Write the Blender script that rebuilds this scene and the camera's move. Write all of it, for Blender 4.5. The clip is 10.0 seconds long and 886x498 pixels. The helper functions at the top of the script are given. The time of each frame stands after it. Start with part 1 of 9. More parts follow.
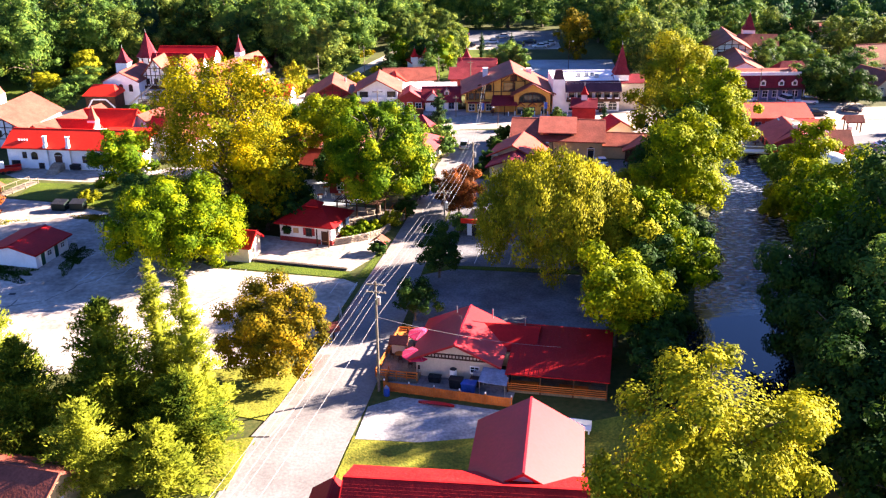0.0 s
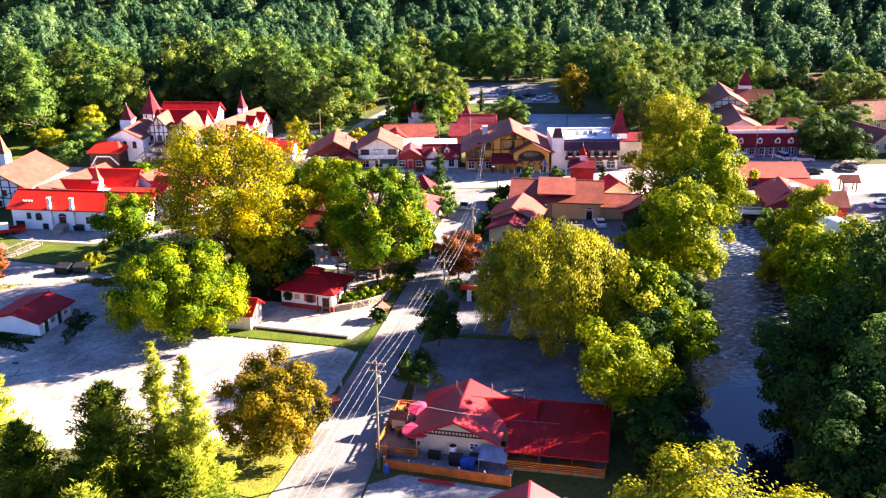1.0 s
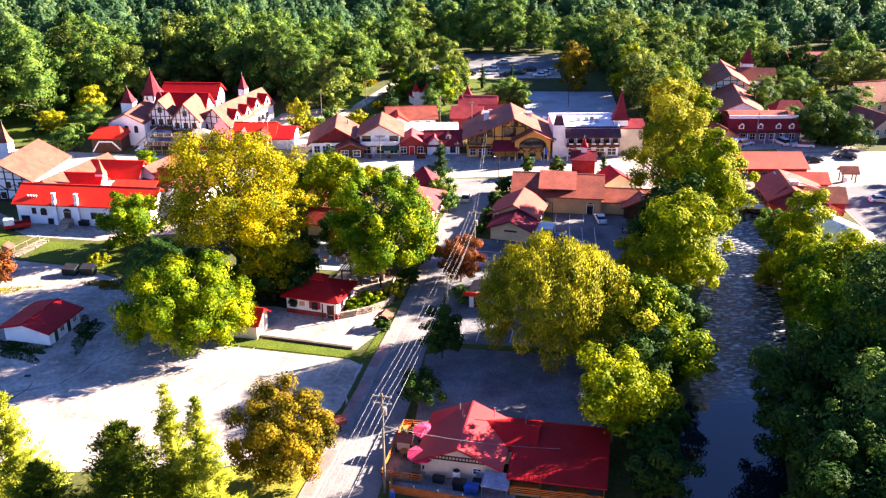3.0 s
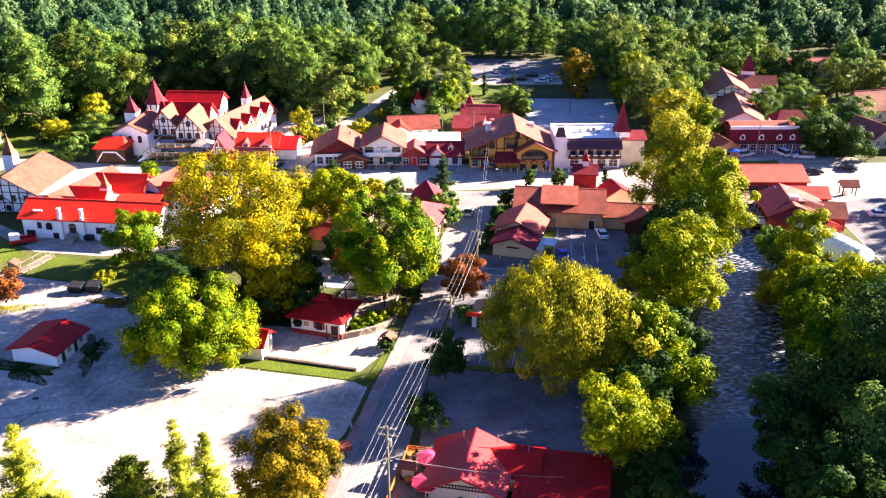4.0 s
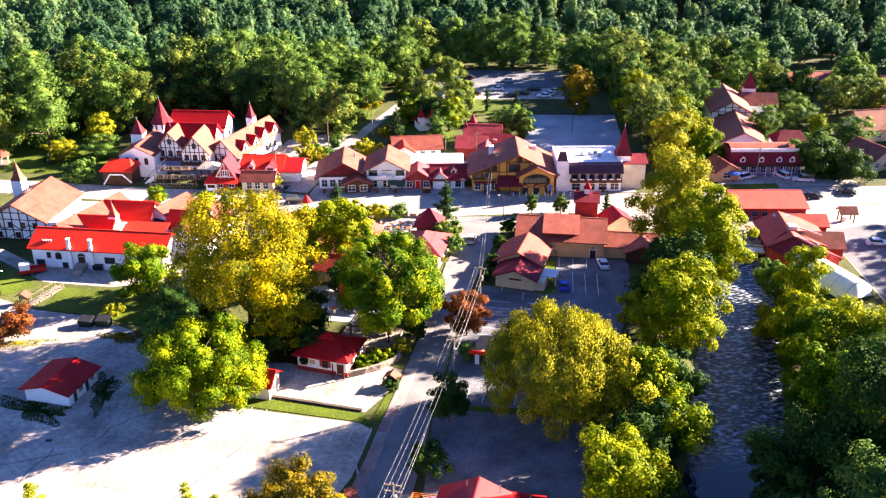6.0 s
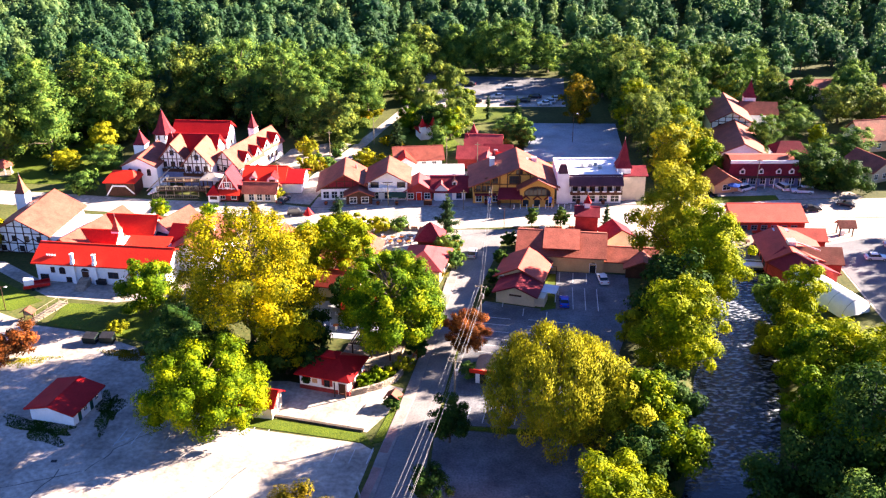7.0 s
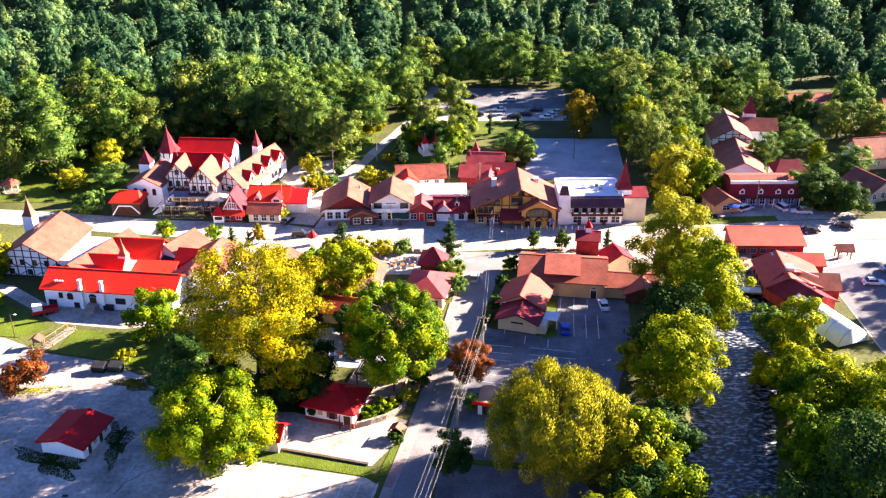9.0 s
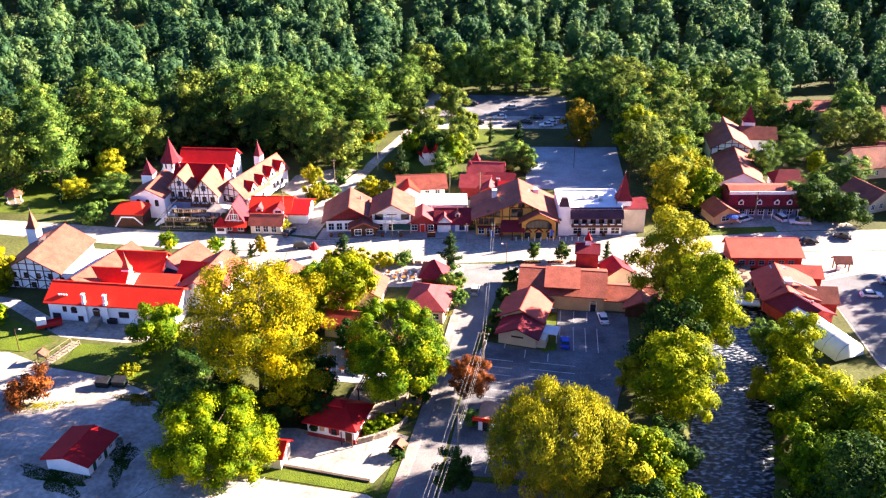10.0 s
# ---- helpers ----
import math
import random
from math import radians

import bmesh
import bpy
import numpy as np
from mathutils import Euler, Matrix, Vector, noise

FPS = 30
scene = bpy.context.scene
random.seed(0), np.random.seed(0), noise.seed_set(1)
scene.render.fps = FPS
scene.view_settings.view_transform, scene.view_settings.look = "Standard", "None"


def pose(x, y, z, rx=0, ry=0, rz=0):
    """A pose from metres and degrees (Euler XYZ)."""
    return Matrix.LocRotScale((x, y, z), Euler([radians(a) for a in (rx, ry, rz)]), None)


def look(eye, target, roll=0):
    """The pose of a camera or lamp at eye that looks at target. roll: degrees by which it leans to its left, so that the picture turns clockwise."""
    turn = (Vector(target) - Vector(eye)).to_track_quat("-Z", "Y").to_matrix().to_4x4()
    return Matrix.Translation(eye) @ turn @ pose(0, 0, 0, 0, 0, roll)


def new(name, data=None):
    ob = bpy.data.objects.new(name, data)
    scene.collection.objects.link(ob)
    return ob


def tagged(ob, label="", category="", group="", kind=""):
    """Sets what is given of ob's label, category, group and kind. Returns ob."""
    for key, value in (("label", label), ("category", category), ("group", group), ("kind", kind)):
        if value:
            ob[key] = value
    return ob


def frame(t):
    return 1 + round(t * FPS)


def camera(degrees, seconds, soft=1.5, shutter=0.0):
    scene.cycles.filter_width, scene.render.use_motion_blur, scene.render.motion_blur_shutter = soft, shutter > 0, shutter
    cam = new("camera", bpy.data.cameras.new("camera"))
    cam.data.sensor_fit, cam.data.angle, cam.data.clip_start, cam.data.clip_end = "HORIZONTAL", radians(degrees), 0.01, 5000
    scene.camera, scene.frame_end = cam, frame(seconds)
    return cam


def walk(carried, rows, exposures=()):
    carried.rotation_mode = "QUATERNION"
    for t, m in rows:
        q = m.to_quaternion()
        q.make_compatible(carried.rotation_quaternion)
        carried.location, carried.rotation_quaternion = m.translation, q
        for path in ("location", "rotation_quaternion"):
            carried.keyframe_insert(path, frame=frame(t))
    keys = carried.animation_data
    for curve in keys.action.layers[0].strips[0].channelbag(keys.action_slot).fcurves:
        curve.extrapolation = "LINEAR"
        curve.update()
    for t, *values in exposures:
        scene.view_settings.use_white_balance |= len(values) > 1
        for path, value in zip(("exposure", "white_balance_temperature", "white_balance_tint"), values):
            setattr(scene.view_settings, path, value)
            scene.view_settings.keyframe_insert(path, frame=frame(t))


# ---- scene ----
cam = camera(49.6, 10.0, soft=1.25)
METRES, EYE, TILT, LEAN, TURN = 46.4, 55.0, -22.2, 0.5, 0.0
EXPOSURE = 3.42
ROWS = [
    (0.0, 0.0, 0.0, 0.0, 0.0, 0.0, 0.0),
    (0.5, 0.0005, -0.0159, 0.0489, -0.0, 1.19, -0.03),
    (1.0, 0.0015, -0.0324, 0.0999, 0.02, 2.18, -0.06),
    (1.5, 0.0, -0.0444, 0.1471, 0.0, 1.8, -0.06),
    (2.0, -0.0047, -0.0553, 0.202, -0.05, -0.41, -0.07),
    (2.5, -0.0089, -0.0654, 0.2613, -0.07, -1.03, -0.1),
    (4.0, -0.024, -0.1017, 0.4262, -0.06, -1.83, -0.2),
    (4.5, -0.0283, -0.1166, 0.4781, -0.04, -2.07, -0.22),
    (5.0, -0.0295, -0.1299, 0.525, 0.0, -2.28, -0.23),
    (5.5, -0.0301, -0.1426, 0.571, 0.03, -2.49, -0.23),
    (7.0, -0.03, -0.1792, 0.7161, 0.13, -3.12, -0.29),
    (7.5, -0.0317, -0.191, 0.7616, 0.15, -3.31, -0.32),
    (8.0, -0.0342, -0.2009, 0.8013, 0.16, -3.49, -0.33),
    (8.5, -0.0372, -0.2125, 0.8457, 0.17, -3.66, -0.34),
    (9.0, -0.0388, -0.2229, 0.8836, 0.19, -3.79, -0.33),
    (9.5, -0.0391, -0.2377, 0.9289, 0.21, -3.94, -0.31),
    (10.0, -0.0383, -0.2503, 0.9656, 0.24, -4.04, -0.29),
]
walk(cam, [(t, pose(0, 0, EYE, TILT, LEAN, TURN) @ pose(METRES * x, METRES * y, METRES * z, 90 + pitch, roll, yaw)) for t, x, y, z, yaw, pitch, roll in ROWS], exposures=[(0.0, EXPOSURE), (10.0, EXPOSURE)])

# ---- world, sun ----
SUN_AZ, SUN_EL = 67.0, 20.8      # degrees clockwise from +y, and above the horizon
world = bpy.data.worlds.new("sky")
scene.world = world
world.use_nodes = True
wn, wl = world.node_tree.nodes, world.node_tree.links
sky = wn.new("ShaderNodeTexSky")
sky.sky_type = "NISHITA"
sky.sun_disc = False
sky.sun_elevation = radians(SUN_EL)
sky.sun_rotation = radians(SUN_AZ)
sky.air_density, sky.dust_density, sky.ozone_density = 1.0, 0.3, 3.0
wn["Background"].inputs["Strength"].default_value = 0.020
blue = wn.new("ShaderNodeMix")
blue.data_type, blue.blend_type = "RGBA", "MULTIPLY"
blue.inputs["Factor"].default_value = 1.0
blue.inputs["B"].default_value = (0.80, 0.96, 1.60, 1)
wl.new(sky.outputs["Color"], blue.inputs["A"])
wl.new(blue.outputs["Result"], wn["Background"].inputs["Color"])

sun_data = bpy.data.lights.new("sun", "SUN")
sun_data.energy, sun_data.angle, sun_data.color = 4.8, radians(0.6), (1.0, 0.80, 0.68)
sun_lamp = new("sun", sun_data)
sd = Vector((math.sin(radians(SUN_AZ)) * math.cos(radians(SUN_EL)), math.cos(radians(SUN_AZ)) * math.cos(radians(SUN_EL)), math.sin(radians(SUN_EL))))
sun_lamp.matrix_world = look(sd * 300, (0, 0, 0))

# ---- materials ----


def nodes_of(name):
    m = bpy.data.materials.new(name)
    m.use_nodes = True
    nt = m.node_tree
    return m, nt, nt.nodes["Principled BSDF"]


def mat(name, c1, c2, scale=0.5, rough=0.8, bump=0.15, fine=8.0, metal=0.0, spec=0.2, stain=0.25, ribs=None, random_obj=0.0, sheen=None):
    """Two-scale procedural surface: c1 to c2 by grain, darker or lighter stains at a larger size; ribs=(axis, per metre, depth)."""
    m, nt, bsdf = nodes_of(name)
    N, L = nt.nodes, nt.links
    geo = N.new("ShaderNodeNewGeometry")
    grain = N.new("ShaderNodeTexNoise")
    grain.inputs["Scale"].default_value = fine
    grain.inputs["Detail"].default_value = 4
    big = N.new("ShaderNodeTexNoise")
    big.inputs["Scale"].default_value = scale
    big.inputs["Detail"].default_value = 6
    big.inputs["Roughness"].default_value = 0.65
    L.new(geo.outputs["Position"], grain.inputs["Vector"])
    L.new(geo.outputs["Position"], big.inputs["Vector"])
    r1 = N.new("ShaderNodeMapRange")
    r1.inputs["From Min"].default_value, r1.inputs["From Max"].default_value = 0.3, 0.7
    L.new(grain.outputs["Fac"], r1.inputs["Value"])
    mix = N.new("ShaderNodeMix")
    mix.data_type = "RGBA"
    mix.inputs["A"].default_value, mix.inputs["B"].default_value = (*c1, 1), (*c2, 1)
    L.new(r1.outputs["Result"], mix.inputs["Factor"])
    r2 = N.new("ShaderNodeMapRange")
    r2.inputs["From Min"].default_value, r2.inputs["From Max"].default_value = 0.35, 0.65
    r2.inputs["To Min"].default_value, r2.inputs["To Max"].default_value = 1 - stain, 1 + stain
    L.new(big.outputs["Fac"], r2.inputs["Value"])
    hsv = N.new("ShaderNodeHueSaturation")
    L.new(mix.outputs["Result"], hsv.inputs["Color"])
    if random_obj:
        oi = N.new("ShaderNodeObjectInfo")
        r3 = N.new("ShaderNodeMapRange")
        r3.inputs["To Min"].default_value, r3.inputs["To Max"].default_value = 1 - random_obj, 1 + random_obj
        L.new(oi.outputs["Random"], r3.inputs["Value"])
        mul = N.new("ShaderNodeMath")
        mul.operation = "MULTIPLY"
        L.new(r2.outputs["Result"], mul.inputs[0])
        L.new(r3.outputs["Result"], mul.inputs[1])
        L.new(mul.outputs["Value"], hsv.inputs["Value"])
    else:
        L.new(r2.outputs["Result"], hsv.inputs["Value"])
    L.new(hsv.outputs["Color"], bsdf.inputs["Base Color"])
    bsdf.inputs["Roughness"].default_value = rough
    bsdf.inputs["Metallic"].default_value = metal
    bsdf.inputs["Specular IOR Level"].default_value = spec
    if sheen:
        bsdf.inputs["IOR"].default_value = sheen[0]
        bsdf.inputs["Specular Tint"].default_value = (*sheen[1], 1)
    bn = N.new("ShaderNodeBump")
    bn.inputs["Strength"].default_value = 1.0
    bn.inputs["Distance"].default_value = bump * 0.2
    if ribs:
        axis, per, depth = ribs
        co = N.new("ShaderNodeTexCoord")
        sep = N.new("ShaderNodeSeparateXYZ")
        L.new(co.outputs["Object"], sep.inputs["Vector"])
        mu = N.new("ShaderNodeMath")
        mu.operation = "MULTIPLY"
        mu.inputs[1].default_value = per
        L.new(sep.outputs[axis], mu.inputs[0])
        fr = N.new("ShaderNodeMath")
        fr.operation = "FRACT"
        L.new(mu.outputs["Value"], fr.inputs[0])
        ad = N.new("ShaderNodeMath")
        ad.operation = "MULTIPLY_ADD"
        ad.inputs[1].default_value = depth
        L.new(fr.outputs["Value"], ad.inputs[0])
        L.new(grain.outputs["Fac"], ad.inputs[2])
        L.new(ad.outputs["Value"], bn.inputs["Height"])
    else:
        L.new(grain.outputs["Fac"], bn.inputs["Height"])
    L.new(bn.outputs["Normal"], bsdf.inputs["Normal"])
    return m


def leaf_mat(name, c1, c2, c3, through_light=0.3, patch=0.35, speckle=0.30, gloss=0.03):
    """Leaves: three hues mixed leaf by leaf and in patches, part of the light passing through."""
    m, nt, bsdf = nodes_of(name)
    N, L = nt.nodes, nt.links
    geo = N.new("ShaderNodeNewGeometry")
    ramp = N.new("ShaderNodeValToRGB")
    e = ramp.color_ramp.elements
    e[0].position, e[0].color = 0.15, (*c1, 1)
    e[1].position, e[1].color = 0.9, (*c3, 1)
    mid = e.new(0.55)
    mid.color = (*c2, 1)
    nz = N.new("ShaderNodeTexNoise")
    nz.inputs["Scale"].default_value = patch
    nz.inputs["Detail"].default_value = 3
    L.new(geo.outputs["Position"], nz.inputs["Vector"])
    mx = N.new("ShaderNodeMix")
    mx.inputs["Factor"].default_value = speckle
    mr = N.new("ShaderNodeMapRange")
    mr.inputs["From Min"].default_value, mr.inputs["From Max"].default_value = 0.3, 0.7
    L.new(nz.outputs["Fac"], mr.inputs["Value"])
    L.new(mr.outputs["Result"], mx.inputs["A"])
    L.new(geo.outputs["Random Per Island"], mx.inputs["B"])
    L.new(mx.outputs["Result"], ramp.inputs["Fac"])
    L.new(ramp.outputs["Color"], bsdf.inputs["Base Color"])
    bsdf.inputs["Roughness"].default_value = 0.6
    bsdf.inputs["Specular IOR Level"].default_value = gloss
    tr = N.new("ShaderNodeBsdfTranslucent")
    L.new(ramp.outputs["Color"], tr.inputs["Color"])
    ms = N.new("ShaderNodeMixShader")
    ms.inputs["Fac"].default_value = through_light
    L.new(bsdf.outputs["BSDF"], ms.inputs[1])
    L.new(tr.outputs["BSDF"], ms.inputs[2])
    L.new(ms.outputs["Shader"], N["Material Output"].inputs["Surface"])
    return m


ASPHALT = mat("road_asphalt", (0.145, 0.138, 0.136), (0.212, 0.20, 0.193), 0.12, 0.85, 0.1, 3, stain=0.2)
LOT_PALE = mat("pale_worn_concrete", (0.25, 0.218, 0.185), (0.43, 0.375, 0.32), 0.14, 0.9, 0.3, 1.3, stain=0.34)
LOT_DARK = mat("dark_asphalt", (0.085, 0.092, 0.102), (0.165, 0.165, 0.175), 0.15, 0.85, 0.1, 3, stain=0.4)
# greyed for the tree shade over the east car park
LOT_SHADED = mat("shaded_grey_asphalt", (0.11, 0.115, 0.125), (0.16, 0.162, 0.17), 0.1, 0.85, 0.1, 3, stain=0.2)
HUT_ROOF = mat("tan_felt_roof", (0.40, 0.19, 0.12), (0.48, 0.24, 0.15), 0.4, 0.85, 0.2, 5)
BRICK_PATH = mat("pink_brick_paving", (0.24, 0.135, 0.12), (0.30, 0.19, 0.17), 0.3, 0.85, 0.2, 6)
GRAVEL = mat("grey_gravel", (0.17, 0.17, 0.18), (0.32, 0.31, 0.31), 0.25, 0.95, 0.2, 3, stain=0.35)
EARTH = mat("earth_and_grass", (0.038, 0.055, 0.010), (0.085, 0.085, 0.022), 0.05, 0.95, 0.4, 1.5, stain=0.35)
# two grass tones: tree shade put into the darker, sunlight into the paler
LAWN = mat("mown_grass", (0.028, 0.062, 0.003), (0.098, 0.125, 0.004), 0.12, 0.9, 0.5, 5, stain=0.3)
SUNLIT_LAWN = mat("sunlit_grass", (0.085, 0.105, 0.008), (0.23, 0.215, 0.022), 0.2, 0.9, 0.4, 4, stain=0.3)
# haze over the square car park is put into this pale grey
SQUARE_LOT = mat("haze_paled_grey_asphalt", (0.25, 0.27, 0.29), (0.36, 0.38, 0.40), 0.12, 0.8, 0.1, 2, stain=0.22)
PAINT_LINE = mat("white_road_paint", (0.42, 0.42, 0.41), (0.55, 0.55, 0.53), 0.6, 0.7, 0.05, 6)
WHITE = mat("white_render", (0.80, 0.79, 0.78), (0.87, 0.86, 0.85), 0.3, 0.85, 0.1, 5, stain=0.1)
CREAM = mat("cream_render", (0.60, 0.50, 0.36), (0.68, 0.57, 0.42), 0.4, 0.85, 0.1, 5, stain=0.12)
TAN = mat("tan_render", (0.48, 0.31, 0.15), (0.56, 0.37, 0.19), 0.3, 0.85, 0.1, 5, stain=0.12)
GOLD = mat("ochre_render", (0.56, 0.30, 0.06), (0.64, 0.36, 0.09), 0.3, 0.85, 0.1, 5, stain=0.12)
RED_WALL = mat("red_painted_boards", (0.26, 0.025, 0.025), (0.34, 0.045, 0.04), 0.5, 0.7, 0.1, 6)
BLUE_WALL = mat("blue_grey_boards", (0.13, 0.17, 0.33), (0.2, 0.24, 0.4), 0.5, 0.7, 0.1, 6)
RED_ROOF = mat("red_metal_roof", (0.30, 0.007, 0.009), (0.38, 0.012, 0.013), 0.25, 0.55, 0.05, 3, stain=0.15, spec=0.1)
GLOSS_RED = mat("glossy_red_metal_roof", (0.36, 0.008, 0.016), (0.44, 0.013, 0.022), 0.25, 0.5, 0.04, 3, stain=0.12, spec=0.2, sheen=(1.5, (1.0, 0.92, 0.5)))
roof_gloss = GLOSS_RED.node_tree.nodes["Principled BSDF"].inputs
roof_gloss["Coat Weight"].default_value, roof_gloss["Coat Roughness"].default_value, roof_gloss["Coat IOR"].default_value = 0.35, 0.4, 1.6
RED_RIB = mat("red_ribbed_roof", (0.46, 0.010, 0.010), (0.56, 0.02, 0.016), 0.4, 0.5, 0.3, 3, stain=0.2, ribs=("Y", 3.2, 2.5), spec=0.15)
BRIGHT_RED = mat("bright_red_roof", (0.56, 0.018, 0.008), (0.64, 0.03, 0.012), 0.25, 0.6, 0.06, 3, stain=0.12, spec=0.15)
SHINGLE = mat("brown_red_shingle", (0.19, 0.045, 0.032), (0.27, 0.076, 0.052), 0.4, 0.62, 0.2, 4, stain=0.25, spec=0.25, sheen=(1.5, (1.0, 0.8, 0.5)))
ROSE_SHINGLE = mat("faded_red_shingle", (0.26, 0.032, 0.036), (0.34, 0.052, 0.052), 0.4, 0.65, 0.3, 4, stain=0.22, spec=0.2)
ORANGE_ROOF = mat("orange_red_roof", (0.34, 0.045, 0.028), (0.43, 0.068, 0.042), 0.3, 0.6, 0.15, 4, stain=0.2, spec=0.2)
PURPLE_SLATE = mat("dark_purple_slate", (0.050, 0.022, 0.034), (0.080, 0.036, 0.052), 0.5, 0.6, 0.3, 5, stain=0.2)
SHADE_CLOTH = mat("dark_blue_cloth", (0.02, 0.022, 0.045), (0.04, 0.042, 0.075), 1.2, 0.8, 0.3, 5)
DARK_SHINGLE = mat("dark_maroon_shingle", (0.15, 0.014, 0.022), (0.21, 0.025, 0.034), 0.4, 0.7, 0.4, 4, stain=0.2, spec=0.1)
FLAT_ROOF = mat("white_membrane_roof", (0.62, 0.60, 0.62), (0.72, 0.70, 0.72), 0.2, 0.8, 0.1, 3, stain=0.15)
TIMBER = mat("dark_brown_timber", (0.055, 0.022, 0.012), (0.085, 0.035, 0.02), 1.0, 0.7, 0.2, 8)
ORANGE_WOOD = mat("orange_stained_boards", (0.42, 0.11, 0.02), (0.55, 0.17, 0.03), 0.8, 0.65, 0.2, 6, stain=0.25)
GREY_WOOD = mat("weathered_pole_wood", (0.16, 0.13, 0.09), (0.25, 0.21, 0.15), 1.0, 0.85, 0.2, 8)
BARK = mat("bark", (0.07, 0.05, 0.035), (0.15, 0.12, 0.09), 0.6, 0.9, 0.6, 5)
STONE = mat("field_stone", (0.24, 0.19, 0.14), (0.36, 0.3, 0.24), 0.8, 0.9, 0.4, 4, random_obj=0.2)
METAL = mat("galvanised_metal", (0.4, 0.41, 0.42), (0.5, 0.51, 0.52), 1, 0.4, 0.05, 5, metal=0.8)
BLACK = mat("black_plastic", (0.012, 0.012, 0.014), (0.025, 0.025, 0.028), 1, 0.5, 0.05, 5)
# dark green paint darkened further, to carry the shade over the two dumpsters
SHADED_GREEN = mat("shaded_green_paint", (0.006, 0.014, 0.012), (0.010, 0.022, 0.018), 1, 0.5, 0.05, 5)
GREEN_DOOR = mat("dark_green_paint", (0.008, 0.05, 0.03), (0.012, 0.07, 0.04), 1, 0.5, 0.05, 5)
BLUE = mat("blue_plastic", (0.02, 0.07, 0.33), (0.03, 0.1, 0.42), 1, 0.45, 0.05, 5)
TARP = mat("grey_blue_tarpaulin", (0.16, 0.19, 0.27), (0.24, 0.27, 0.36), 0.8, 0.5, 0.3, 4)
PINK = mat("pink_canvas", (0.62, 0.03, 0.09), (0.72, 0.05, 0.13), 0.8, 0.8, 0.1, 5)
WIRE = mat("pale_cable", (0.22, 0.22, 0.22), (0.28, 0.28, 0.28), 1, 0.5, 0.05, 5, metal=0.4)
RUBBER = mat("tyre_rubber", (0.012, 0.012, 0.012), (0.02, 0.02, 0.02), 1, 0.8, 0.05, 8)
CAR_WHITE = mat("white_car_paint", (0.72, 0.72, 0.72), (0.76, 0.76, 0.76), 1, 0.25, 0.0, 5, stain=0.03)
CAR_BLUE = mat("blue_car_paint", (0.015, 0.06, 0.42), (0.02, 0.08, 0.48), 1, 0.25, 0.0, 5, stain=0.03)
CAR_SILVER = mat("silver_car_paint", (0.45, 0.46, 0.48), (0.5, 0.51, 0.53), 1, 0.28, 0.0, 5, metal=0.5, stain=0.03)
CAR_DARK = mat("dark_car_paint", (0.02, 0.022, 0.03), (0.03, 0.032, 0.04), 1, 0.25, 0.0, 5, stain=0.03)
CAR_RED = mat("red_car_paint", (0.4, 0.01, 0.01), (0.46, 0.015, 0.015), 1, 0.3, 0.0, 5, stain=0.03)
FLOWER = mat("red_flowers", (0.35, 0.02, 0.02), (0.12, 0.10, 0.02), 3, 0.8, 0.4, 6)
LAMP = mat("frosted_lamp_glass", (0.8, 0.8, 0.78), (0.85, 0.85, 0.83), 1, 0.3, 0.0, 5, stain=0.03)

GLASS = bpy.data.materials.new("window_glass")
GLASS.use_nodes = True
gb = GLASS.node_tree.nodes["Principled BSDF"]
gb.inputs["Base Color"].default_value = (0.02, 0.025, 0.03, 1)
gb.inputs["Roughness"].default_value = 0.08

LEAF_YELLOW = leaf_mat("yellow_leaves", (0.032, 0.055, 0.002), (0.22, 0.20, 0.003), (0.62, 0.46, 0.004), 0.14, 0.28, 0.26)
LEAF_LIME = leaf_mat("yellow_green_leaves", (0.045, 0.08, 0.002), (0.165, 0.205, 0.003), (0.44, 0.42, 0.006), 0.2)
LEAF_MID = leaf_mat("mid_green_leaves", (0.022, 0.055, 0.002), (0.10, 0.155, 0.002), (0.40, 0.40, 0.004), 0.12)
LEAF_FRESH = leaf_mat("bright_green_leaves", (0.018, 0.052, 0.002), (0.08, 0.145, 0.003), (0.36, 0.38, 0.006), 0.12)
LEAF_GREEN = leaf_mat("green_leaves", (0.026, 0.068, 0.014), (0.088, 0.160, 0.028), (0.245, 0.33, 0.045), 0.3)
LEAF_WOOD = leaf_mat("olive_green_leaves", (0.030, 0.064, 0.013), (0.112, 0.160, 0.026), (0.30, 0.33, 0.042), 0.3)
# also for trees in deep shade, whose shade is put into this darker green
LEAF_DARK_SHADED = leaf_mat("dark_green_shaded_leaves", (0.010, 0.034, 0.008), (0.028, 0.065, 0.010), (0.07, 0.11, 0.014), 0.2)
LEAF_OLIVE = leaf_mat("olive_leaves", (0.085, 0.105, 0.005), (0.225, 0.225, 0.008), (0.44, 0.38, 0.014), 0.2)
LEAF_ORANGE = leaf_mat("brown_orange_leaves", (0.045, 0.05, 0.004), (0.165, 0.125, 0.006), (0.38, 0.23, 0.008), 0.2)
LEAF_RED = leaf_mat("rust_red_leaves", (0.045, 0.022, 0.008), (0.17, 0.055, 0.014), (0.40, 0.11, 0.02), 0.25)
LEAF_CONIFER = leaf_mat("pale_needles", (0.12, 0.16, 0.014), (0.33, 0.36, 0.03), (0.58, 0.58, 0.07), 0.45)
LEAF_EVERGREEN = leaf_mat("green_needles", (0.035, 0.070, 0.008), (0.145, 0.185, 0.014), (0.42, 0.43, 0.03), 0.35)
LEAF_SPRUCE = leaf_mat("dark_spruce_needles", (0.016, 0.04, 0.014), (0.03, 0.06, 0.02), (0.055, 0.08, 0.025), 0.2)
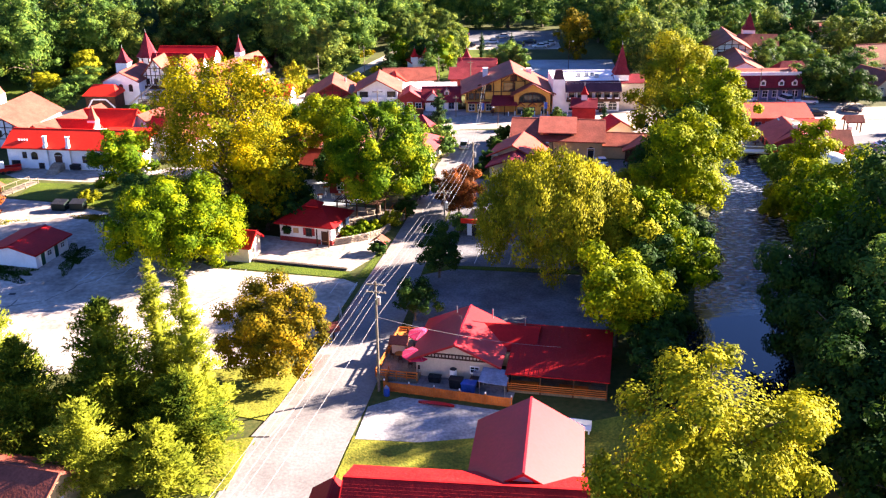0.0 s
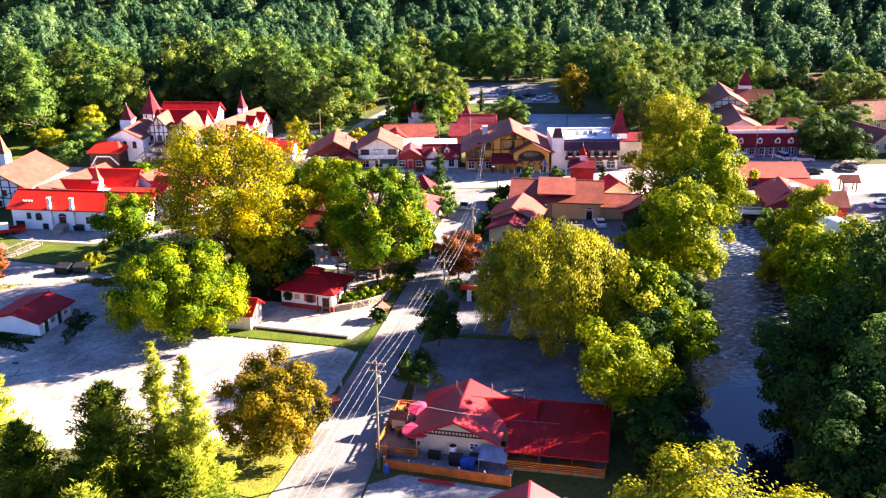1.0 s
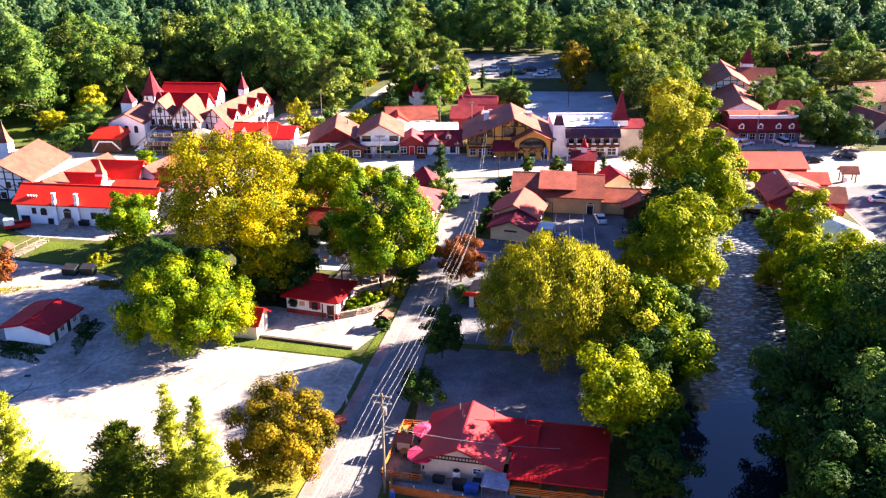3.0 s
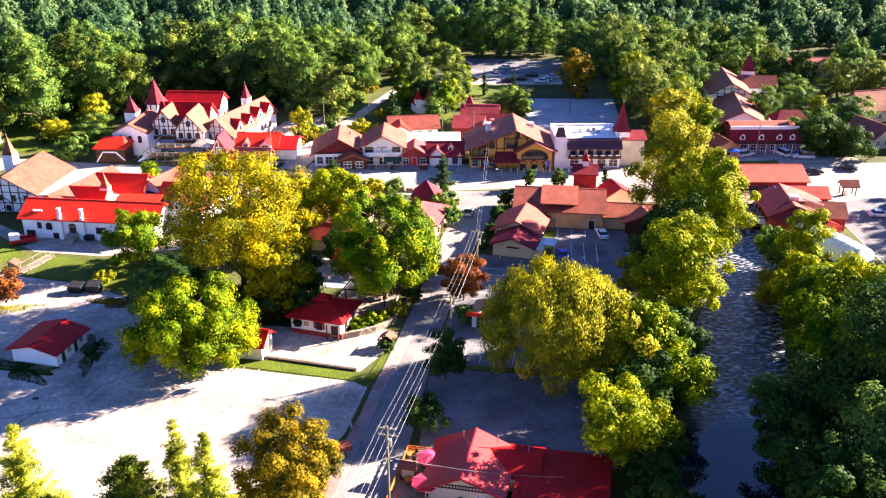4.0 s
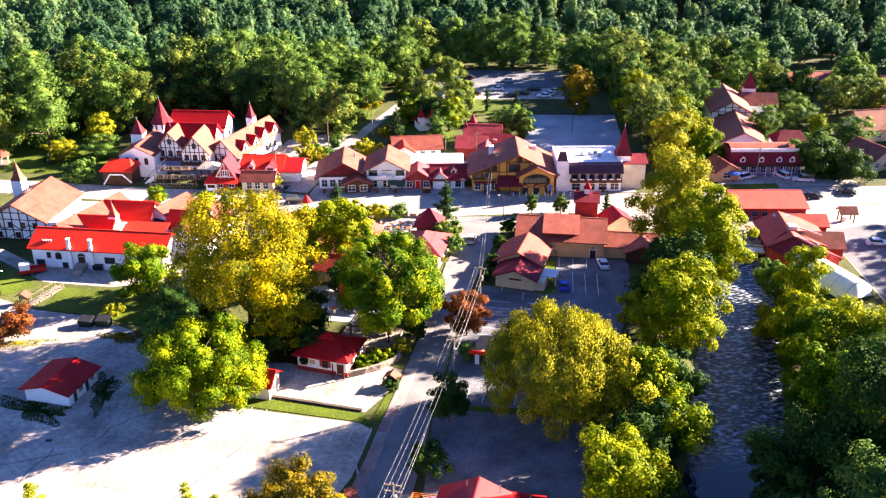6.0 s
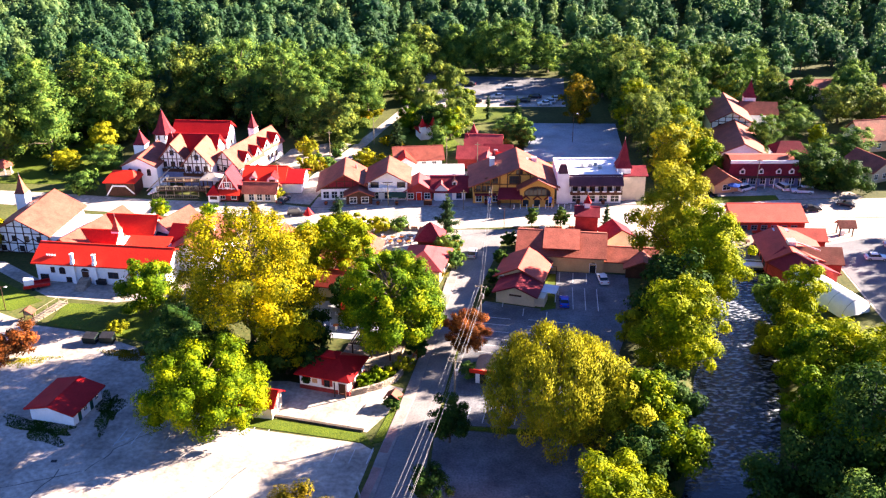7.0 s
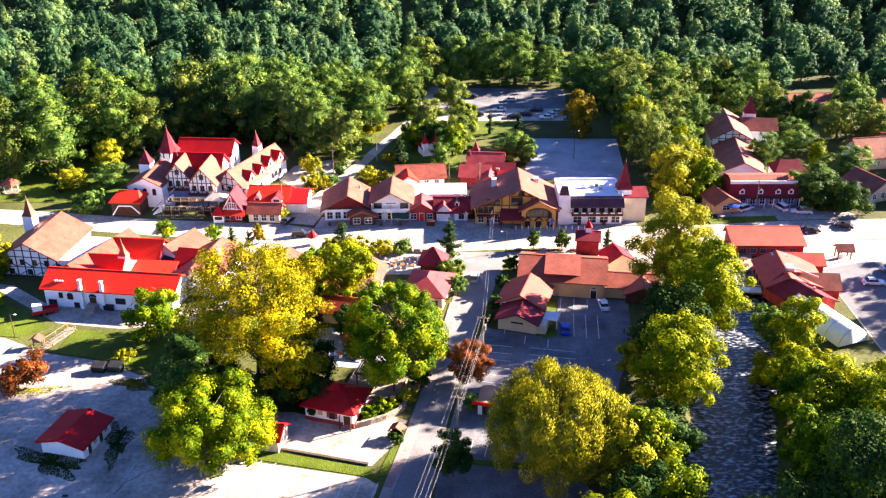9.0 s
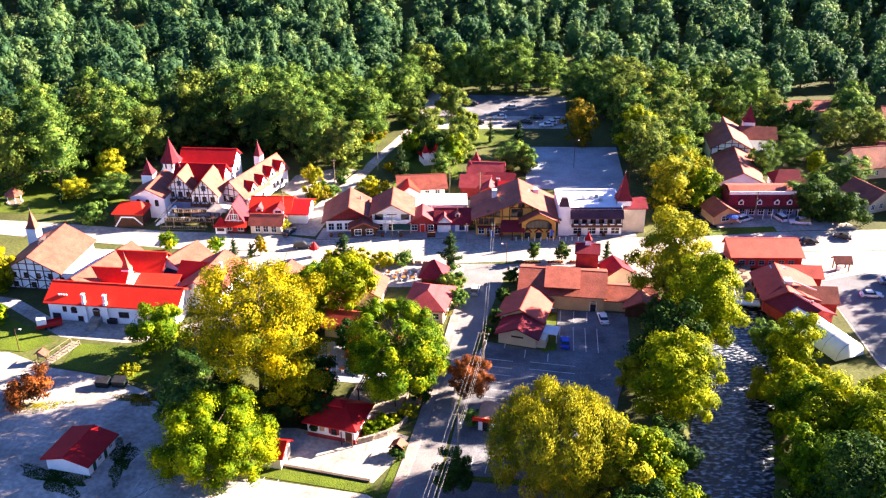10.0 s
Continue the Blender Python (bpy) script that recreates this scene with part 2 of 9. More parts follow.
LEAF_FOREST = leaf_mat("woodland_leaves", (0.018, 0.060, 0.030), (0.066, 0.145, 0.056), (0.21, 0.30, 0.09), 0.5, 0.09, 0.20, 0.08)


# ---- mesh helpers ----
class Geo:
    """Collects vertices and faces of one mesh."""

    def __init__(self):
        self.v, self.f = [], []

    def add(self, verts, faces, m=None):
        k = len(self.v)
        self.v += [tuple(m @ Vector(p)) for p in verts] if m else [tuple(p) for p in verts]
        self.f += [tuple(k + i for i in f) for f in faces]
        return self

    def box(self, x0, x1, y0, y1, z0, z1, m=None):
        return self.add([(x0, y0, z0), (x1, y0, z0), (x1, y1, z0), (x0, y1, z0), (x0, y0, z1), (x1, y0, z1), (x1, y1, z1), (x0, y1, z1)],
                        [(3, 2, 1, 0), (4, 5, 6, 7), (0, 1, 5, 4), (1, 2, 6, 5), (2, 3, 7, 6), (3, 0, 4, 7)], m)

    def bar(self, p, q, w, h):
        """A square-edged bar from p to q."""
        p, q = Vector(p), Vector(q)
        d = q - p
        return self.box(-w / 2, w / 2, -h / 2, h / 2, 0, d.length, Matrix.Translation(p) @ d.to_track_quat("Z", "Y").to_matrix().to_4x4())

    def prism(self, poly, z0, z1, m=None):
        n = len(poly)
        area = sum(poly[i - 1][0] * poly[i][1] - poly[i][0] * poly[i - 1][1] for i in range(n))
        poly = poly if area > 0 else poly[::-1]
        return self.add([(x, y, z0) for x, y in poly] + [(x, y, z1) for x, y in poly],
                        [tuple(range(n - 1, -1, -1)), tuple(range(n, 2 * n))] + [(i, (i + 1) % n, n + (i + 1) % n, n + i) for i in range(n)], m)

    def slab(self, corners, t):
        """A plate: corners as its top face, anticlockwise from above, t thick downwards."""
        n = len(corners)
        low = [(x, y, z - t) for x, y, z in corners]
        return self.add(list(corners) + low, [tuple(range(n)), tuple(range(2 * n - 1, n - 1, -1))] + [(i, n + i, n + (i + 1) % n, (i + 1) % n) for i in range(n)])

    def tube(self, p, q, r0, r1, n=8, cap=True):
        p, q = Vector(p), Vector(q)
        rot = (q - p).to_track_quat("Z", "Y").to_matrix()
        ring = [rot @ Vector((math.cos(2 * math.pi * i / n), math.sin(2 * math.pi * i / n), 0)) for i in range(n)]
        fs = [(i, (i + 1) % n, n + (i + 1) % n, n + i) for i in range(n)]
        if cap:
            fs += [tuple(range(n - 1, -1, -1)), tuple(range(n, 2 * n))]
        return self.add([p + c * r0 for c in ring] + [q + c * r1 for c in ring], fs)

    def mesh(self, name, material, smooth=False):
        me = bpy.data.meshes.new(name)
        me.from_pydata(self.v, [], self.f)
        me.materials.append(material)
        if smooth:
            me.polygons.foreach_set("use_smooth", [True] * len(me.polygons))
        return me

    def part(self, name, material, parent=None, label="", smooth=False, m=None):
        ob = new(name, self.mesh(name, material, smooth))
        if parent:
            ob.parent = parent
        if m:
            ob.matrix_basis = m
        return tagged(ob, label)


def shared(name, me, parent, m, label=""):
    ob = new(name, me)
    ob.parent = parent
    ob.matrix_basis = m
    return tagged(ob, label)


def root(name, m, label, category, group=""):
    return_ob = new(name)
    return_ob.matrix_basis = m
    return tagged(return_ob, label, category, group)


def structure(ob, label, category):
    return tagged(ob, label, category, "", "structure")


# ---- ground and river ----
RIVER_L = [(2, -60), (8, 20), (15, 60), (24, 88), (30, 107), (34, 115), (36, 123), (39, 134), (42, 144), (46, 153), (53, 172), (57, 190), (59.5, 205), (61, 225), (60, 250), (57, 300)]
RIVER_R = [(20, -60), (25, 20), (30, 60), (37, 88), (42, 107), (45, 115), (48, 123), (51.5, 134), (54.5, 144), (57.5, 153), (62, 172), (66, 190), (67, 205), (68, 225), (66, 250), (62, 300)]
WATER_Z = -1.3


def along(pts, y):
    ys = [p[1] for p in pts]
    return float(np.interp(y, ys, [p[0] for p in pts]))


def ground_z(x, y):
    """Flat town, a shallow river cut, a wooded slope far behind."""
    z = 0.0
    if y > 380:
        z += 0.24 * (y - 380) * min(1.0, (y - 380) / 60)
    z = min(z, 110.0 + 0.02 * y)
    if -60 < y < 300:
        a, b = along(RIVER_L, y), along(RIVER_R, y)
        if a - 4 < x < b + 4:
            inside = min(x - (a - 3), (b + 3) - x) / 4.5
            z -= 2.6 * max(0.0, min(1.0, inside)) ** 0.8 * max(0.0, min(1.0, (300 - y) / 20))
    return z


def axis_steps(lo, a, b, hi, fine, coarse):
    return list(np.arange(lo, a, coarse)) + list(np.arange(a, b, fine)) + list(np.arange(b, hi + 1, coarse))


gx = axis_steps(-1500, -100, 130, 1500, 2.2, 40)
gy = axis_steps(-400, 30, 320, 2400, 3.0, 30)
ground = Geo()
ground.v = [(x, y, ground_z(x, y)) for y in gy for x in gx]
nx = len(gx)
ground.f = [(j * nx + i, j * nx + i + 1, (j + 1) * nx + i + 1, (j + 1) * nx + i) for j in range(len(gy) - 1) for i in range(nx - 1)]
structure(ground.part("ground", EARTH, smooth=True), "flat valley ground of earth and rough grass rising to a hill", "ground")

# river: calm below, broken riffle above
m_w, nt_w, b_w = nodes_of("river_water")
N, L = nt_w.nodes, nt_w.links
geo_w = N.new("ShaderNodeNewGeometry")
sep_w = N.new("ShaderNodeSeparateXYZ")
L.new(geo_w.outputs["Position"], sep_w.inputs["Vector"])
rap = N.new("ShaderNodeMapRange")
rap.inputs["From Min"].default_value, rap.inputs["From Max"].default_value = 113, 122
L.new(sep_w.outputs["Y"], rap.inputs["Value"])
stretch = N.new("ShaderNodeMapping")
stretch.inputs["Scale"].default_value = (1.0, 1.9, 1)
L.new(geo_w.outputs["Position"], stretch.inputs["Vector"])
rip = N.new("ShaderNodeTexNoise")
rip.inputs["Scale"].default_value, rip.inputs["Detail"].default_value = 0.95, 6
L.new(stretch.outputs["Vector"], rip.inputs["Vector"])
calm = N.new("ShaderNodeMath")
calm.operation = "MULTIPLY_ADD"
calm.inputs[1].default_value, calm.inputs[2].default_value = 0.8, 0.006
L.new(rap.outputs["Result"], calm.inputs[0])
bmp = N.new("ShaderNodeBump")
bmp.inputs["Distance"].default_value = 0.45
L.new(calm.outputs["Value"], bmp.inputs["Strength"])
L.new(rip.outputs["Fac"], bmp.inputs["Height"])
L.new(bmp.outputs["Normal"], b_w.inputs["Normal"])
# pale crests: foam, with the sky's glint on the riffle put into their colour
foam_glint = N.new("ShaderNodeMapRange")
foam_glint.inputs["From Min"].default_value, foam_glint.inputs["From Max"].default_value = 0.49, 0.72
L.new(rip.outputs["Fac"], foam_glint.inputs["Value"])
fm = N.new("ShaderNodeMath")
fm.operation = "MULTIPLY"
L.new(foam_glint.outputs["Result"], fm.inputs[0])
L.new(rap.outputs["Result"], fm.inputs[1])
wm = N.new("ShaderNodeMix")
wm.data_type = "RGBA"
wm.inputs["A"].default_value, wm.inputs["B"].default_value = (0.010, 0.015, 0.018, 1), (0.50, 0.53, 0.60, 1)
L.new(fm.outputs["Value"], wm.inputs["Factor"])
L.new(wm.outputs["Result"], b_w.inputs["Base Color"])
rgh = N.new("ShaderNodeMapRange")
rgh.inputs["To Min"].default_value, rgh.inputs["To Max"].default_value = 0.02, 0.10
L.new(rap.outputs["Result"], rgh.inputs["Value"])
L.new(rgh.outputs["Result"], b_w.inputs["Roughness"])
b_w.inputs["IOR"].default_value = 1.36
b_w.inputs["Specular IOR Level"].default_value = 0.7
water = Geo()
ry = list(np.arange(-60, 300, 4.0))
water.v = [p for y in ry for p in ((along(RIVER_L, y) - 3.2, y, WATER_Z), ((along(RIVER_L, y) + along(RIVER_R, y)) / 2, y, WATER_Z), (along(RIVER_R, y) + 3.2, y, WATER_Z))]
water.f = [(3 * j + i, 3 * j + i + 1, 3 * j + i + 4, 3 * j + i + 3) for j in range(len(ry) - 1) for i in range(2)]
structure(water.part("water", m_w), "shallow river with a broken riffle and calm dark water", "river")
rng = random.Random(5)
rocks = Geo()
for _ in range(9):
    y = rng.uniform(112, 150)
    x = along(RIVER_L, y) + rng.uniform(0.02, 0.98) * (along(RIVER_R, y) - along(RIVER_L, y))
    s = rng.uniform(0.2, 0.55)
    bm = bmesh.new()
    bmesh.ops.create_icosphere(bm, subdivisions=1, radius=s)
    vs = [(v.co.x * rng.uniform(0.8, 1.4) + x, v.co.y * rng.uniform(0.7, 1.2) + y, v.co.z * 0.5 + WATER_Z + 0.05) for v in bm.verts]
    rocks.add(vs, [tuple(v.index for v in f.verts) for f in bm.faces])
    bm.free()
tagged(rocks.part("river_rocks", STONE), "wet brown stones breaking the river surface", "rocks", "", "stuff")


# ---- roads, car parks, lawns: sheets laid on the ground ----
def sheet(name, poly, z, material, label, category):
    return structure(Geo().prism(poly, -0.15, z).part(name, material), label, category)


lane_l = [(-29.5, 30), (-21.6, 74.4), (-20.0, 83.9), (-17.8, 90.5), (-16.2, 97.6), (-13.8, 108.7), (-11.6, 120.8), (-8.7, 134.4), (-6.6, 145.5), (-3.8, 162.0), (-1.1, 179.2), (1.6, 197), (2.0, 203)]
lane_r = [(-19.5, 30), (-11.6, 73.7), (-10.2, 82.2), (-8.9, 89.2), (-7.2, 99.8), (-5.2, 112.6), (-3.7, 124.6), (-1.9, 137.5), (0.6, 152.5), (4.0, 170.2), (7.3, 182.7), (10.8, 196.7), (15.5, 203)]
sheet("road_side_street", lane_l + lane_r[::-1], 0.05, ASPHALT, "sunlit worn asphalt side street leading into the town", "road")
main_n = [(-260, 238), (-116, 228.1), (-100, 226), (-71, 221.1), (-43, 218.8), (-34, 216), (-15, 217), (6, 216), (27, 216.8), (44, 217), (60, 217.5), (80, 220), (130, 222), (260, 220)]
main_s = [(-260, 226), (-113, 219.7), (-100, 217), (-68, 211.5), (-41, 209.8), (-28, 208), (-3.6, 203), (20, 205), (38, 207), (60, 207.5), (80, 209), (130, 210), (260, 205)]
sheet("road_main_street", main_n + main_s[::-1], 0.045, LOT_PALE, "bright asphalt main street crossing the town", "road")
far_l = [(-42.5, 219.5), (-35.5, 240), (-27.5, 262), (-19.0, 286), (-13, 305), (-8, 340)]
far_r = [(-34.5, 218), (-28.4, 246), (-19.6, 276), (-13.4, 294), (-8, 312), (-3, 340)]
sheet("road_far_street", far_l + far_r[::-1], 0.04, LOT_PALE, "narrow asphalt street running to the wooded hill", "road")
walk_poly = [(a[0] - 0.2, a[1]) for a in lane_l[2:11]] + [(a[0] + 1.7, a[1]) for a in lane_l[2:11]][::-1]
sheet("pavement_side_street", walk_poly, 0.16, mat("pale_sidewalk", (0.19, 0.165, 0.15), (0.25, 0.22, 0.20), 0.2, 0.9, 0.1, 3), "raised concrete sidewalk along the side street", "pavement")
for a, b in (((-17.3, 92.5), (-15.2, 101.5)), ((-14.7, 107), (-12.2, 118)), ((-11.6, 121.5), (-10.2, 127.5))):
    dx = 1.3
    sheet("pavement_brick_strip", [a, b, (b[0] + dx, b[1] - 0.3), (a[0] + dx, a[1] - 0.3)], 0.165, BRICK_PATH, "pink brick paving strip in the sidewalk", "pavement")

sheet("pavement_west_car_park", [(-150, 96), (-30, 97.5), (-24, 99), (-17.5, 104), (-14.5, 111), (-12.4, 122), (-14.5, 123.8), (-33, 127.8), (-42, 134), (-52, 146), (-57, 152), (-66, 157), (-78, 160), (-88, 165.5), (-150, 168)], 0.03, LOT_PALE, "pale sun-bleached concrete car park", "car park")
sheet("pavement_cottage_yard", [(-36, 130.6), (-30, 131), (-13.8, 126.6), (-10.0, 133.0), (-8.6, 138.6), (-11.5, 140), (-17.2, 136.8), (-28, 141), (-36, 141)], 0.035, LOT_PALE, "pale concrete yard before the cottage", "car park")
sheet("pavement_rear_car_park", [(-4.6, 106), (0, 105.2), (18, 103), (22, 112), (19, 124.5), (1, 127), (-3.4, 125)], 0.03, LOT_DARK, "shaded dark asphalt car park behind the restaurant", "car park")
sheet("pavement_bank_car_park", [(-2.6, 128.8), (18, 126.6), (26, 138), (29, 150), (33.5, 163), (35.5, 180), (19.5, 182), (17.5, 165.5), (6.0, 169), (3.2, 164), (0.8, 151)], 0.03, LOT_DARK, "dark asphalt car park with white stall lines", "car park")
sheet("pavement_garden_patio", [(-27.5, 156), (-18.2, 154.5), (-12.5, 156), (-13.5, 168), (-19, 169.5), (-27, 169)], 0.05, SQUARE_LOT, "pale paved garden patio behind the cottage", "patio")
sheet("pavement_gravel_yard", [(-8.6, 89.6), (-5.0, 91.6), (7.2, 88.2), (6.4, 81.8), (2.6, 83.4), (-3.0, 82.7), (-9.5, 83.4)], 0.09, GRAVEL, "grey gravel yard between barn and restaurant", "yard")
sheet("pavement_church_drive", [(-150, 200), (-97, 184.6), (-90, 179), (-80, 171.2), (-66, 168.8), (-44, 174), (-44, 182), (-58, 174.6), (-84, 178.3), (-95, 187)], 0.03, LOT_PALE, "pale driveway below the white hall", "driveway")
sheet("pavement_plaza", [(-40, 209.6), (-40, 200), (-26, 192), (1.0, 192), (1.5, 197), (2.0, 203), (-3.6, 202.9), (-28, 207.9)], 0.03, LOT_PALE, "bright paved plaza beside the main street", "plaza")
sheet("pavement_bank_front", [(11.0, 196.8), (15.6, 203), (20, 204.9), (38, 206.9), (48, 207.2), (46, 196), (13, 196)], 0.03, LOT_PALE, "paved forecourt behind the bank", "pavement")
sheet("pavement_east_car_park", [(70.5, 207.6), (80, 208.8), (130, 209.8), (180, 208), (180, 120), (104, 128), (88, 148), (80, 160), (80, 202), (72, 207)], 0.03, LOT_PALE, "pale open car park east of the river", "car park")
# darker grey sheet: the tree shade on the car park put into its colour
sheet("pavement_east_shade", [(80.4, 162), (80.4, 194), (92, 198), (110, 194), (180, 190), (180, 121), (104, 129), (88, 149)], 0.06, LOT_SHADED, "shaded grey part of the open car park", "car park")
sheet("pavement_inn_yard", [(64, 218.2), (80, 220.4), (100, 221.4), (96, 229), (66, 229)], 0.03, LOT_PALE, "grey yard before the inn", "yard")
sheet("pavement_shop_front", [(-34, 216.3), (-15, 217.2), (6, 216.2), (27, 217), (44, 217.2), (44, 220), (-33, 222.5)], 0.14, mat("shop_walk", (0.26, 0.23, 0.22), (0.32, 0.29, 0.28), 0.2, 0.9, 0.1, 3), "raised sidewalk in front of the shops", "pavement")
sheet("pavement_square_car_park", [(19, 248), (46.5, 246), (48.8, 280), (22.3, 280.8)], 0.03, SQUARE_LOT, "wide grey car park behind the shops", "car park")
sheet("pavement_west_forecourt", [(-44.0, 221.5), (-43.0, 220.5), (-36.2, 240.5), (-28.2, 262), (-33, 264), (-45, 258), (-47.5, 247), (-38.5, 238), (-40, 226)], 0.05, LOT_PALE, "bright paved forecourt beside the alpine houses", "pavement")
sheet("pavement_hall_court", [(-62, 210.8), (-62, 199), (-50, 199), (-46, 190), (-40.2, 192), (-40.2, 209.4), (-43, 209.6)], 0.04, LOT_PALE, "pale paved court between the hall and the plaza", "pavement")
sheet("pavement_far_car_park", [(-5, 310.5), (37, 310.5), (39, 331), (5, 334), (-3, 324)], 0.03, LOT_DARK, "far asphalt car park at the forest edge", "car park")
sheet("pavement_far_lane", [(-6, 297.5), (36, 297.5), (36.5, 310), (-4, 310.2)], 0.05, LOT_PALE, "sunlit lane through the far car park", "car park")
sheet("pavement_behind_shops", [(-20, 232), (3, 231), (4, 240), (-4, 242), (-20, 236)], 0.03, LOT_PALE, "pale yard behind the shops", "yard")
for label, poly in (("narrow grass strip edging the car park", [(-36, 130.2), (-30, 130.6), (-14.2, 126.2), (-12.4, 123.0), (-15.5, 124.3), (-33, 128.4)]),
                    ("grass verge beside the sidewalk", [(-12.9, 123.6), (-10.4, 124.6), (-8.3, 133.6), (-9.0, 135.6), (-10.4, 133.0)]),
                    ("grass strip between two car parks", [(-3.4, 125.4), (1.5, 127.3), (19, 124.9), (18.4, 126.2), (-2.8, 128.4)]),
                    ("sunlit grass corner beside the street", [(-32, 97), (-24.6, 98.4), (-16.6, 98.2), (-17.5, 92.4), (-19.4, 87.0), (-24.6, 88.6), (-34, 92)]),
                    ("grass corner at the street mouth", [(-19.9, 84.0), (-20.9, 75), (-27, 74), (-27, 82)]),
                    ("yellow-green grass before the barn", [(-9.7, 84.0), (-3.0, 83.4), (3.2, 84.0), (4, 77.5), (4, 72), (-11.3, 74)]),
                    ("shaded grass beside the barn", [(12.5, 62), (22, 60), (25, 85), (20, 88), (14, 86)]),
                    ("mown lawn below the white hall", [(-150, 176), (-97, 181.6), (-90, 176.5), (-80.5, 169.6), (-85, 165.6), (-92, 166.6), (-150, 170)]),
                    ("mown lawn by the timber steps", [(-75.5, 168.6), (-66, 167.6), (-46, 172), (-46, 158), (-57, 154), (-66, 157.6), (-76, 160)]),
                    ("grass island beside the tan restaurant", [(16.4, 165.0), (19.4, 166), (21.0, 180.5), (18.5, 181)]),
                    ("sunny grass beside the far street", [(-17.5, 243), (-3, 243.5), (2, 262), (-6, 284), (-14.5, 286)]),
                    ("sunny grass bank along the far street", [(-33, 264), (-26.5, 262), (-22, 290), (-29, 292), (-36, 272)]),
                    ("grass before the old mill", [(-130, 233), (-96, 232), (-88, 240), (-94, 262), (-130, 256)]),
                    ("grass by the far car park", [(-4, 282), (21.5, 281.5), (22, 297), (-6, 297)]),
                    ("green bank before the inn", [(62, 217.8), (79, 220.2), (79, 223), (62, 222)])):
    sheet("lawn", poly, 0.075, SUNLIT_LAWN if "sunlit" in label or "street mouth" in label or "barn" in label else LAWN, label, "grass")

# kerb walls
kw = Geo()
for a, b in zip([(-36, 130.9), (-30, 131.1)], [(-30, 131.1), (-14.3, 126.9)]):
    kw.bar((a[0], a[1], 0.22), (b[0], b[1], 0.22), 0.5, 0.25)
structure(kw.part("kerb_yard", mat("dark_kerb_timber", (0.06, 0.045, 0.035), (0.09, 0.07, 0.055), 1, 0.9)), "low dark kerb wall between yard and car park", "kerb")


def stall_line(a, b, w=0.12):
    a, b = Vector((*a, 0)), Vector((*b, 0))
    d = (b - a).normalized()
    s = Vector((-d.y, d.x, 0)) * w / 2
    ps = [a - s, b - s, b + s, a + s]
    ob = Geo().prism([(p.x, p.y) for p in ps], 0.03, 0.042).part("stall_line", PAINT_LINE)
    tagged(ob, "white painted parking stall line on asphalt", "road marking", "stall lines", "structure")


for i in range(10):
    x, y = -52.0 + i * 2.55, 123.2 + 0.42 * i
    stall_line((x, y), (x + 0.9, y + 4.6))
for i in range(4):
    stall_line((-18.5 + i * 2.6, 119.2 - 0.2 * i), (-17.7 + i * 2.6, 123.4 - 0.4 * i))
for i in range(3):
    stall_line((22.7 + i * 2.35, 165.6 - 0.4 * i), (23.6 + i * 2.35, 174.6 - 0.4 * i), 0.16)
for i in range(4):
    stall_line((21.2 + i * 2.7, 177.0 - 0.35 * i), (21.8 + i * 2.7, 181.4 - 0.35 * i), 0.16)
for x, y in ((9.2, 168.0), (12.9, 164.6), (17.2, 163.2)):
    stall_line((x, y - 1.4), (x + 0.4, y + 1.4), 0.16)
for i in range(6):
    stall_line((3.8 + 0.35 * i, 150.4 + 2.5 * i), (8.8 + 0.35 * i, 149.4 + 2.5 * i), 0.16)
for i in range(7):
    stall_line((12.0 + 0.3 * i, 147.0 + 2.45 * i), (20.5 + 0.3 * i, 145.4 + 2.45 * i), 0.14)
for i in range(7):
    stall_line((1.6 + 2.5 * i, 129.2 - 0.25 * i), (2.4 + 2.5 * i, 133.2 - 0.25 * i), 0.14)

# rough ground round the garage
rg = random.Random(31)


def weed_patch(label, cx, cy, rx, ry_, turn, count, material):
    """Uneven tufts of grass and weeds, thinning out towards the edge."""
    g = Geo()
    for _ in range(count):
        a, q = rg.uniform(0, 2 * math.pi), rg.random() ** 0.7
        k = 0.8 + 0.25 * math.sin(3 * a + cx) + 0.15 * math.sin(7 * a)
        u, v = rx * q * k * math.cos(a), ry_ * q * k * math.sin(a)
        x, y = cx + u * math.cos(turn) - v * math.sin(turn), cy + u * math.sin(turn) + v * math.cos(turn)
        for _ in range(3):
            b, h, w = rg.uniform(0, 6.28), rg.uniform(0.05, 0.20), rg.uniform(0.04, 0.10)
            lean = rg.uniform(0.05, 0.25)
            g.add([(x - w * math.sin(b), y + w * math.cos(b), 0.03), (x + w * math.sin(b), y - w * math.cos(b), 0.03), (x + lean * math.cos(b), y + lean * math.sin(b), h)], [(0, 1, 2)])
    tagged(g.part("weeds", material), label, "weeds", "", "stuff")


# the first strip is grass in shade, the shade put into its dark green
weed_patch("shaded weedy grass along the garage wall", -64.6, 127.6, 7.6, 3.0, -0.42, 3000, LEAF_DARK_SHADED)
weed_patch("dark weeds and litter beside the garage", -55.8, 132.6, 2.4, 6.4, 0.16, 1900, LEAF_DARK_SHADED)
weed_patch("rough yellowing grass at the car park edge", -75.5, 147.5, 6.8, 2.0, 0.1, 700, LEAF_OLIVE)
weed_patch("brown dry grass before the bins", -58.0, 149.6, 5.2, 2.2, -0.2, 1600, LEAF_ORANGE)
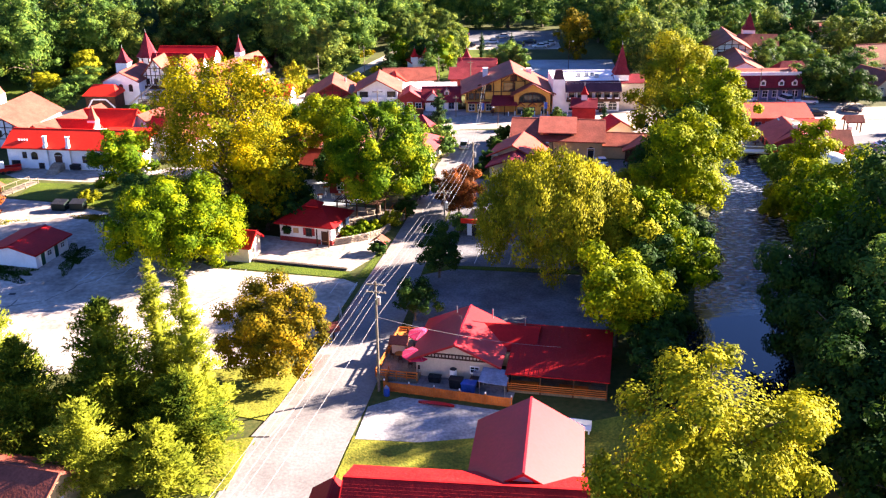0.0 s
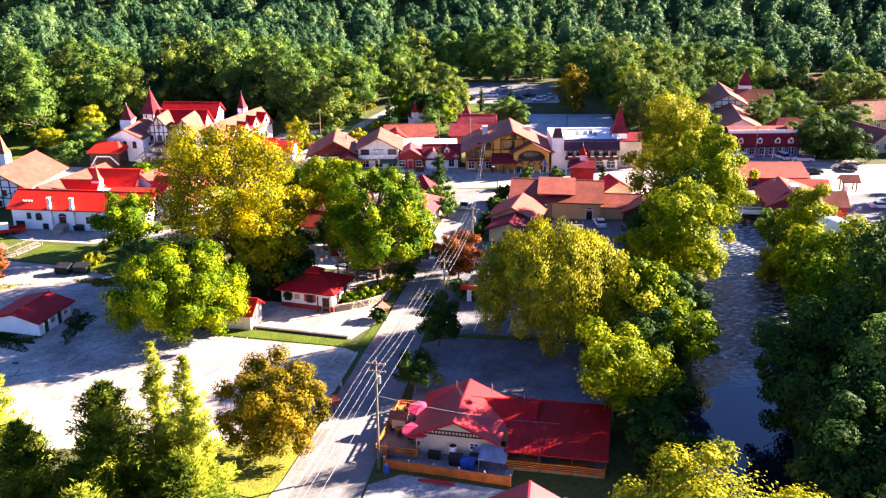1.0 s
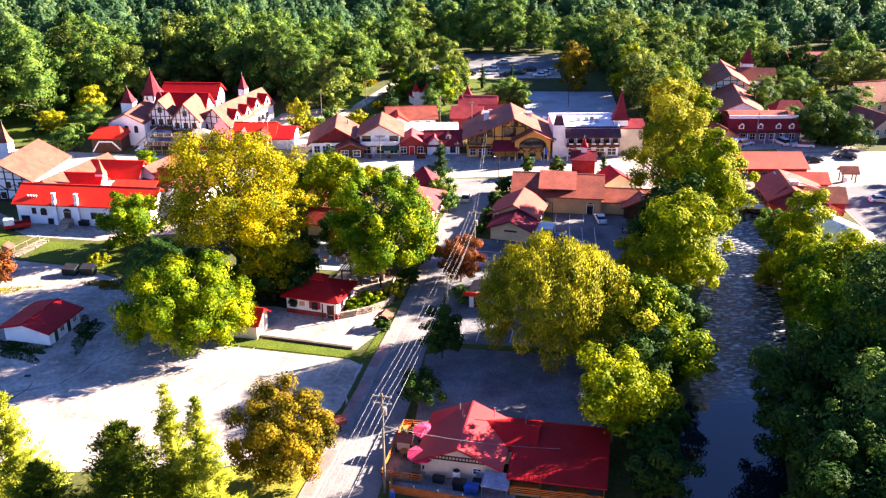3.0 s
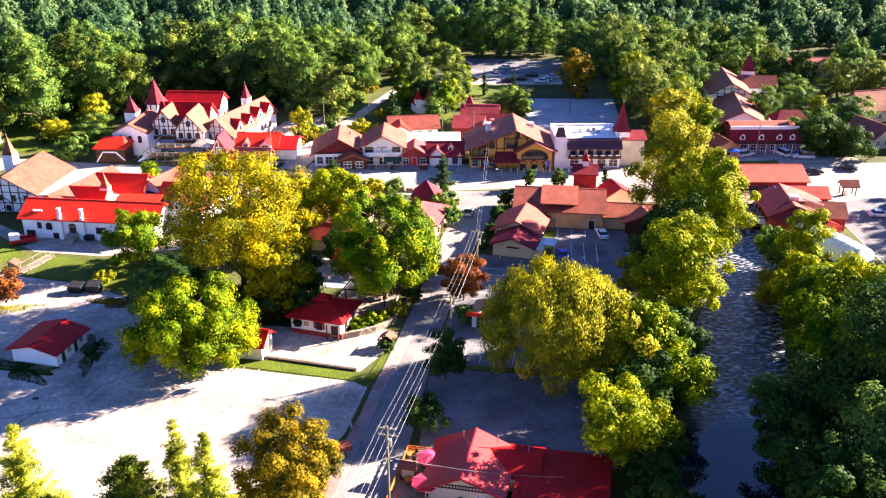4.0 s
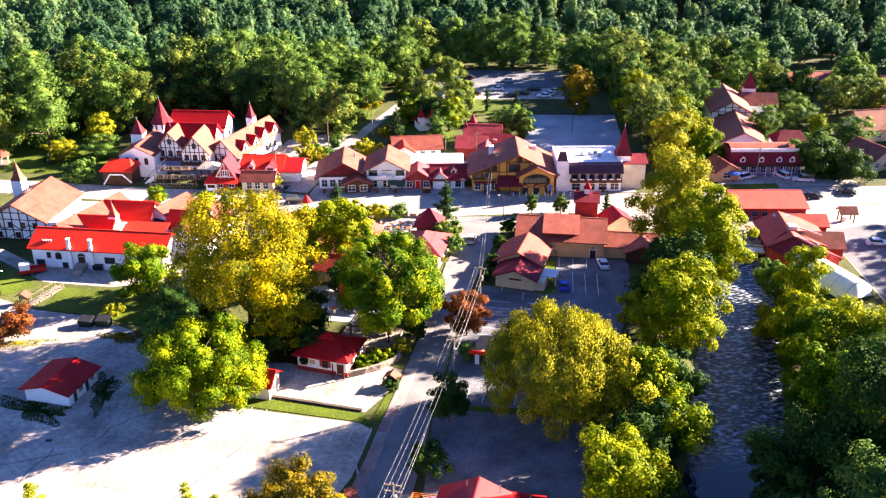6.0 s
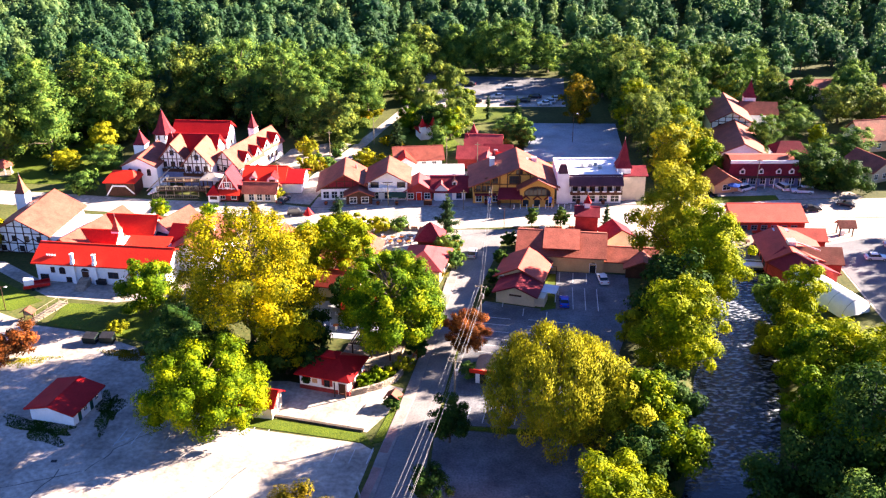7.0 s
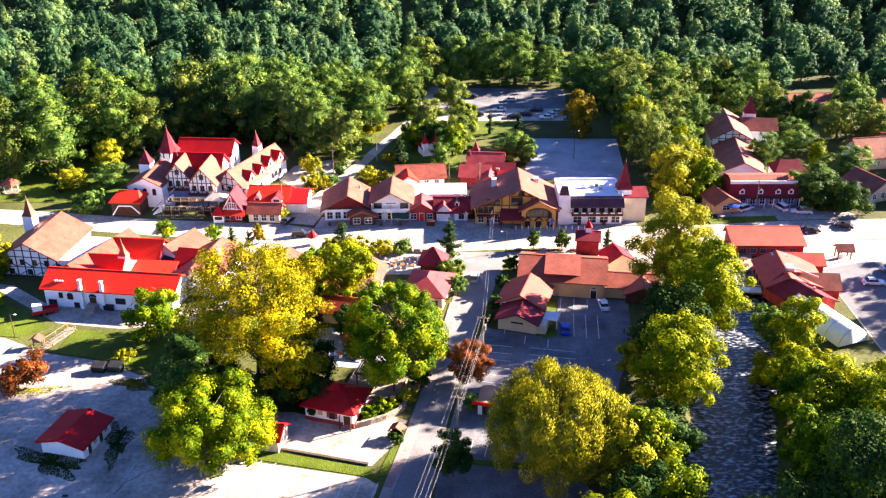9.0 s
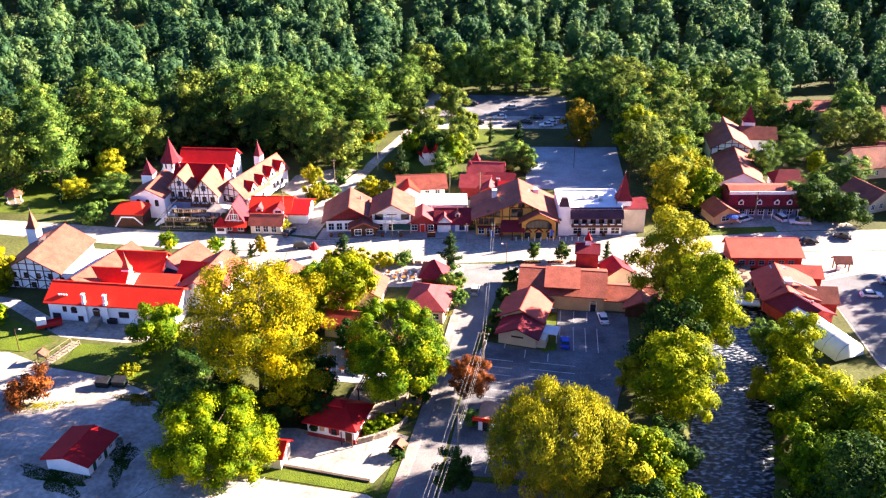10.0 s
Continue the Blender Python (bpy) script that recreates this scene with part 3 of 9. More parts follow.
# painted arrows and sealed cracks of the car park
for x, y, turn in ((-51.0, 124.6, 35), (-11.6, 118.4, -75)):
    c, sn = math.cos(radians(turn)), math.sin(radians(turn))
    g = Geo()
    for poly in ([(-1.3, -0.14), (0.5, -0.14), (0.5, 0.14), (-1.3, 0.14)], [(0.5, -0.5), (1.4, 0.0), (0.5, 0.5)]):
        g.add([(x + a * c - b * sn, y + a * sn + b * c, 0.042) for a, b in poly], [tuple(range(len(poly)))])
    structure(g.part("trim_arrow", PAINT_LINE), "worn white arrow painted on the car park", "road marking")
SEAL = mat("sealed_crack", (0.07, 0.065, 0.06), (0.10, 0.095, 0.09), 0.6, 0.6, 0.05, 6)
for k, (a, b) in enumerate((((-54.5, 117.5), (-50.2, 124.0)), ((-50.2, 124.0), (-44.5, 129.0)), ((-70.0, 112.0), (-54.5, 117.5)), ((-40.0, 103.0), (-31.0, 118.0)), ((-62.0, 104.0), (-58.0, 118.0)))):
    g = Geo()
    pts = [(a[0] + (b[0] - a[0]) * i / 7 + rg.uniform(-0.3, 0.3), a[1] + (b[1] - a[1]) * i / 7 + rg.uniform(-0.3, 0.3)) for i in range(8)]
    for p, q in zip(pts, pts[1:]):
        d = Vector((q[1] - p[1], p[0] - q[0])).normalized() * rg.uniform(0.04, 0.10)
        g.add([(p[0] - d.x, p[1] - d.y, 0.038), (q[0] - d.x, q[1] - d.y, 0.038), (q[0] + d.x, q[1] + d.y, 0.038), (p[0] + d.x, p[1] + d.y, 0.038)], [(0, 1, 2, 3)])
    structure(g.part("trim_crack", SEAL), "dark sealed crack in the car park", "crack")
g = Geo().box(-60.1, -59.2, 119.3, 119.9, 0.03, 0.05)
structure(g.part("trim_drain", BLACK), "black iron drain grate in the car park", "drain")


# ---- trees ----
def facing(out, n, rs):
    """Sprays lean towards the light side of their clump: the clump's own direction with some scatter."""
    m = out + 0.42 * n + 0.14 * rs.normal(size=n.shape)
    return m / np.linalg.norm(m, axis=1)[:, None]


def wound(v, n):
    """Triangles turned so that their fronts agree with the spray normals n; corners and a normal for each corner."""
    g = np.cross(v[:, 1] - v[:, 0], v[:, 2] - v[:, 0])
    back = (g * n).sum(1) < 0
    v[back] = v[back][:, [0, 2, 1]]
    return v.reshape(-1, 3), np.repeat(n, 3, axis=0)


def leaf_arrays(lobes, count, size, seed, droop=0.0, outward=0.44, fill=0.36, whole=0.24):
    """Leaf sprays as small triangles near the surface of the lobes. lobes: (x, y, z, rx, ry, rz)."""
    rs = np.random.RandomState(seed)
    lo = np.array(lobes, float)
    area = (lo[:, 3] * lo[:, 4] + lo[:, 3] * lo[:, 5] + lo[:, 4] * lo[:, 5])
    pick = rs.choice(len(lo), int(count * 1.7), p=area / area.sum())
    d = rs.normal(size=(len(pick), 3))
    d /= np.linalg.norm(d, axis=1)[:, None]
    depth = 1 - fill * rs.rand(len(pick)) ** 1.5 + 0.30 * rs.rand(len(pick)) ** 2.5
    p = lo[pick, :3] + d * lo[pick, 3:] * depth[:, None]
    keep = np.ones(len(p), bool)
    for i, l in enumerate(lo):
        q = ((p - l[:3]) / l[3:])
        keep &= ~(((q ** 2).sum(1) < 0.5) & (pick != i))
    p, d, pick = p[keep][:count], d[keep][:count], pick[keep][:count]
    n = outward * d + (1 - outward) * 0.8 * rs.normal(size=d.shape) + np.array([0, 0, 0.3])
    n /= np.linalg.norm(n, axis=1)[:, None]
    mid = (lo[:, :3] * area[:, None]).sum(0) / area.sum()
    mid[2] *= 0.85
    c = p - mid
    c /= np.linalg.norm(c, axis=1)[:, None]
    n = facing((0.86 - whole) * d + whole * c, n, rs)
    a = np.cross(n, rs.normal(size=n.shape))
    if droop:
        a = (1 - droop) * a / np.linalg.norm(a, axis=1)[:, None] + droop * np.array([0, 0, -1.0])
    a /= np.linalg.norm(a, axis=1)[:, None]
    b = np.cross(n, a)
    b /= np.linalg.norm(b, axis=1)[:, None]
    s = size * (0.55 + 0.9 * rs.rand(len(p), 1))
    k = 1.0 + 1.2 * droop
    v = np.stack([p - a * s * 0.62 * k, p + a * s * 0.36 * k - b * s * 0.5, p + a * s * 0.36 * k + b * s * 0.5], 1)
    return wound(v, n)


def crown_lobes(h, r, seed, base=0.28, n=16, shape="round"):
    """Lobes of a crown of height h and radius r that begins at base * h: big limb masses, each a bunch of smaller clumps, and a thin core."""
    rg = random.Random(seed)
    out = []
    zc, az = h * (base + 1) / 2, h * (1 - base) / 2
    if shape == "clump":
        for i in range(n):
            u = 0.95 - 1.55 * (i + 0.5) / n
            ang = i * 2.39996 + rg.uniform(-0.4, 0.4)
            k, big = rg.uniform(0.66, 0.88), r * rg.uniform(0.21, 0.29) * math.sqrt(26 / n)
            ring = math.sqrt(1 - u * u) ** (0.85 if u > 0 else 0.6)
            c = Vector((k * r * ring * math.cos(ang), k * r * ring * math.sin(ang), zc + az * u * (0.5 + 0.5 * k)))
            for j in range(3):
                s = big * (1.0 if j == 0 else rg.uniform(0.5, 0.75))
                q = Vector((rg.gauss(0, 1), rg.gauss(0, 1), rg.gauss(0.3, 0.7))).normalized() * (0.0 if j == 0 else 0.95 * big)
                out.append((c.x + q.x, c.y + q.y, max(0.05 * h, c.z + q.z), s, s, s * rg.uniform(0.75, 0.95)))
        out.append((0, 0, zc * 0.85, 0.58 * r, 0.58 * r, az * 0.60))
        return out
    if shape == "dome":
        for i in range(n):
            u = 0.985 - 1.30 * (i + 0.5) / n
            ang = i * 2.39996 + rg.uniform(-0.4, 0.4)
            ring, k = math.sqrt(1 - u * u) ** 0.75, rg.uniform(0.80, 0.92)
            s = r * rg.uniform(0.13, 0.20)
            out.append((k * r * ring * math.cos(ang), k * r * ring * math.sin(ang), zc + az * u * rg.uniform(0.82, 0.90) - 0.06 * h, s, s, s * rg.uniform(1.2, 1.9)))
        out.append((0, 0, zc * 0.95, 0.62 * r, 0.62 * r, az * 0.66))
        return out
    masses = max(6, n // 3)
    lump = 1.42 / math.sqrt(masses)
    for i in range(masses):
        u = 0.92 - 1.78 * (i + 0.5) / masses
        ang = i * 2.39996 + rg.uniform(-0.5, 0.5) + seed
        ring = math.sqrt(1 - u * u)
        if shape == "tall":
            ring *= 1.06 - 0.66 * max(0.0, u)
        elif shape == "cone":
            ring = (0.80 - 0.72 * (u + 1) / 2) * rg.uniform(0.8, 1.1)
        else:
            ring = ring ** 0.7 if u < 0 else ring
        k = rg.uniform(0.56, 0.80)
        big = r * lump * rg.uniform(0.8, 1.2) * (0.75 if shape == "cone" else 1.0)
        cx, cy, cz = k * r * ring * math.cos(ang), k * r * ring * math.sin(ang), zc + az * u * 0.80
        for j in range(max(3, round(n / masses))):
            v = 1 - 1.5 * (j + 0.5) / max(3, round(n / masses))
            a2 = j * 2.39996 + rg.uniform(-0.6, 0.6)
            q = math.sqrt(max(0.0, 1 - v * v)) * big * rg.uniform(0.55, 0.95)
            s = big * rg.uniform(0.40, 0.66)
            out.append((cx + q * math.cos(a2), cy + q * math.sin(a2), max(0.03 * h, cz + v * big * 0.7), s, s, s * rg.uniform(0.62, 0.9)))
    for i in range(max(4, n // 3)):
        u, a = rg.uniform(-0.6, 0.95), rg.uniform(0, 6.283)
        ring = math.sqrt(1 - u * u) * ((1.06 - 0.66 * max(0.0, u)) if shape == "tall" else 1.0)
        k, s = rg.uniform(0.88, 1.08), r * rg.uniform(0.09, 0.17)
        out.append((k * r * ring * math.cos(a), k * r * ring * math.sin(a), max(0.04 * h, zc + az * u * k * 0.94), s, s, s * rg.uniform(0.7, 1.1)))
    w = 0.5 if shape == "cone" else 0.70
    out.append((0, 0, zc, w * r, w * r, az * 0.72))
    return out


def feather_arrays(h, r, count, size, seed, base=0.04, power=0.8, rise=0.35):
    """Sprays along branches that radiate from a straight stem: a feathery evergreen with spiky tips."""
    rs = np.random.RandomState(seed)
    nb = max(60, count // 95)
    u = rs.rand(nb) ** 1.25
    z = h * (base + (0.99 - base) * u)
    ln = r * (1 - u) ** power * (0.30 + 0.95 * rs.rand(nb)) + 0.25
    az = rs.rand(nb) * 2 * math.pi
    up = rise * (0.4 + rs.rand(nb)) + 0.5 * u
    w = ln / ln.sum()
    k = rs.choice(nb, count, p=w)
    f = rs.rand(count) ** 0.6
    dirs = np.stack([np.cos(az), np.sin(az), up], 1)
    dirs /= np.linalg.norm(dirs, axis=1)[:, None]
    p = np.stack([np.zeros(nb), np.zeros(nb), z], 1)[k] + dirs[k] * (ln[k] * f)[:, None]
    p[:, 2] -= 0.16 * ln[k] * f ** 2
    p += rs.normal(size=p.shape) * (0.12 + 0.10 * ln[k] * (1 - 0.6 * f))[:, None] * np.array([1, 1, 0.75])
    p[:, 2] = np.maximum(p[:, 2], 0.1)
    a = dirs[k] + 0.55 * rs.normal(size=p.shape)
    a /= np.linalg.norm(a, axis=1)[:, None]
    n = np.cross(a, rs.normal(size=p.shape)) + np.array([0, 0, 0.5])
    b = np.cross(n, a)
    b /= np.linalg.norm(b, axis=1)[:, None]
    s = size * (0.6 + 0.8 * rs.rand(count, 1))
    v = np.stack([p - a * s * 0.75 - b * s * 0.22, p + a * s * 0.95, p - a * s * 0.5 + b * s * 0.30], 1)
    c = p - np.array([0, 0, 0.3 * h])
    c[:, 2] *= r / h
    c /= np.linalg.norm(c, axis=1)[:, None]
    return wound(v, facing(0.32 * c + 0.22 * dirs[k] * np.array([1, 1, 0.6]), 1.4 * n / np.linalg.norm(n, axis=1)[:, None], rs))


def limbs(h, r, lobes, seed, thick):
    rg = random.Random(seed)
    g = Geo()
    top = h * 0.72
    pts = [(0, 0, -0.3)]
    for i in range(1, 6):
        pts.append((rg.uniform(-0.02, 0.02) * h, rg.uniform(-0.02, 0.02) * h, top * i / 5))
    for i in range(5):
        g.tube(pts[i], pts[i + 1], thick * (1.25 - 0.2 * i if i else 1.5), thick * (1.05 - 0.2 * i), 8, False)
    for k, l in enumerate(lobes):
        if k % 2 == 0 and len(lobes) > 3:
            z = max(h * 0.15, min(top * 0.95, l[2] - 0.25 * h))
            t = z / top * 5
            i = min(4, int(t))
            p = Vector(pts[i]).lerp(Vector(pts[i + 1]), t - i)
            q = Vector(l[:3])
            mid = p.lerp(q, 0.5) + Vector((0, 0, 0.04 * h))
            g.tube(p, mid, thick * 0.42, thick * 0.26, 6, False)
            g.tube(mid, q, thick * 0.26, thick * 0.08, 6, False)
    return g


bm = bmesh.new()
bmesh.ops.create_icosphere(bm, subdivisions=1, radius=1.0)
ICO_V1 = np.array([v.co[:] for v in bm.verts])
ICO_F1 = np.array([[v.index for v in f.verts] for f in bm.faces])
bm.free()


def lump_arrays(lobes, seed):
    """Uneven rounded lumps, one for each lobe, without their undersides."""
    rg = np.random.RandomState(seed)
    vs, ns, fs, k = [], [], [], 0
    for l in lobes:
        iv, ifc = ICO_V1, ICO_F1
        v = iv * (1 + rg.uniform(-0.16, 0.16, (len(iv), 1))) * np.array(l[3:]) + np.array(l[:3])
        f = ifc[iv[ifc].mean(1)[:, 2] > -0.45]
        vs.append(v)
        ns.append(iv / np.linalg.norm(iv, axis=1)[:, None])
        fs.append(f + k)
        k += len(iv)
    return np.concatenate(vs), np.concatenate(fs), np.concatenate(ns)


def crown_mesh(name, quads, lumps, material):
    """Leaf sprays round solid inner lumps, in one mesh."""
    lv, lf, ln = lumps
    quads, qn = quads
    nq = len(quads) // 3
    v = np.concatenate([quads, lv]).astype(np.float32)
    loops = np.concatenate([np.arange(3 * nq), (lf + 3 * nq).ravel()]).astype(np.int32)
    me = bpy.data.meshes.new(name)
    me.vertices.add(len(v))
    me.vertices.foreach_set("co", v.ravel())
    me.loops.add(len(loops))
    me.loops.foreach_set("vertex_index", loops)
    me.polygons.add(nq + len(lf))
    me.polygons.foreach_set("loop_start", np.arange(0, 3 * (nq + len(lf)), 3).astype(np.int32))
    me.polygons.foreach_set("use_smooth", np.ones(nq + len(lf), bool))
    me.update(calc_edges=True)
    me.normals_split_custom_set_from_vertices(np.concatenate([qn, ln]).tolist())
    me.materials.append(material)
    return me


TREE_MESH = {}


def tree(x, y, h, r, material, label, seed=1, count=None, leaf=0.5, kind="round", base=0.28, droop=0.0, group="", lobe_n=26, proto=None, category="tree"):
    """One tree: trunk with limbs, crown of leaf sprays. proto: trees of the same proto share meshes and are scaled."""
    name = "shrub" if category in ("shrub", "bush") else "tree"
    turn = (seed * 77) % 360
    key = (proto, material.name) if proto else None
    if key and key in TREE_MESH:
        h0, r0, trunk_me, crown_me = TREE_MESH[key]
    else:
        h0, r0 = h, r
        if kind == "feather":
            lb = [(0, 0, h * 0.5, r, r, h / 2)]
        elif kind == "conifer":
            rg = random.Random(seed)
            lb = []
            tiers = lobe_n
            for i in range(tiers):
                u = i / (tiers - 1)
                rr = r * (1 - u) ** 0.85 + 0.05 * r
                for j in range(max(3, int(7 * (1 - u)) + 2)):
                    a = 2 * math.pi * (j / max(3, int(7 * (1 - u)) + 2)) + i * 0.9 + rg.uniform(-0.2, 0.2)
                    q = rr * rg.uniform(0.5, 0.72)
                    lb.append((q * math.cos(a), q * math.sin(a), h * (base + (0.96 - base) * u) - 0.10 * rr, rr * 0.34 + 0.1, rr * 0.34 + 0.1, h * 0.045 + rr * 0.10))
            lb.append((0, 0, h * 0.55, r * 0.35, r * 0.35, h * 0.4))
        else:
            lb = crown_lobes(h, r, seed, base, lobe_n, kind)
        if count is None:
            count = int(9 * r * (r + 0.6 * h) / (leaf * leaf) * 0.42)
        count, leaf = int(count * (1.45 if count < 9000 else 1.75)), leaf * (0.82 if count < 9000 else 0.74)
        if kind == "feather":
            leaves = feather_arrays(h, r, count, leaf, seed, base, droop or 0.8)
            inner = [(0, 0, h * (base + 0.06 + 0.16 * i), 0.34 * r * (1 - 0.17 * i), 0.34 * r * (1 - 0.17 * i), 0.13 * h) for i in range(5)]
        else:
            leaves = leaf_arrays(lb, count, leaf, seed, droop, whole=0.5 if droop > 0.4 else 0.34 if kind == "clump" else 0.24)
            w = 0.74 if proto else 0.66 if kind == "clump" else 0.12 if lobe_n > 60 else 0.56
            inner = [(l[0] * 0.95, l[1] * 0.95, l[2] - 0.06 * l[5], w * l[3], w * l[4], w * l[5]) for l in lb]
        crown_me = crown_mesh("crown", leaves, lump_arrays(inner, seed), material)
        trunk_me = limbs(h, r, lb if kind != "conifer" else lb[:2], seed, max(0.08, 0.018 * h)).mesh("trunk", BARK, True)
        if key:
            TREE_MESH[key] = (h0, r0, trunk_me, crown_me)
    m = pose(x, y, ground_z(x, y), 0, 0, turn) @ Matrix.Diagonal((r / r0, r / r0, h / h0, 1))
    top = root(name, m, label, category, group)
    shared("trunk", trunk_me, top, Matrix())
    shared("crown", crown_me, top, Matrix())
    return top


# the big trees of the middle ground
tree(-35.6, 150.5, 27.0, 12.6, LEAF_YELLOW, "huge yellowing sycamore with a broad ragged crown", 3, 34000, 0.37, lobe_n=84, base=0.18)
tree(-28.6, 143.4, 13.5, 5.6, LEAF_YELLOW, "yellow tree hanging over the cottage corner", 39, 5200, 0.46, base=0.04)
tree(-22.8, 177.5, 13.2, 6.0, LEAF_LIME, "yellow-green tree behind the big sycamore", 4, 7500, 0.48)
tree(-11.2, 149.6, 18.8, 9.8, LEAF_FRESH, "bright green oak leaning over the street", 5, 27000, 0.36, "clump", 0.08, lobe_n=56)
tree(-39.0, 129.2, 12.0, 10.2, LEAF_MID, "broad low tree of rounded yellow-green clumps", 6, 22000, 0.33, "clump", 0.02, lobe_n=40)
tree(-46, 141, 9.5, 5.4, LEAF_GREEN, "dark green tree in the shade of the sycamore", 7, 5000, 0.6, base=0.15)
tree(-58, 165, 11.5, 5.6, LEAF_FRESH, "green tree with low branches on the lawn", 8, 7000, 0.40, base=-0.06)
tree(-20.6, 166.4, 6.0, 3.4, LEAF_DARK_SHADED, "dark green tree in the shade behind the patio", 40, 2600, 0.42, base=0.04)
tree(-24, 141.5, 6.5, 3.0, LEAF_DARK_SHADED, "dark green ivy-like tree at the cottage corner", 9, 1800, 0.45, base=0.08)
tree(14.6, 126, 17, 10.4, LEAF_OLIVE, "wide weeping olive-yellow willow", 10, 42000, 0.24, "dome", droop=0.7, base=0.0, lobe_n=90)
tree(22.5, 123, 12.5, 6, LEAF_OLIVE, "olive-yellow tree beside the willow", 11, 6500, 0.42, droop=0.2, base=0.15)
tree(28.3, 123, 13.5, 4.6, LEAF_MID, "pointed bright yellow-green tree on the bank", 12, 5500, 0.42, kind="tall", base=0.12)
tree(31, 115.5, 9.5, 5, LEAF_MID, "low yellow-green tree at the river edge", 13, 4500, 0.42, base=0.1)
tree(26, 113, 9, 5, LEAF_DARK_SHADED, "dark green tree on the bank", 14, 3000, 0.55, base=0.1)
tree(36.6, 139.8, 19.6, 7.2, LEAF_LIME, "tall yellow-green riverside tree", 15, 10500, 0.46, kind="tall", base=0.06, lobe_n=34)
tree(46, 162, 24, 7.8, LEAF_LIME, "tall riverside sycamore turning yellow", 16, 13000, 0.48, kind="tall", base=0.06, lobe_n=40)
tree(43.5, 178, 25.5, 8.0, LEAF_OLIVE, "tall olive-yellow riverside sycamore", 17, 13000, 0.48, kind="tall", base=0.06, lobe_n=40)
tree(40.5, 167, 12, 4.4, LEAF_DARK_SHADED, "dark green tree on the river bank", 18, 3000, 0.55, base=0.1)
# this dark tree stands in for the shaded lower part of its tall neighbours
tree(38, 152.5, 17.5, 6.0, LEAF_DARK_SHADED, "shaded dark green tree on the bank", 19, 3200, 0.55, base=0.1)
tree(20.5, 103, 12, 5.9, LEAF_LIME, "round bright green tree behind the red annex", 20, 7500, 0.4, base=0.12)
tree(23.8, 92, 7.8, 3.6, LEAF_DARK_SHADED, "small dark green tree by the annex", 21, 2600, 0.42, base=0.1)
tree(19.4, 60.0, 26, 8.4, LEAF_OLIVE, "large yellow-green tree on the near river bank", 22, 23000, 0.34, base=0.15, lobe_n=50)
tree(29, 52, 17, 4.5, LEAF_GREEN, "green tree behind the large yellow-green one", 23, 3800, 0.46, base=0.2)
tree(-19.6, 96.6, 11.2, 6.1, LEAF_ORANGE, "round tree turning brown and orange", 24, 15000, 0.32, base=0.06, lobe_n=44)
tree(-29.2, 86.2, 19.0, 3.9, LEAF_CONIFER, "narrow pale feathery cypress tree", 25, 11000, 0.34, "feather", 0.02, droop=0.75)
tree(-25.9, 85.2, 18.0, 4.2, LEAF_CONIFER, "narrow pale feathery cypress tree", 26, 10500, 0.34, "feather", 0.02, droop=0.75)
tree(-34, 84, 15.6, 6.4, LEAF_EVERGREEN, "large feathery green evergreen by the road", 27, 19000, 0.38, "feather", 0.03, droop=0.6)
tree(-25.8, 80.5, 9.6, 5.2, LEAF_EVERGREEN, "spreading feathery evergreen beside the road", 28, 14000, 0.38, "feather", 0.03, droop=0.6)
tree(-41.5, 81, 13.0, 6.0, LEAF_EVERGREEN, "dense feathery evergreen over the house roof", 29, 14000, 0.38, "feather", 0.03, droop=0.6)
tree(-48.5, 91, 15, 4.6, LEAF_CONIFER, "pale green evergreen at the car park edge", 30, 9000, 0.36, "feather", 0.03, droop=0.7)
tree(-36.5, 88, 9, 4.6, LEAF_EVERGREEN, "low feathery evergreen beside the cypresses", 38, 8000, 0.36, "feather", 0.03, droop=0.6)
tree(-33.5, 74.5, 9.5, 4.8, LEAF_CONIFER, "bushy yellow-green evergreen by the house", 31, 10000, 0.34, "feather", 0.03, droop=0.5)
tree(-27, 75.0, 7.5, 3.8, LEAF_CONIFER, "bushy yellow-green evergreen by the street", 32, 6500, 0.34, "feather", 0.03, droop=0.5)
tree(-1.0, 124, 7.6, 2.9, LEAF_DARK_SHADED, "small dark tree beside the street", 33, 5200, 0.30, base=0.12)
tree(-4.0, 110.5, 5.6, 2.8, LEAF_DARK_SHADED, "small thin dark tree beside the street", 34, 2400, 0.30, base=0.2)
tree(2.2, 150.0, 8.2, 3.9, LEAF_RED, "small rust-red maple by the street", 35, 9500, 0.26, base=0.0, lobe_n=40)
tree(2.2, 141.5, 3.2, 1.6, LEAF_GREEN, "round green bush beside the hut", 36, 900, 0.3, base=0.03, category="bush")
tree(-78, 150, 4.0, 4.2, LEAF_RED, "low rust-brown shrub at the car park edge", 37, 2600, 0.4, base=0.05, category="shrub")

for i, (x, y, h, r, mt, lb) in enumerate((
        (-41, 146, 7, 4.6, LEAF_DARK_SHADED, "dark green understorey tree"), (-30, 143.5, 8, 4.5, LEAF_DARK_SHADED, "dark green understorey tree"), (-26.5, 150, 9, 5, LEAF_DARK_SHADED, "dark green understorey tree"),
        (-36, 139, 8, 4.5, LEAF_DARK_SHADED, "dark green understorey tree"), (-50, 150, 5.5, 4.2, LEAF_GREEN, "green understorey tree"), 
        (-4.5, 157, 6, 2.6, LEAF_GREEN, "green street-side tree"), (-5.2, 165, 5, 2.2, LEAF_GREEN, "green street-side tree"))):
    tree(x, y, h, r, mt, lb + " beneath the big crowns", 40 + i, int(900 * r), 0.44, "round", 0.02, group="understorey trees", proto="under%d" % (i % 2))

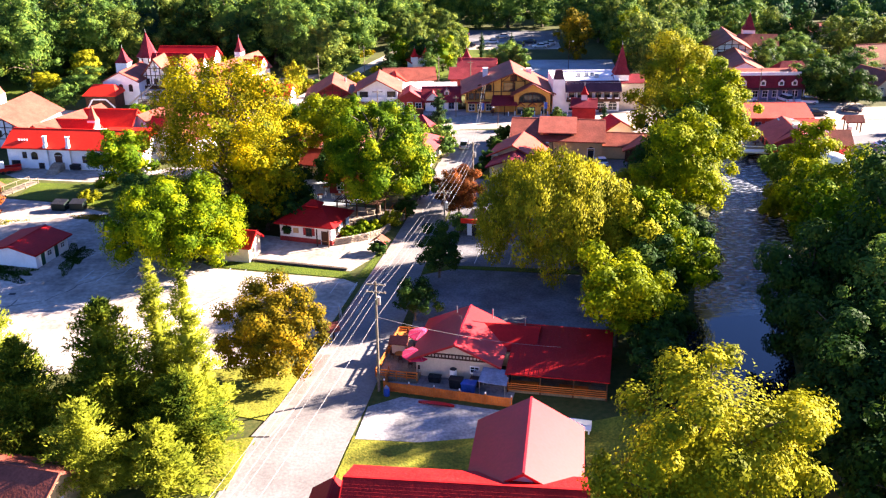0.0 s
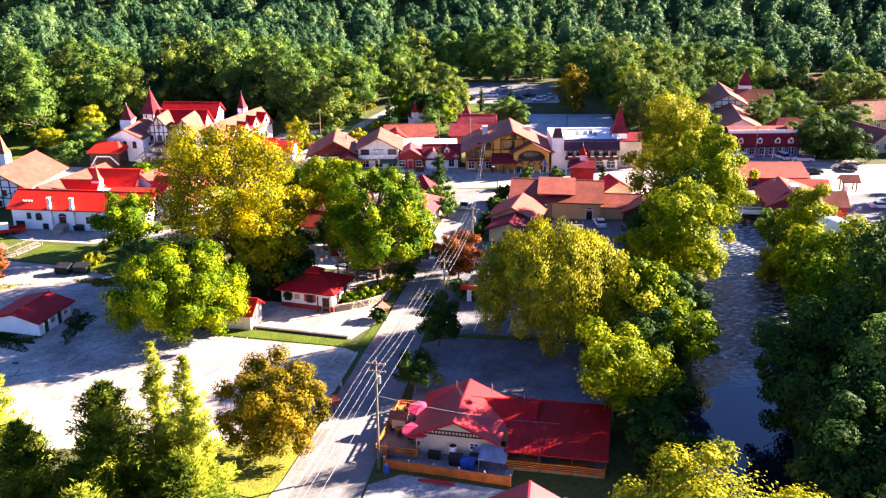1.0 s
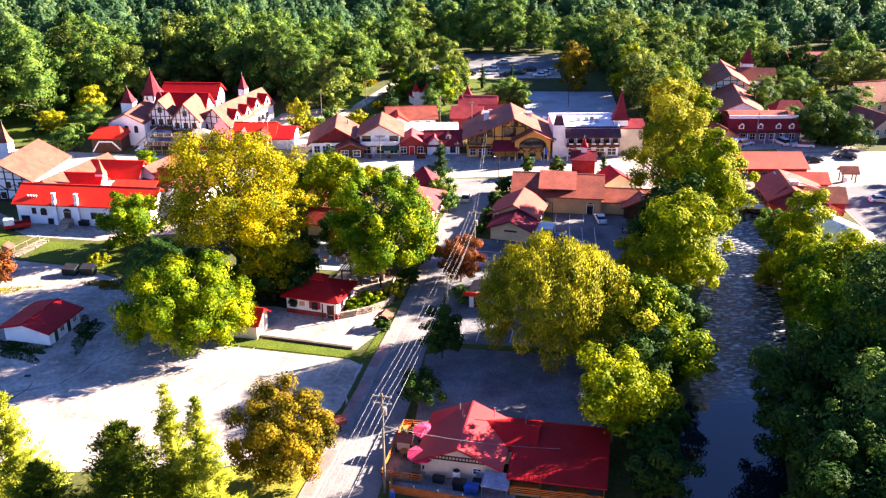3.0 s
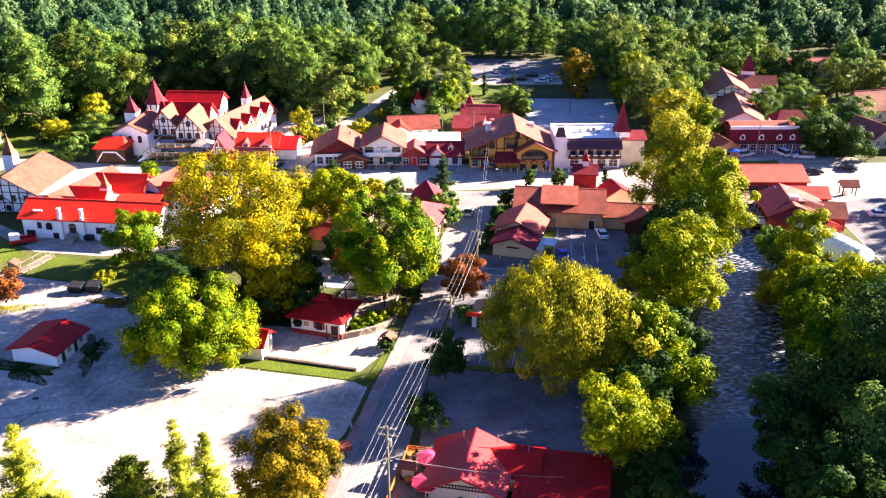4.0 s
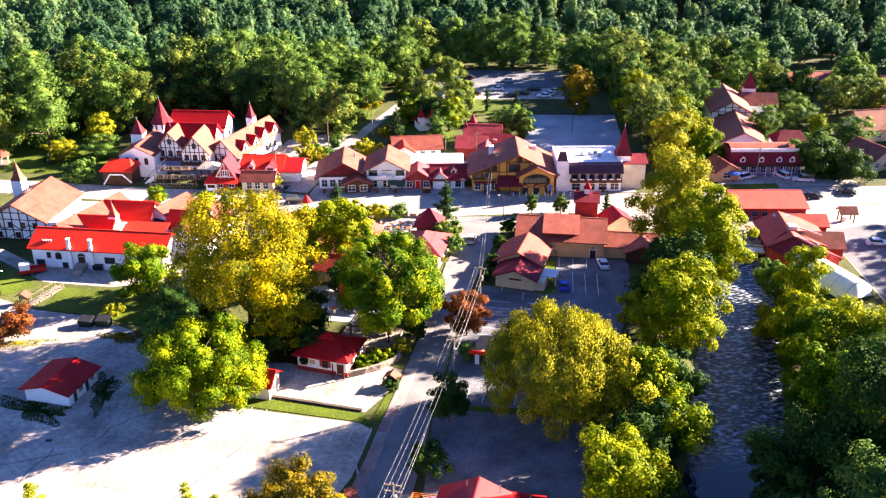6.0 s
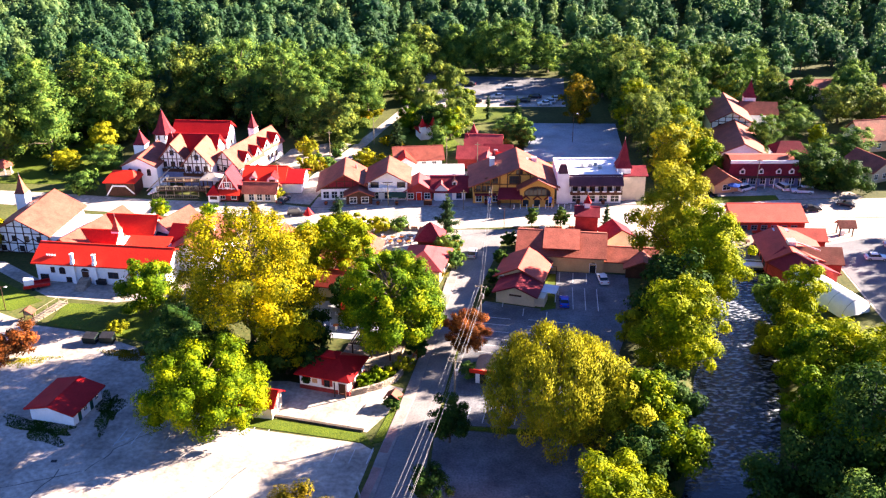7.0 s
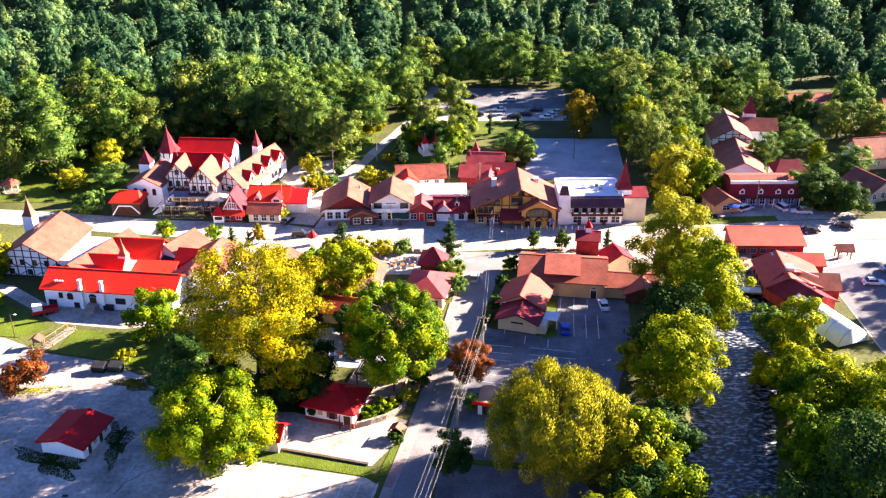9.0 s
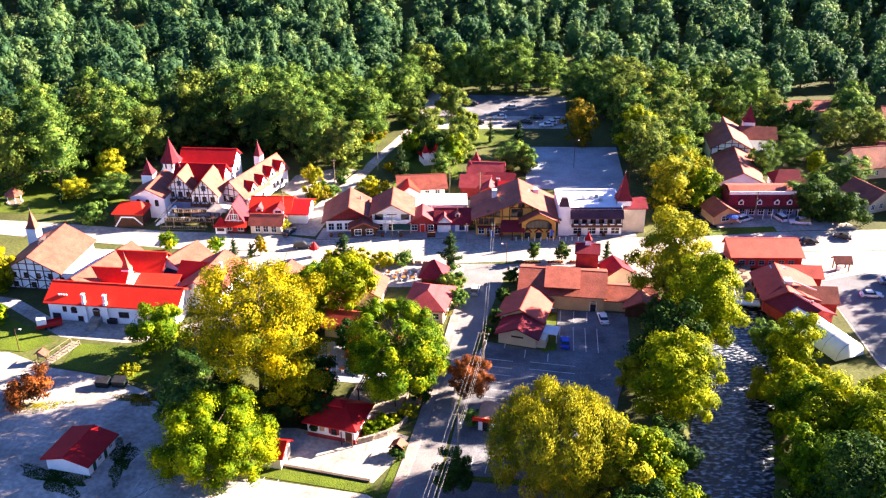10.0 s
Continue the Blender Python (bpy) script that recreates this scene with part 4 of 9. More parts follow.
# east bank
for i, (x, y, h, r, mt, lb) in enumerate((
        (58.6, 143.0, 10.5, 5.4, LEAF_LIME, "yellow-green tree on the east bank"), (63.5, 149, 6.5, 3.8, LEAF_OLIVE, "low olive tree on the east bank"),
        (61, 119, 20, 6.2, LEAF_LIME, "tall green tree over the river"), (62.5, 131.5, 16.5, 5.8, LEAF_LIME, "yellow-green tree behind the bank"),
        (61.6, 156, 15.5, 4.2, LEAF_LIME, "slender yellow-green tree on the bank"), (58.8, 131, 12, 4.4, LEAF_DARK_SHADED, "dark green tree on the bank"),
        (67.5, 121, 16, 6.0, LEAF_LIME, "yellow-green tree on the east bank"), (51.5, 104, 26, 6.8, LEAF_DARK_SHADED, "dark shaded tree over the water"),
        (53.5, 113, 19, 5.2, LEAF_FRESH, "dark shaded tree over the water"), (57, 106, 26, 7.0, LEAF_FRESH, "dark green tree on the east bank"),
        (48, 92, 19, 6.2, LEAF_GREEN, "dark shaded tree over the water"), (55, 94, 20, 7.0, LEAF_GREEN, "green tree on the east bank"),
        # the low dark trees here are added where dark reflections lie on the water
        (43.6, 104.5, 16, 6.0, LEAF_DARK_SHADED, "dark low tree hanging over the water"), (41.6, 96, 11.5, 5.2, LEAF_DARK_SHADED, "dark low tree hanging over the water"), (40.5, 86.5, 14, 5.2, LEAF_DARK_SHADED, "dark tall tree on the water edge"), (37, 75, 12, 5.0, LEAF_DARK_SHADED, "dark low tree hanging over the water"), (24.5, 81, 8.5, 3.8, LEAF_DARK_SHADED, "dark tree between lawn and river"), (42.5, 78, 15, 5.8, LEAF_DARK_SHADED, "dark shaded tree over the water"), (50, 80, 18, 6.5, LEAF_DARK_SHADED, "dark green tree on the east bank"),
        (38.5, 64, 16, 6, LEAF_DARK_SHADED, "dark shaded tree over the water"), (46, 66, 18, 6.5, LEAF_DARK_SHADED, "dark green tree on the east bank"), (63, 84, 20, 7, LEAF_GREEN, "tall green tree behind the east bank"), (60, 70, 20, 7, LEAF_GREEN, "tall green tree behind the east bank"),
        (72, 137, 14, 5.5, LEAF_LIME, "yellow-green tree at the car park edge"),
        (60.5, 164, 9, 4.2, LEAF_GREEN, "green shrubby tree at the river bend"), (71, 113, 17, 6.5, LEAF_LIME, "dark green tree behind the bank"),
        (48, 172, 16, 5.5, LEAF_LIME, "yellow-green tree leaning over the river"), (49.5, 182, 13, 4.5, LEAF_OLIVE, "olive tree leaning over the river"),
        (57, 137.5, 12.5, 4.4, LEAF_FRESH, "green shrubby tree hugging the bank"), (55.5, 128.5, 15.5, 4.6, LEAF_LIME, "green shrubby tree hugging the bank"), (52.6, 121, 15, 4.6, LEAF_FRESH, "dark shrubby tree hugging the bank"), (59, 139, 11, 4.2, LEAF_LIME, "yellow-green tree on the east bank"), (62, 126, 14, 5, LEAF_FRESH, "bright green tree behind the bank"), (56.5, 151.5, 6.5, 3.6, LEAF_OLIVE, "olive shrubby tree over the river"),
        (24.3, 99, 6, 3.0, LEAF_DARK_SHADED, "dark shrubby tree on the bank"), (26.3, 103.5, 6.5, 3.0, LEAF_DARK_SHADED, "dark shrubby tree on the bank"),
        (32, 128, 10, 4.6, LEAF_DARK_SHADED, "dark green tree on the west bank"), (33, 151, 9, 4.2, LEAF_OLIVE, "olive tree at the car park edge"))):
    tree(x, y, h, r, mt, lb, 60 + i, int(1050 * r), 0.46, "tall" if h > 18 else "round", 0.04, group="river bank trees")

# tall grove beyond the east bank, whose shade lies over the river bank
for i, (x, y, h) in enumerate(((85, 113, 31), (88, 125, 32), (91, 137, 31), (84, 101, 30), (82, 89, 30))):
    tree(x, y, h, 8.0, LEAF_GREEN, "tall dark green tree in the grove behind the bank", 480 + i, 4600, 0.60, "tall", 0.02, proto="grove", group="grove trees", lobe_n=34)

# big trees along the wood's edge
for i, (x, y, h, r, mt) in enumerate((
        (-109, 251, 27, 9.0, LEAF_GREEN), (-119, 246, 26, 7.4, LEAF_WOOD), (-97, 267, 27, 8.6, LEAF_GREEN), (-80, 290, 25, 9.0, LEAF_WOOD), (-63, 283, 26.5, 10.0, LEAF_GREEN),
        (-49, 278, 24, 8.4, LEAF_GREEN), (-41, 271, 19, 7.6, LEAF_GREEN), (-33, 264.5, 14.5, 6.2, LEAF_WOOD), (-27, 295, 15.5, 6.6, LEAF_GREEN), (-16, 317, 19.5, 8.4, LEAF_GREEN),
        (22, 338, 21, 9.0, LEAF_GREEN), (11, 339, 19, 6.2, LEAF_GREEN), (34, 339, 15, 7.0, LEAF_GREEN), (-128, 256, 24, 8.0, LEAF_GREEN), (-136, 268, 24, 8.4, LEAF_GREEN),
        (-118, 266, 25, 8.4, LEAF_GREEN), (-107, 275, 24, 8.0, LEAF_WOOD), (-92, 283, 21, 7.4, LEAF_GREEN), (-72, 279, 19, 7.0, LEAF_DARK_SHADED), (-56, 273, 15, 6.0, LEAF_DARK_SHADED), (-70, 295, 24, 8.4, LEAF_GREEN),
        (-55, 292, 23, 8.0, LEAF_GREEN), (-44, 286, 20, 7.4, LEAF_GREEN), (-37, 282, 16, 6.4, LEAF_DARK_SHADED), (-34, 304, 19, 7.4, LEAF_GREEN), (-25, 312, 18, 7.0, LEAF_GREEN), (-40, 296, 20, 7.4, LEAF_GREEN),
        (-10, 333, 18.5, 7.8, LEAF_WOOD), (1, 339, 18, 7.6, LEAF_GREEN), (44, 322, 16, 7.4, LEAF_GREEN), (98, 314, 16.5, 7.6, LEAF_GREEN), (-112, 292, 23, 8.4, LEAF_GREEN), (-126, 284, 23, 8.4, LEAF_GREEN),
        (-96, 255, 9, 4.6, LEAF_OLIVE), (-14, 303, 12, 5.0, LEAF_WOOD))):
    tree(x, y, h, r, mt, "tall broad tree at the edge of the forest", 500 + i, 4600, 0.60, "tall", -0.12, proto="edge%d" % (i % 5), group="forest edge trees", lobe_n=34)

# street and garden trees of the town
for i, (x, y, h, r, mt, lb) in enumerate((
        (-80, 281, 12, 5.5, LEAF_WOOD, "bright yellow-green tree at the wood's edge"), (-88, 271, 18, 7, LEAF_WOOD, "yellow-green tree at the wood's edge"),
        (-102, 285, 21, 9.5, LEAF_GREEN, "large green tree at the wood's edge"), (-112, 265, 21, 9, LEAF_GREEN, "large green tree at the wood's edge"),
        (-131, 283, 19, 7.5, LEAF_GREEN, "green tree at the wood's edge"), (-94, 266, 11, 5, LEAF_WOOD, "yellow-green tree behind the mill"),
        (-26, 291, 18, 7, LEAF_GREEN, "round green tree by the far street"), (-8, 279, 14, 4.6, LEAF_WOOD, "yellow-green tree by the far street"),
        (1, 272, 12, 5.4, LEAF_WOOD, "bright yellow-green tree behind the shops"), (16, 261, 9, 4.6, LEAF_GREEN, "green tree behind the ochre house"),
        (20, 260, 8, 3.2, LEAF_GREEN, "small green tree by the square car park"), (-6, 270, 9, 4.2, LEAF_DARK_SHADED, "dark green tree by the small chapel"),
        (-32, 264, 15, 6.5, LEAF_WOOD, "yellow-green tree beside the far street"), (-42, 275, 18, 8, LEAF_GREEN, "green tree beside the far street"),
        (-53, 293, 22, 9.5, LEAF_GREEN, "tall green tree behind the gabled shops"), (-1, 308, 12, 5, LEAF_WOOD, "yellow-green tree by the far car park"),
        (38, 282, 15, 5, LEAF_ORANGE, "tree turning brown at the square car park"), (46, 322, 15, 7, LEAF_GREEN, "green tree at the far wood's edge"),
        (61, 315, 17, 9, LEAF_WOOD, "yellow-green trees beside the river upstream"), (57, 274, 16, 6.6, LEAF_WOOD, "yellow-green riverside tree upstream"),
        (70, 305, 17, 9, LEAF_WOOD, "yellow-green riverside tree upstream"), (71, 280, 16, 6, LEAF_GREEN, "green riverside tree upstream"),
        (63, 243, 15, 6, LEAF_OLIVE, "olive riverside tree by the inn"), (54, 292, 17, 5.5, LEAF_WOOD, "yellow-green riverside tree upstream"),
        (53, 250, 18, 6.0, LEAF_WOOD, "yellow-green tree by the square car park"), (54, 232, 17, 5.5, LEAF_OLIVE, "olive riverside tree by the main street"),
        (85.2, 255, 11.6, 4.0, LEAF_GREEN, "green tree beside the hotel"), (98.5, 268.5, 9.6, 6.8, LEAF_GREEN, "yellow-green tree among the houses"),
        (91, 233, 10.4, 6.6, LEAF_GREEN, "green tree beside the inn"), (115, 280, 12.5, 6.8, LEAF_WOOD, "mid-green tree among the houses"),
        (124, 293, 14, 6, LEAF_GREEN, "green tree among the houses"), (106.5, 248, 10, 5.8, LEAF_GREEN, "dark green tree among the houses"),
        (91, 228.5, 10, 5.2, LEAF_DARK_SHADED, "dark green tree beside the main street"), (97, 226, 8, 5.0, LEAF_DARK_SHADED, "dark green tree beside the main street"),
        (100, 292, 10, 3.6, LEAF_DARK_SHADED, "dark green tree beside the hotel"), (88, 303, 8, 4, LEAF_OLIVE, "olive tree behind the hotel"),
        (106, 288, 12, 4, LEAF_DARK_SHADED, "dark green tree among the houses"), (123, 274, 14, 5, LEAF_WOOD, "yellow-green tree among the houses"),
        (135, 262, 13, 6, LEAF_GREEN, "green tree among the houses"), (132, 240, 11, 5, LEAF_GREEN, "green tree among the houses"),
        (-100, 192, 10, 3.4, LEAF_YELLOW, "yellow tree beside the white hall"), (-95, 177, 5, 1.8, LEAF_FRESH, "small yellow-green tree on the lawn"),
        (-102, 242, 6, 4.2, LEAF_OLIVE, "olive-brown shrubby tree near the mill"), (-92, 243, 7, 5.6, LEAF_GREEN, "green shrubby tree near the mill"),
        (-30.5, 180, 12.5, 5.0, LEAF_FRESH, "yellow-green tree behind the sycamore"), (-32, 172, 12, 5.5, LEAF_YELLOW, "yellow tree behind the sycamore"),
        (-37, 167.5, 10, 4.0, LEAF_YELLOW, "yellow tree behind the sycamore"), (-50, 157.5, 4.6, 3.6, LEAF_DARK_SHADED, "dark green tree on the lawn edge"))):
    tree(x, y, h, r, mt, lb, 100 + i, int(2200 + 320 * r), 0.5, "round", -0.12, proto="town%d" % (i % 5), group="town trees")

# trees among the houses east of the river
for i, (x, y, h, r, mt) in enumerate((
        (90, 302, 13, 5.4, LEAF_GREEN), (101, 300, 12, 5.2, LEAF_WOOD), (128, 304, 13, 5.6, LEAF_GREEN), (138, 286, 12, 5.4, LEAF_WOOD), (150, 310, 13, 6.0, LEAF_GREEN), (129, 278, 11, 4.8, LEAF_GREEN),
        (101, 258, 6.7, 3.2, LEAF_LIME), (98.3, 286, 8.4, 2.8, LEAF_DARK_SHADED))):
    tree(x, y, h, r, mt, "leafy green garden tree among the houses", 800 + i, 2600, 0.5, "round", -0.12, proto="garden%d" % (i % 3), group="garden trees")

# belt of trees along the river upstream
for i, (x, y, h, r, mt) in enumerate((
        (56, 240, 16, 6.0, LEAF_WOOD), (64, 236, 14, 5.0, LEAF_FRESH), (60, 250, 17, 6.0, LEAF_LIME), (55, 262, 17, 6.2, LEAF_WOOD), (64, 261, 16, 5.6, LEAF_GREEN),
        (53, 271, 17, 5.8, LEAF_LIME), (62, 273, 18, 6.4, LEAF_WOOD), (54, 283, 18, 6.2, LEAF_GREEN), (63, 286, 19, 7.0, LEAF_WOOD), (56, 300, 19, 6.8, LEAF_WOOD),
        (66, 298, 18, 6.4, LEAF_GREEN), (49, 308, 17, 6.4, LEAF_GREEN), (59, 310, 18, 7.0, LEAF_WOOD), (70, 316, 18, 7.0, LEAF_GREEN), (54, 320, 18, 7.0, LEAF_WOOD), (80, 312, 17, 6.4, LEAF_GREEN), (88, 320, 16, 6.4, LEAF_WOOD))):
    tree(x, y, h, r, mt, "leafy green tree in the riverside belt upstream", 700 + i, 3400, 0.5, "tall" if i % 3 else "round", -0.10, proto="belt%d" % (i % 3), group="riverside belt trees")

for i, (x, y, h, r, mt, lb) in enumerate((
        (-68, 210, 5, 2.4, LEAF_FRESH, "round yellow-green street tree"), (-57, 210, 3.6, 2.1, LEAF_FRESH, "small yellow-green street tree"),
        (-46, 208, 5, 1.4, LEAF_ORANGE, "small orange street tree"), (-22, 201, 4, 3.6, LEAF_OLIVE, "olive shrubs on the plaza"),
        (-17, 202, 3, 2.6, LEAF_OLIVE, "olive shrubs on the plaza"), (-28.5, 203, 3.2, 2.6, LEAF_OLIVE, "olive shrubs on the plaza"), (-12, 203, 2.6, 2.0, LEAF_GREEN, "green shrubs on the plaza"),
        (-1, 189, 5.4, 3, LEAF_GREEN, "green street tree at the corner"), (0.3, 183, 4.4, 2, LEAF_GREEN, "small green street tree at the corner"),
        (18, 205, 4.6, 1.4, LEAF_DARK_SHADED, "clipped dark green tree by the main street"), (24.5, 205, 4.6, 1.6, LEAF_DARK_SHADED, "clipped dark green tree by the main street"),
        (12, 194, 3.2, 1.7, LEAF_DARK_SHADED, "dark shrub at the bank corner"), (10, 184, 4, 1.8, LEAF_DARK_SHADED, "dark shrub beside the tan restaurant"),
        (8, 176, 3.6, 1.4, LEAF_DARK_SHADED, "dark shrub beside the tan restaurant"), (6.3, 171, 2.4, 1.2, LEAF_DARK_SHADED, "dark shrub at the tan restaurant"),
        (-91, 226, 5, 3.4, LEAF_GREEN, "bright green bush by the red hall"), (-12.5, 141.5, 1.6, 2.0, LEAF_MID, "yellow-green shrubs in the stone planter"),
        (-15, 139.6, 1.5, 1.6, LEAF_MID, "yellow-green shrubs in the stone planter"), (-8.6, 144.2, 2.6, 1.8, LEAF_OLIVE, "olive shrub beside the stone steps"),
        (-6.6, 149, 3.4, 1.8, LEAF_DARK_SHADED, "dark shrub along the street"), (-10.3, 133.4, 1.7, 1.5, LEAF_DARK_SHADED, "low shrub under the sign"),
        (-43, 222, 2.4, 2, LEAF_OLIVE, "olive shrub at the corner shop"), (-37.5, 243, 3.4, 2.8, LEAF_OLIVE, "olive shrub by the far street"),
        (-30, 236.5, 2.6, 2.2, LEAF_YELLOW, "yellow shrub by the far street"), (-24, 248, 3, 3, LEAF_OLIVE, "olive shrubs by the far street"), (-20, 243, 2.6, 2.5, LEAF_YELLOW, "yellow shrubs by the far street"),
        (10, 240, 3, 1.6, LEAF_DARK_SHADED, "round dark green roof-garden shrub"), (-39, 252, 5, 3, LEAF_OLIVE, "olive shrubs by the far street"),
        (-62, 157.5, 2, 1.8, LEAF_OLIVE, "low shrub at the lawn edge"), (-86, 188, 3.4, 2, LEAF_GREEN, "green bush at the hall corner"),
        (-3.5, 194, 2.6, 1.6, LEAF_RED, "red-leaved shrub at the street corner"), (0.5, 192, 2.2, 1.3, LEAF_ORANGE, "orange shrub at the corner"), (-3, 178.5, 2.4, 1.3, LEAF_ORANGE, "orange shrub along the street"))):
    tree(x, y, h, r, mt, lb, 200 + i, int(700), 0.42, "round", 0.03, proto="shrub%d" % (i % 3), group="shrubs", category="shrub")

# trees beyond the east car park, and by the little chapel
for i, (x, y, h, r, mt) in enumerate(((104, 139, 17, 6.5, LEAF_GREEN), (109, 151, 18, 7, LEAF_FRESH), (112, 164, 17, 6.5, LEAF_GREEN), (114, 177, 17, 7, LEAF_FRESH), (118, 189, 16, 6.5, LEAF_GREEN), (116, 144, 18, 7, LEAF_GREEN), (121, 199, 18, 7, LEAF_GREEN), (129, 207, 19, 7, LEAF_FRESH), (128, 190, 18, 7, LEAF_GREEN), (126, 176, 18, 7, LEAF_GREEN), (138, 200, 20, 7.5, LEAF_GREEN))):
    tree(x, y, h, r, mt, "tall leafy tree beyond the east car park", 850 + i, 2600, 0.5, "round", -0.12, proto="garden%d" % (i % 3), group="car park trees")
for i, (x, y, h, r, mt) in enumerate(((-0.5, 266, 10, 4.4, LEAF_FRESH), (-3.6, 259.5, 7, 3.2, LEAF_GREEN), (-12, 274, 9, 4.0, LEAF_FRESH), (3.5, 287, 9, 4.0, LEAF_LIME))):
    tree(x, y, h, r, mt, "round leafy tree beside the little chapel", 870 + i, 2400, 0.46, "round", -0.12, proto="garden%d" % (i % 3), group="chapel trees")
# low shrubs along both sides of the far street
rg = random.Random(77)
for i in range(34):
    u = rg.random()
    side = i % 2
    x = (-36.5 + 13 * u if side else -21.5 + 9.5 * u) + rg.uniform(-2.2, 2.2)
    y = 236 + 52 * u + rg.uniform(-2, 2) + (4 if side else 0)
    mt = (LEAF_OLIVE, LEAF_GREEN, LEAF_YELLOW, LEAF_ORANGE, LEAF_GREEN)[i % 5]
    h = rg.uniform(1.0, 2.4)
    tree(x, y, h, h * rg.uniform(0.6, 0.9), mt, "low garden shrub beside the far street", 900 + i, 260, 0.42, "round", 0.03, proto="low%d" % (i % 2), group="street shrubs", category="shrub")

for i, (x, y, h, r) in enumerate(((-1.4, 201.4, 9.5, 3.3), (-25.6, 202.4, 8.5, 3.3), (-15, 256, 10, 2.9), (5.7, 285.7, 7.2, 1.7), (10.9, 284.6, 7.6, 1.8), (19.7, 284.5, 7.4, 1.6), (34.8, 204.6, 5.5, 1.5), (-52, 207, 5.2, 1.5), (-48, 206.5, 4.2, 1.3), (-97, 262, 8, 2.4), (-104, 238, 5, 1.6))):
    tree(x, y, h, r, LEAF_SPRUCE, "dark conical spruce beside the houses", 300 + i, 3000, 0.34, "feather", 0.03, droop=0.85, proto="spruce", group="spruces")

# the wood behind the town: one mass of rounded crowns, each a bunch of lumps under loose sprays of leaves
rs = np.random.RandomState(11)
def wood_lobes(h, r, seed, spiky=False):
    """A forest crown: a domed core with clumps spiralling over it, or a tall pointed one."""
    rg = random.Random(seed)
    low = 0.30
    out = [(0, 0, 0.50 * h, (0.40 if spiky else 0.70) * r, (0.40 if spiky else 0.70) * r, 0.42 * h)]
    n = 13
    for i in range(n):
        u = (i + 0.5) / n
        a = i * 2.39996 + seed + rg.uniform(-0.3, 0.3)
        ring = r * (0.74 * math.sqrt(1 - (0.97 * u) ** 2) if not spiky else 0.66 * (1 - u) + 0.04)
        s = r * rg.uniform(0.26, 0.40) * (1.0 if not spiky else 1.05 - 0.6 * u)
        out.append((ring * math.cos(a), ring * math.sin(a), h * (low + (0.93 - low) * u) - 0.3 * s, s, s, s * rg.uniform(0.7, 1.0)))
    return out


protos = []
for k in range(14):
    spiky = k > 10
    lb = wood_lobes(10, (2.9 + 0.35 * (k % 3)) if not spiky else 2.3, 400 + k, spiky)
    lv, lf, ln = lump_arrays([(l[0], l[1], l[2], 0.80 * l[3], 0.80 * l[4], 0.80 * l[5]) for l in lb], 400 + k)
    protos.append((lv, lf, ln, leaf_arrays([(l[0], l[1], l[2], 1.04 * l[3], 1.04 * l[4], 1.04 * l[5]) for l in lb], 680, 0.40, 400 + k, 0.0, 0.7, 0.15)))


def wooded(x, y):
    if x > 0.50 * y + 26 or x < -0.48 * y - 14:
        return False
    if y > 346:
        return True
    if x < -120:
        return y > 262
    if x < -45:
        return y > 278
    if x < -30:
        return y > 300
    if x < -16:
        return y > 316
    if x < 42:
        return y > 344
    if x < 75:
        return y > 320
    return y > 322


leaf_v, leaf_n, lump_v, lump_f, lump_ns, lump_n, trunks = [], [], [], [], [], 0, Geo()
for y in np.arange(262, 520, 9.6):
    for x in np.arange(-330, 331, 9.8):
        xx, yy = x + rs.uniform(-5.6, 5.6), y + rs.uniform(-5.6, 5.6)
        if not wooded(xx, yy):
            continue
        tall = 22.0 if xx < -35 else (17.0 if yy < 365 else 20.0)
        lv, lf, ln, (qv, qn) = protos[11 + rs.randint(3)] if rs.rand() < 0.25 else protos[rs.randint(11)]
        a = rs.uniform(0, 6.28)
        s = 1.05 + 1.15 * rs.rand() ** 1.4
        h = tall * rs.uniform(0.62, 1.0) * (0.75 + 0.16 * s)
        c, sn = math.cos(a), math.sin(a)
        spin = np.array([[c, sn, 0], [-sn, c, 0], [0, 0, 1]])
        turn = spin * np.array([[s], [s], [h / 10]])
        at = np.array([xx, yy, ground_z(xx, yy)])
        lump_v.append(lv @ turn + at)
        lump_ns.append(ln @ spin)
        lump_f.append(lf + lump_n)
        lump_n += len(lv)
        kept = 3 * (680 if yy < 410 else 430)
        leaf_v.append(qv[:kept] @ turn + at)
        leaf_n.append(qn[:kept] @ spin)
        if yy < 345:
            z = ground_z(xx, yy)
            trunks.tube((xx, yy, z - 0.2), (xx, yy, z + 0.6 * h), 0.28, 0.12, 5, False)
wood = root("forest", Matrix(), "dense mixed green forest on the slope behind the town", "forest")
tagged(wood, kind="stuff")
shared("crowns", crown_mesh("crowns", (np.concatenate(leaf_v), np.concatenate(leaf_n)), (np.concatenate(lump_v), np.concatenate(lump_f), np.concatenate(lump_ns)), LEAF_FOREST), wood, Matrix())
trunks.part("trunks", BARK, wood)


# ---- buildings ----
DIM = {}
WIN_MESH = {}


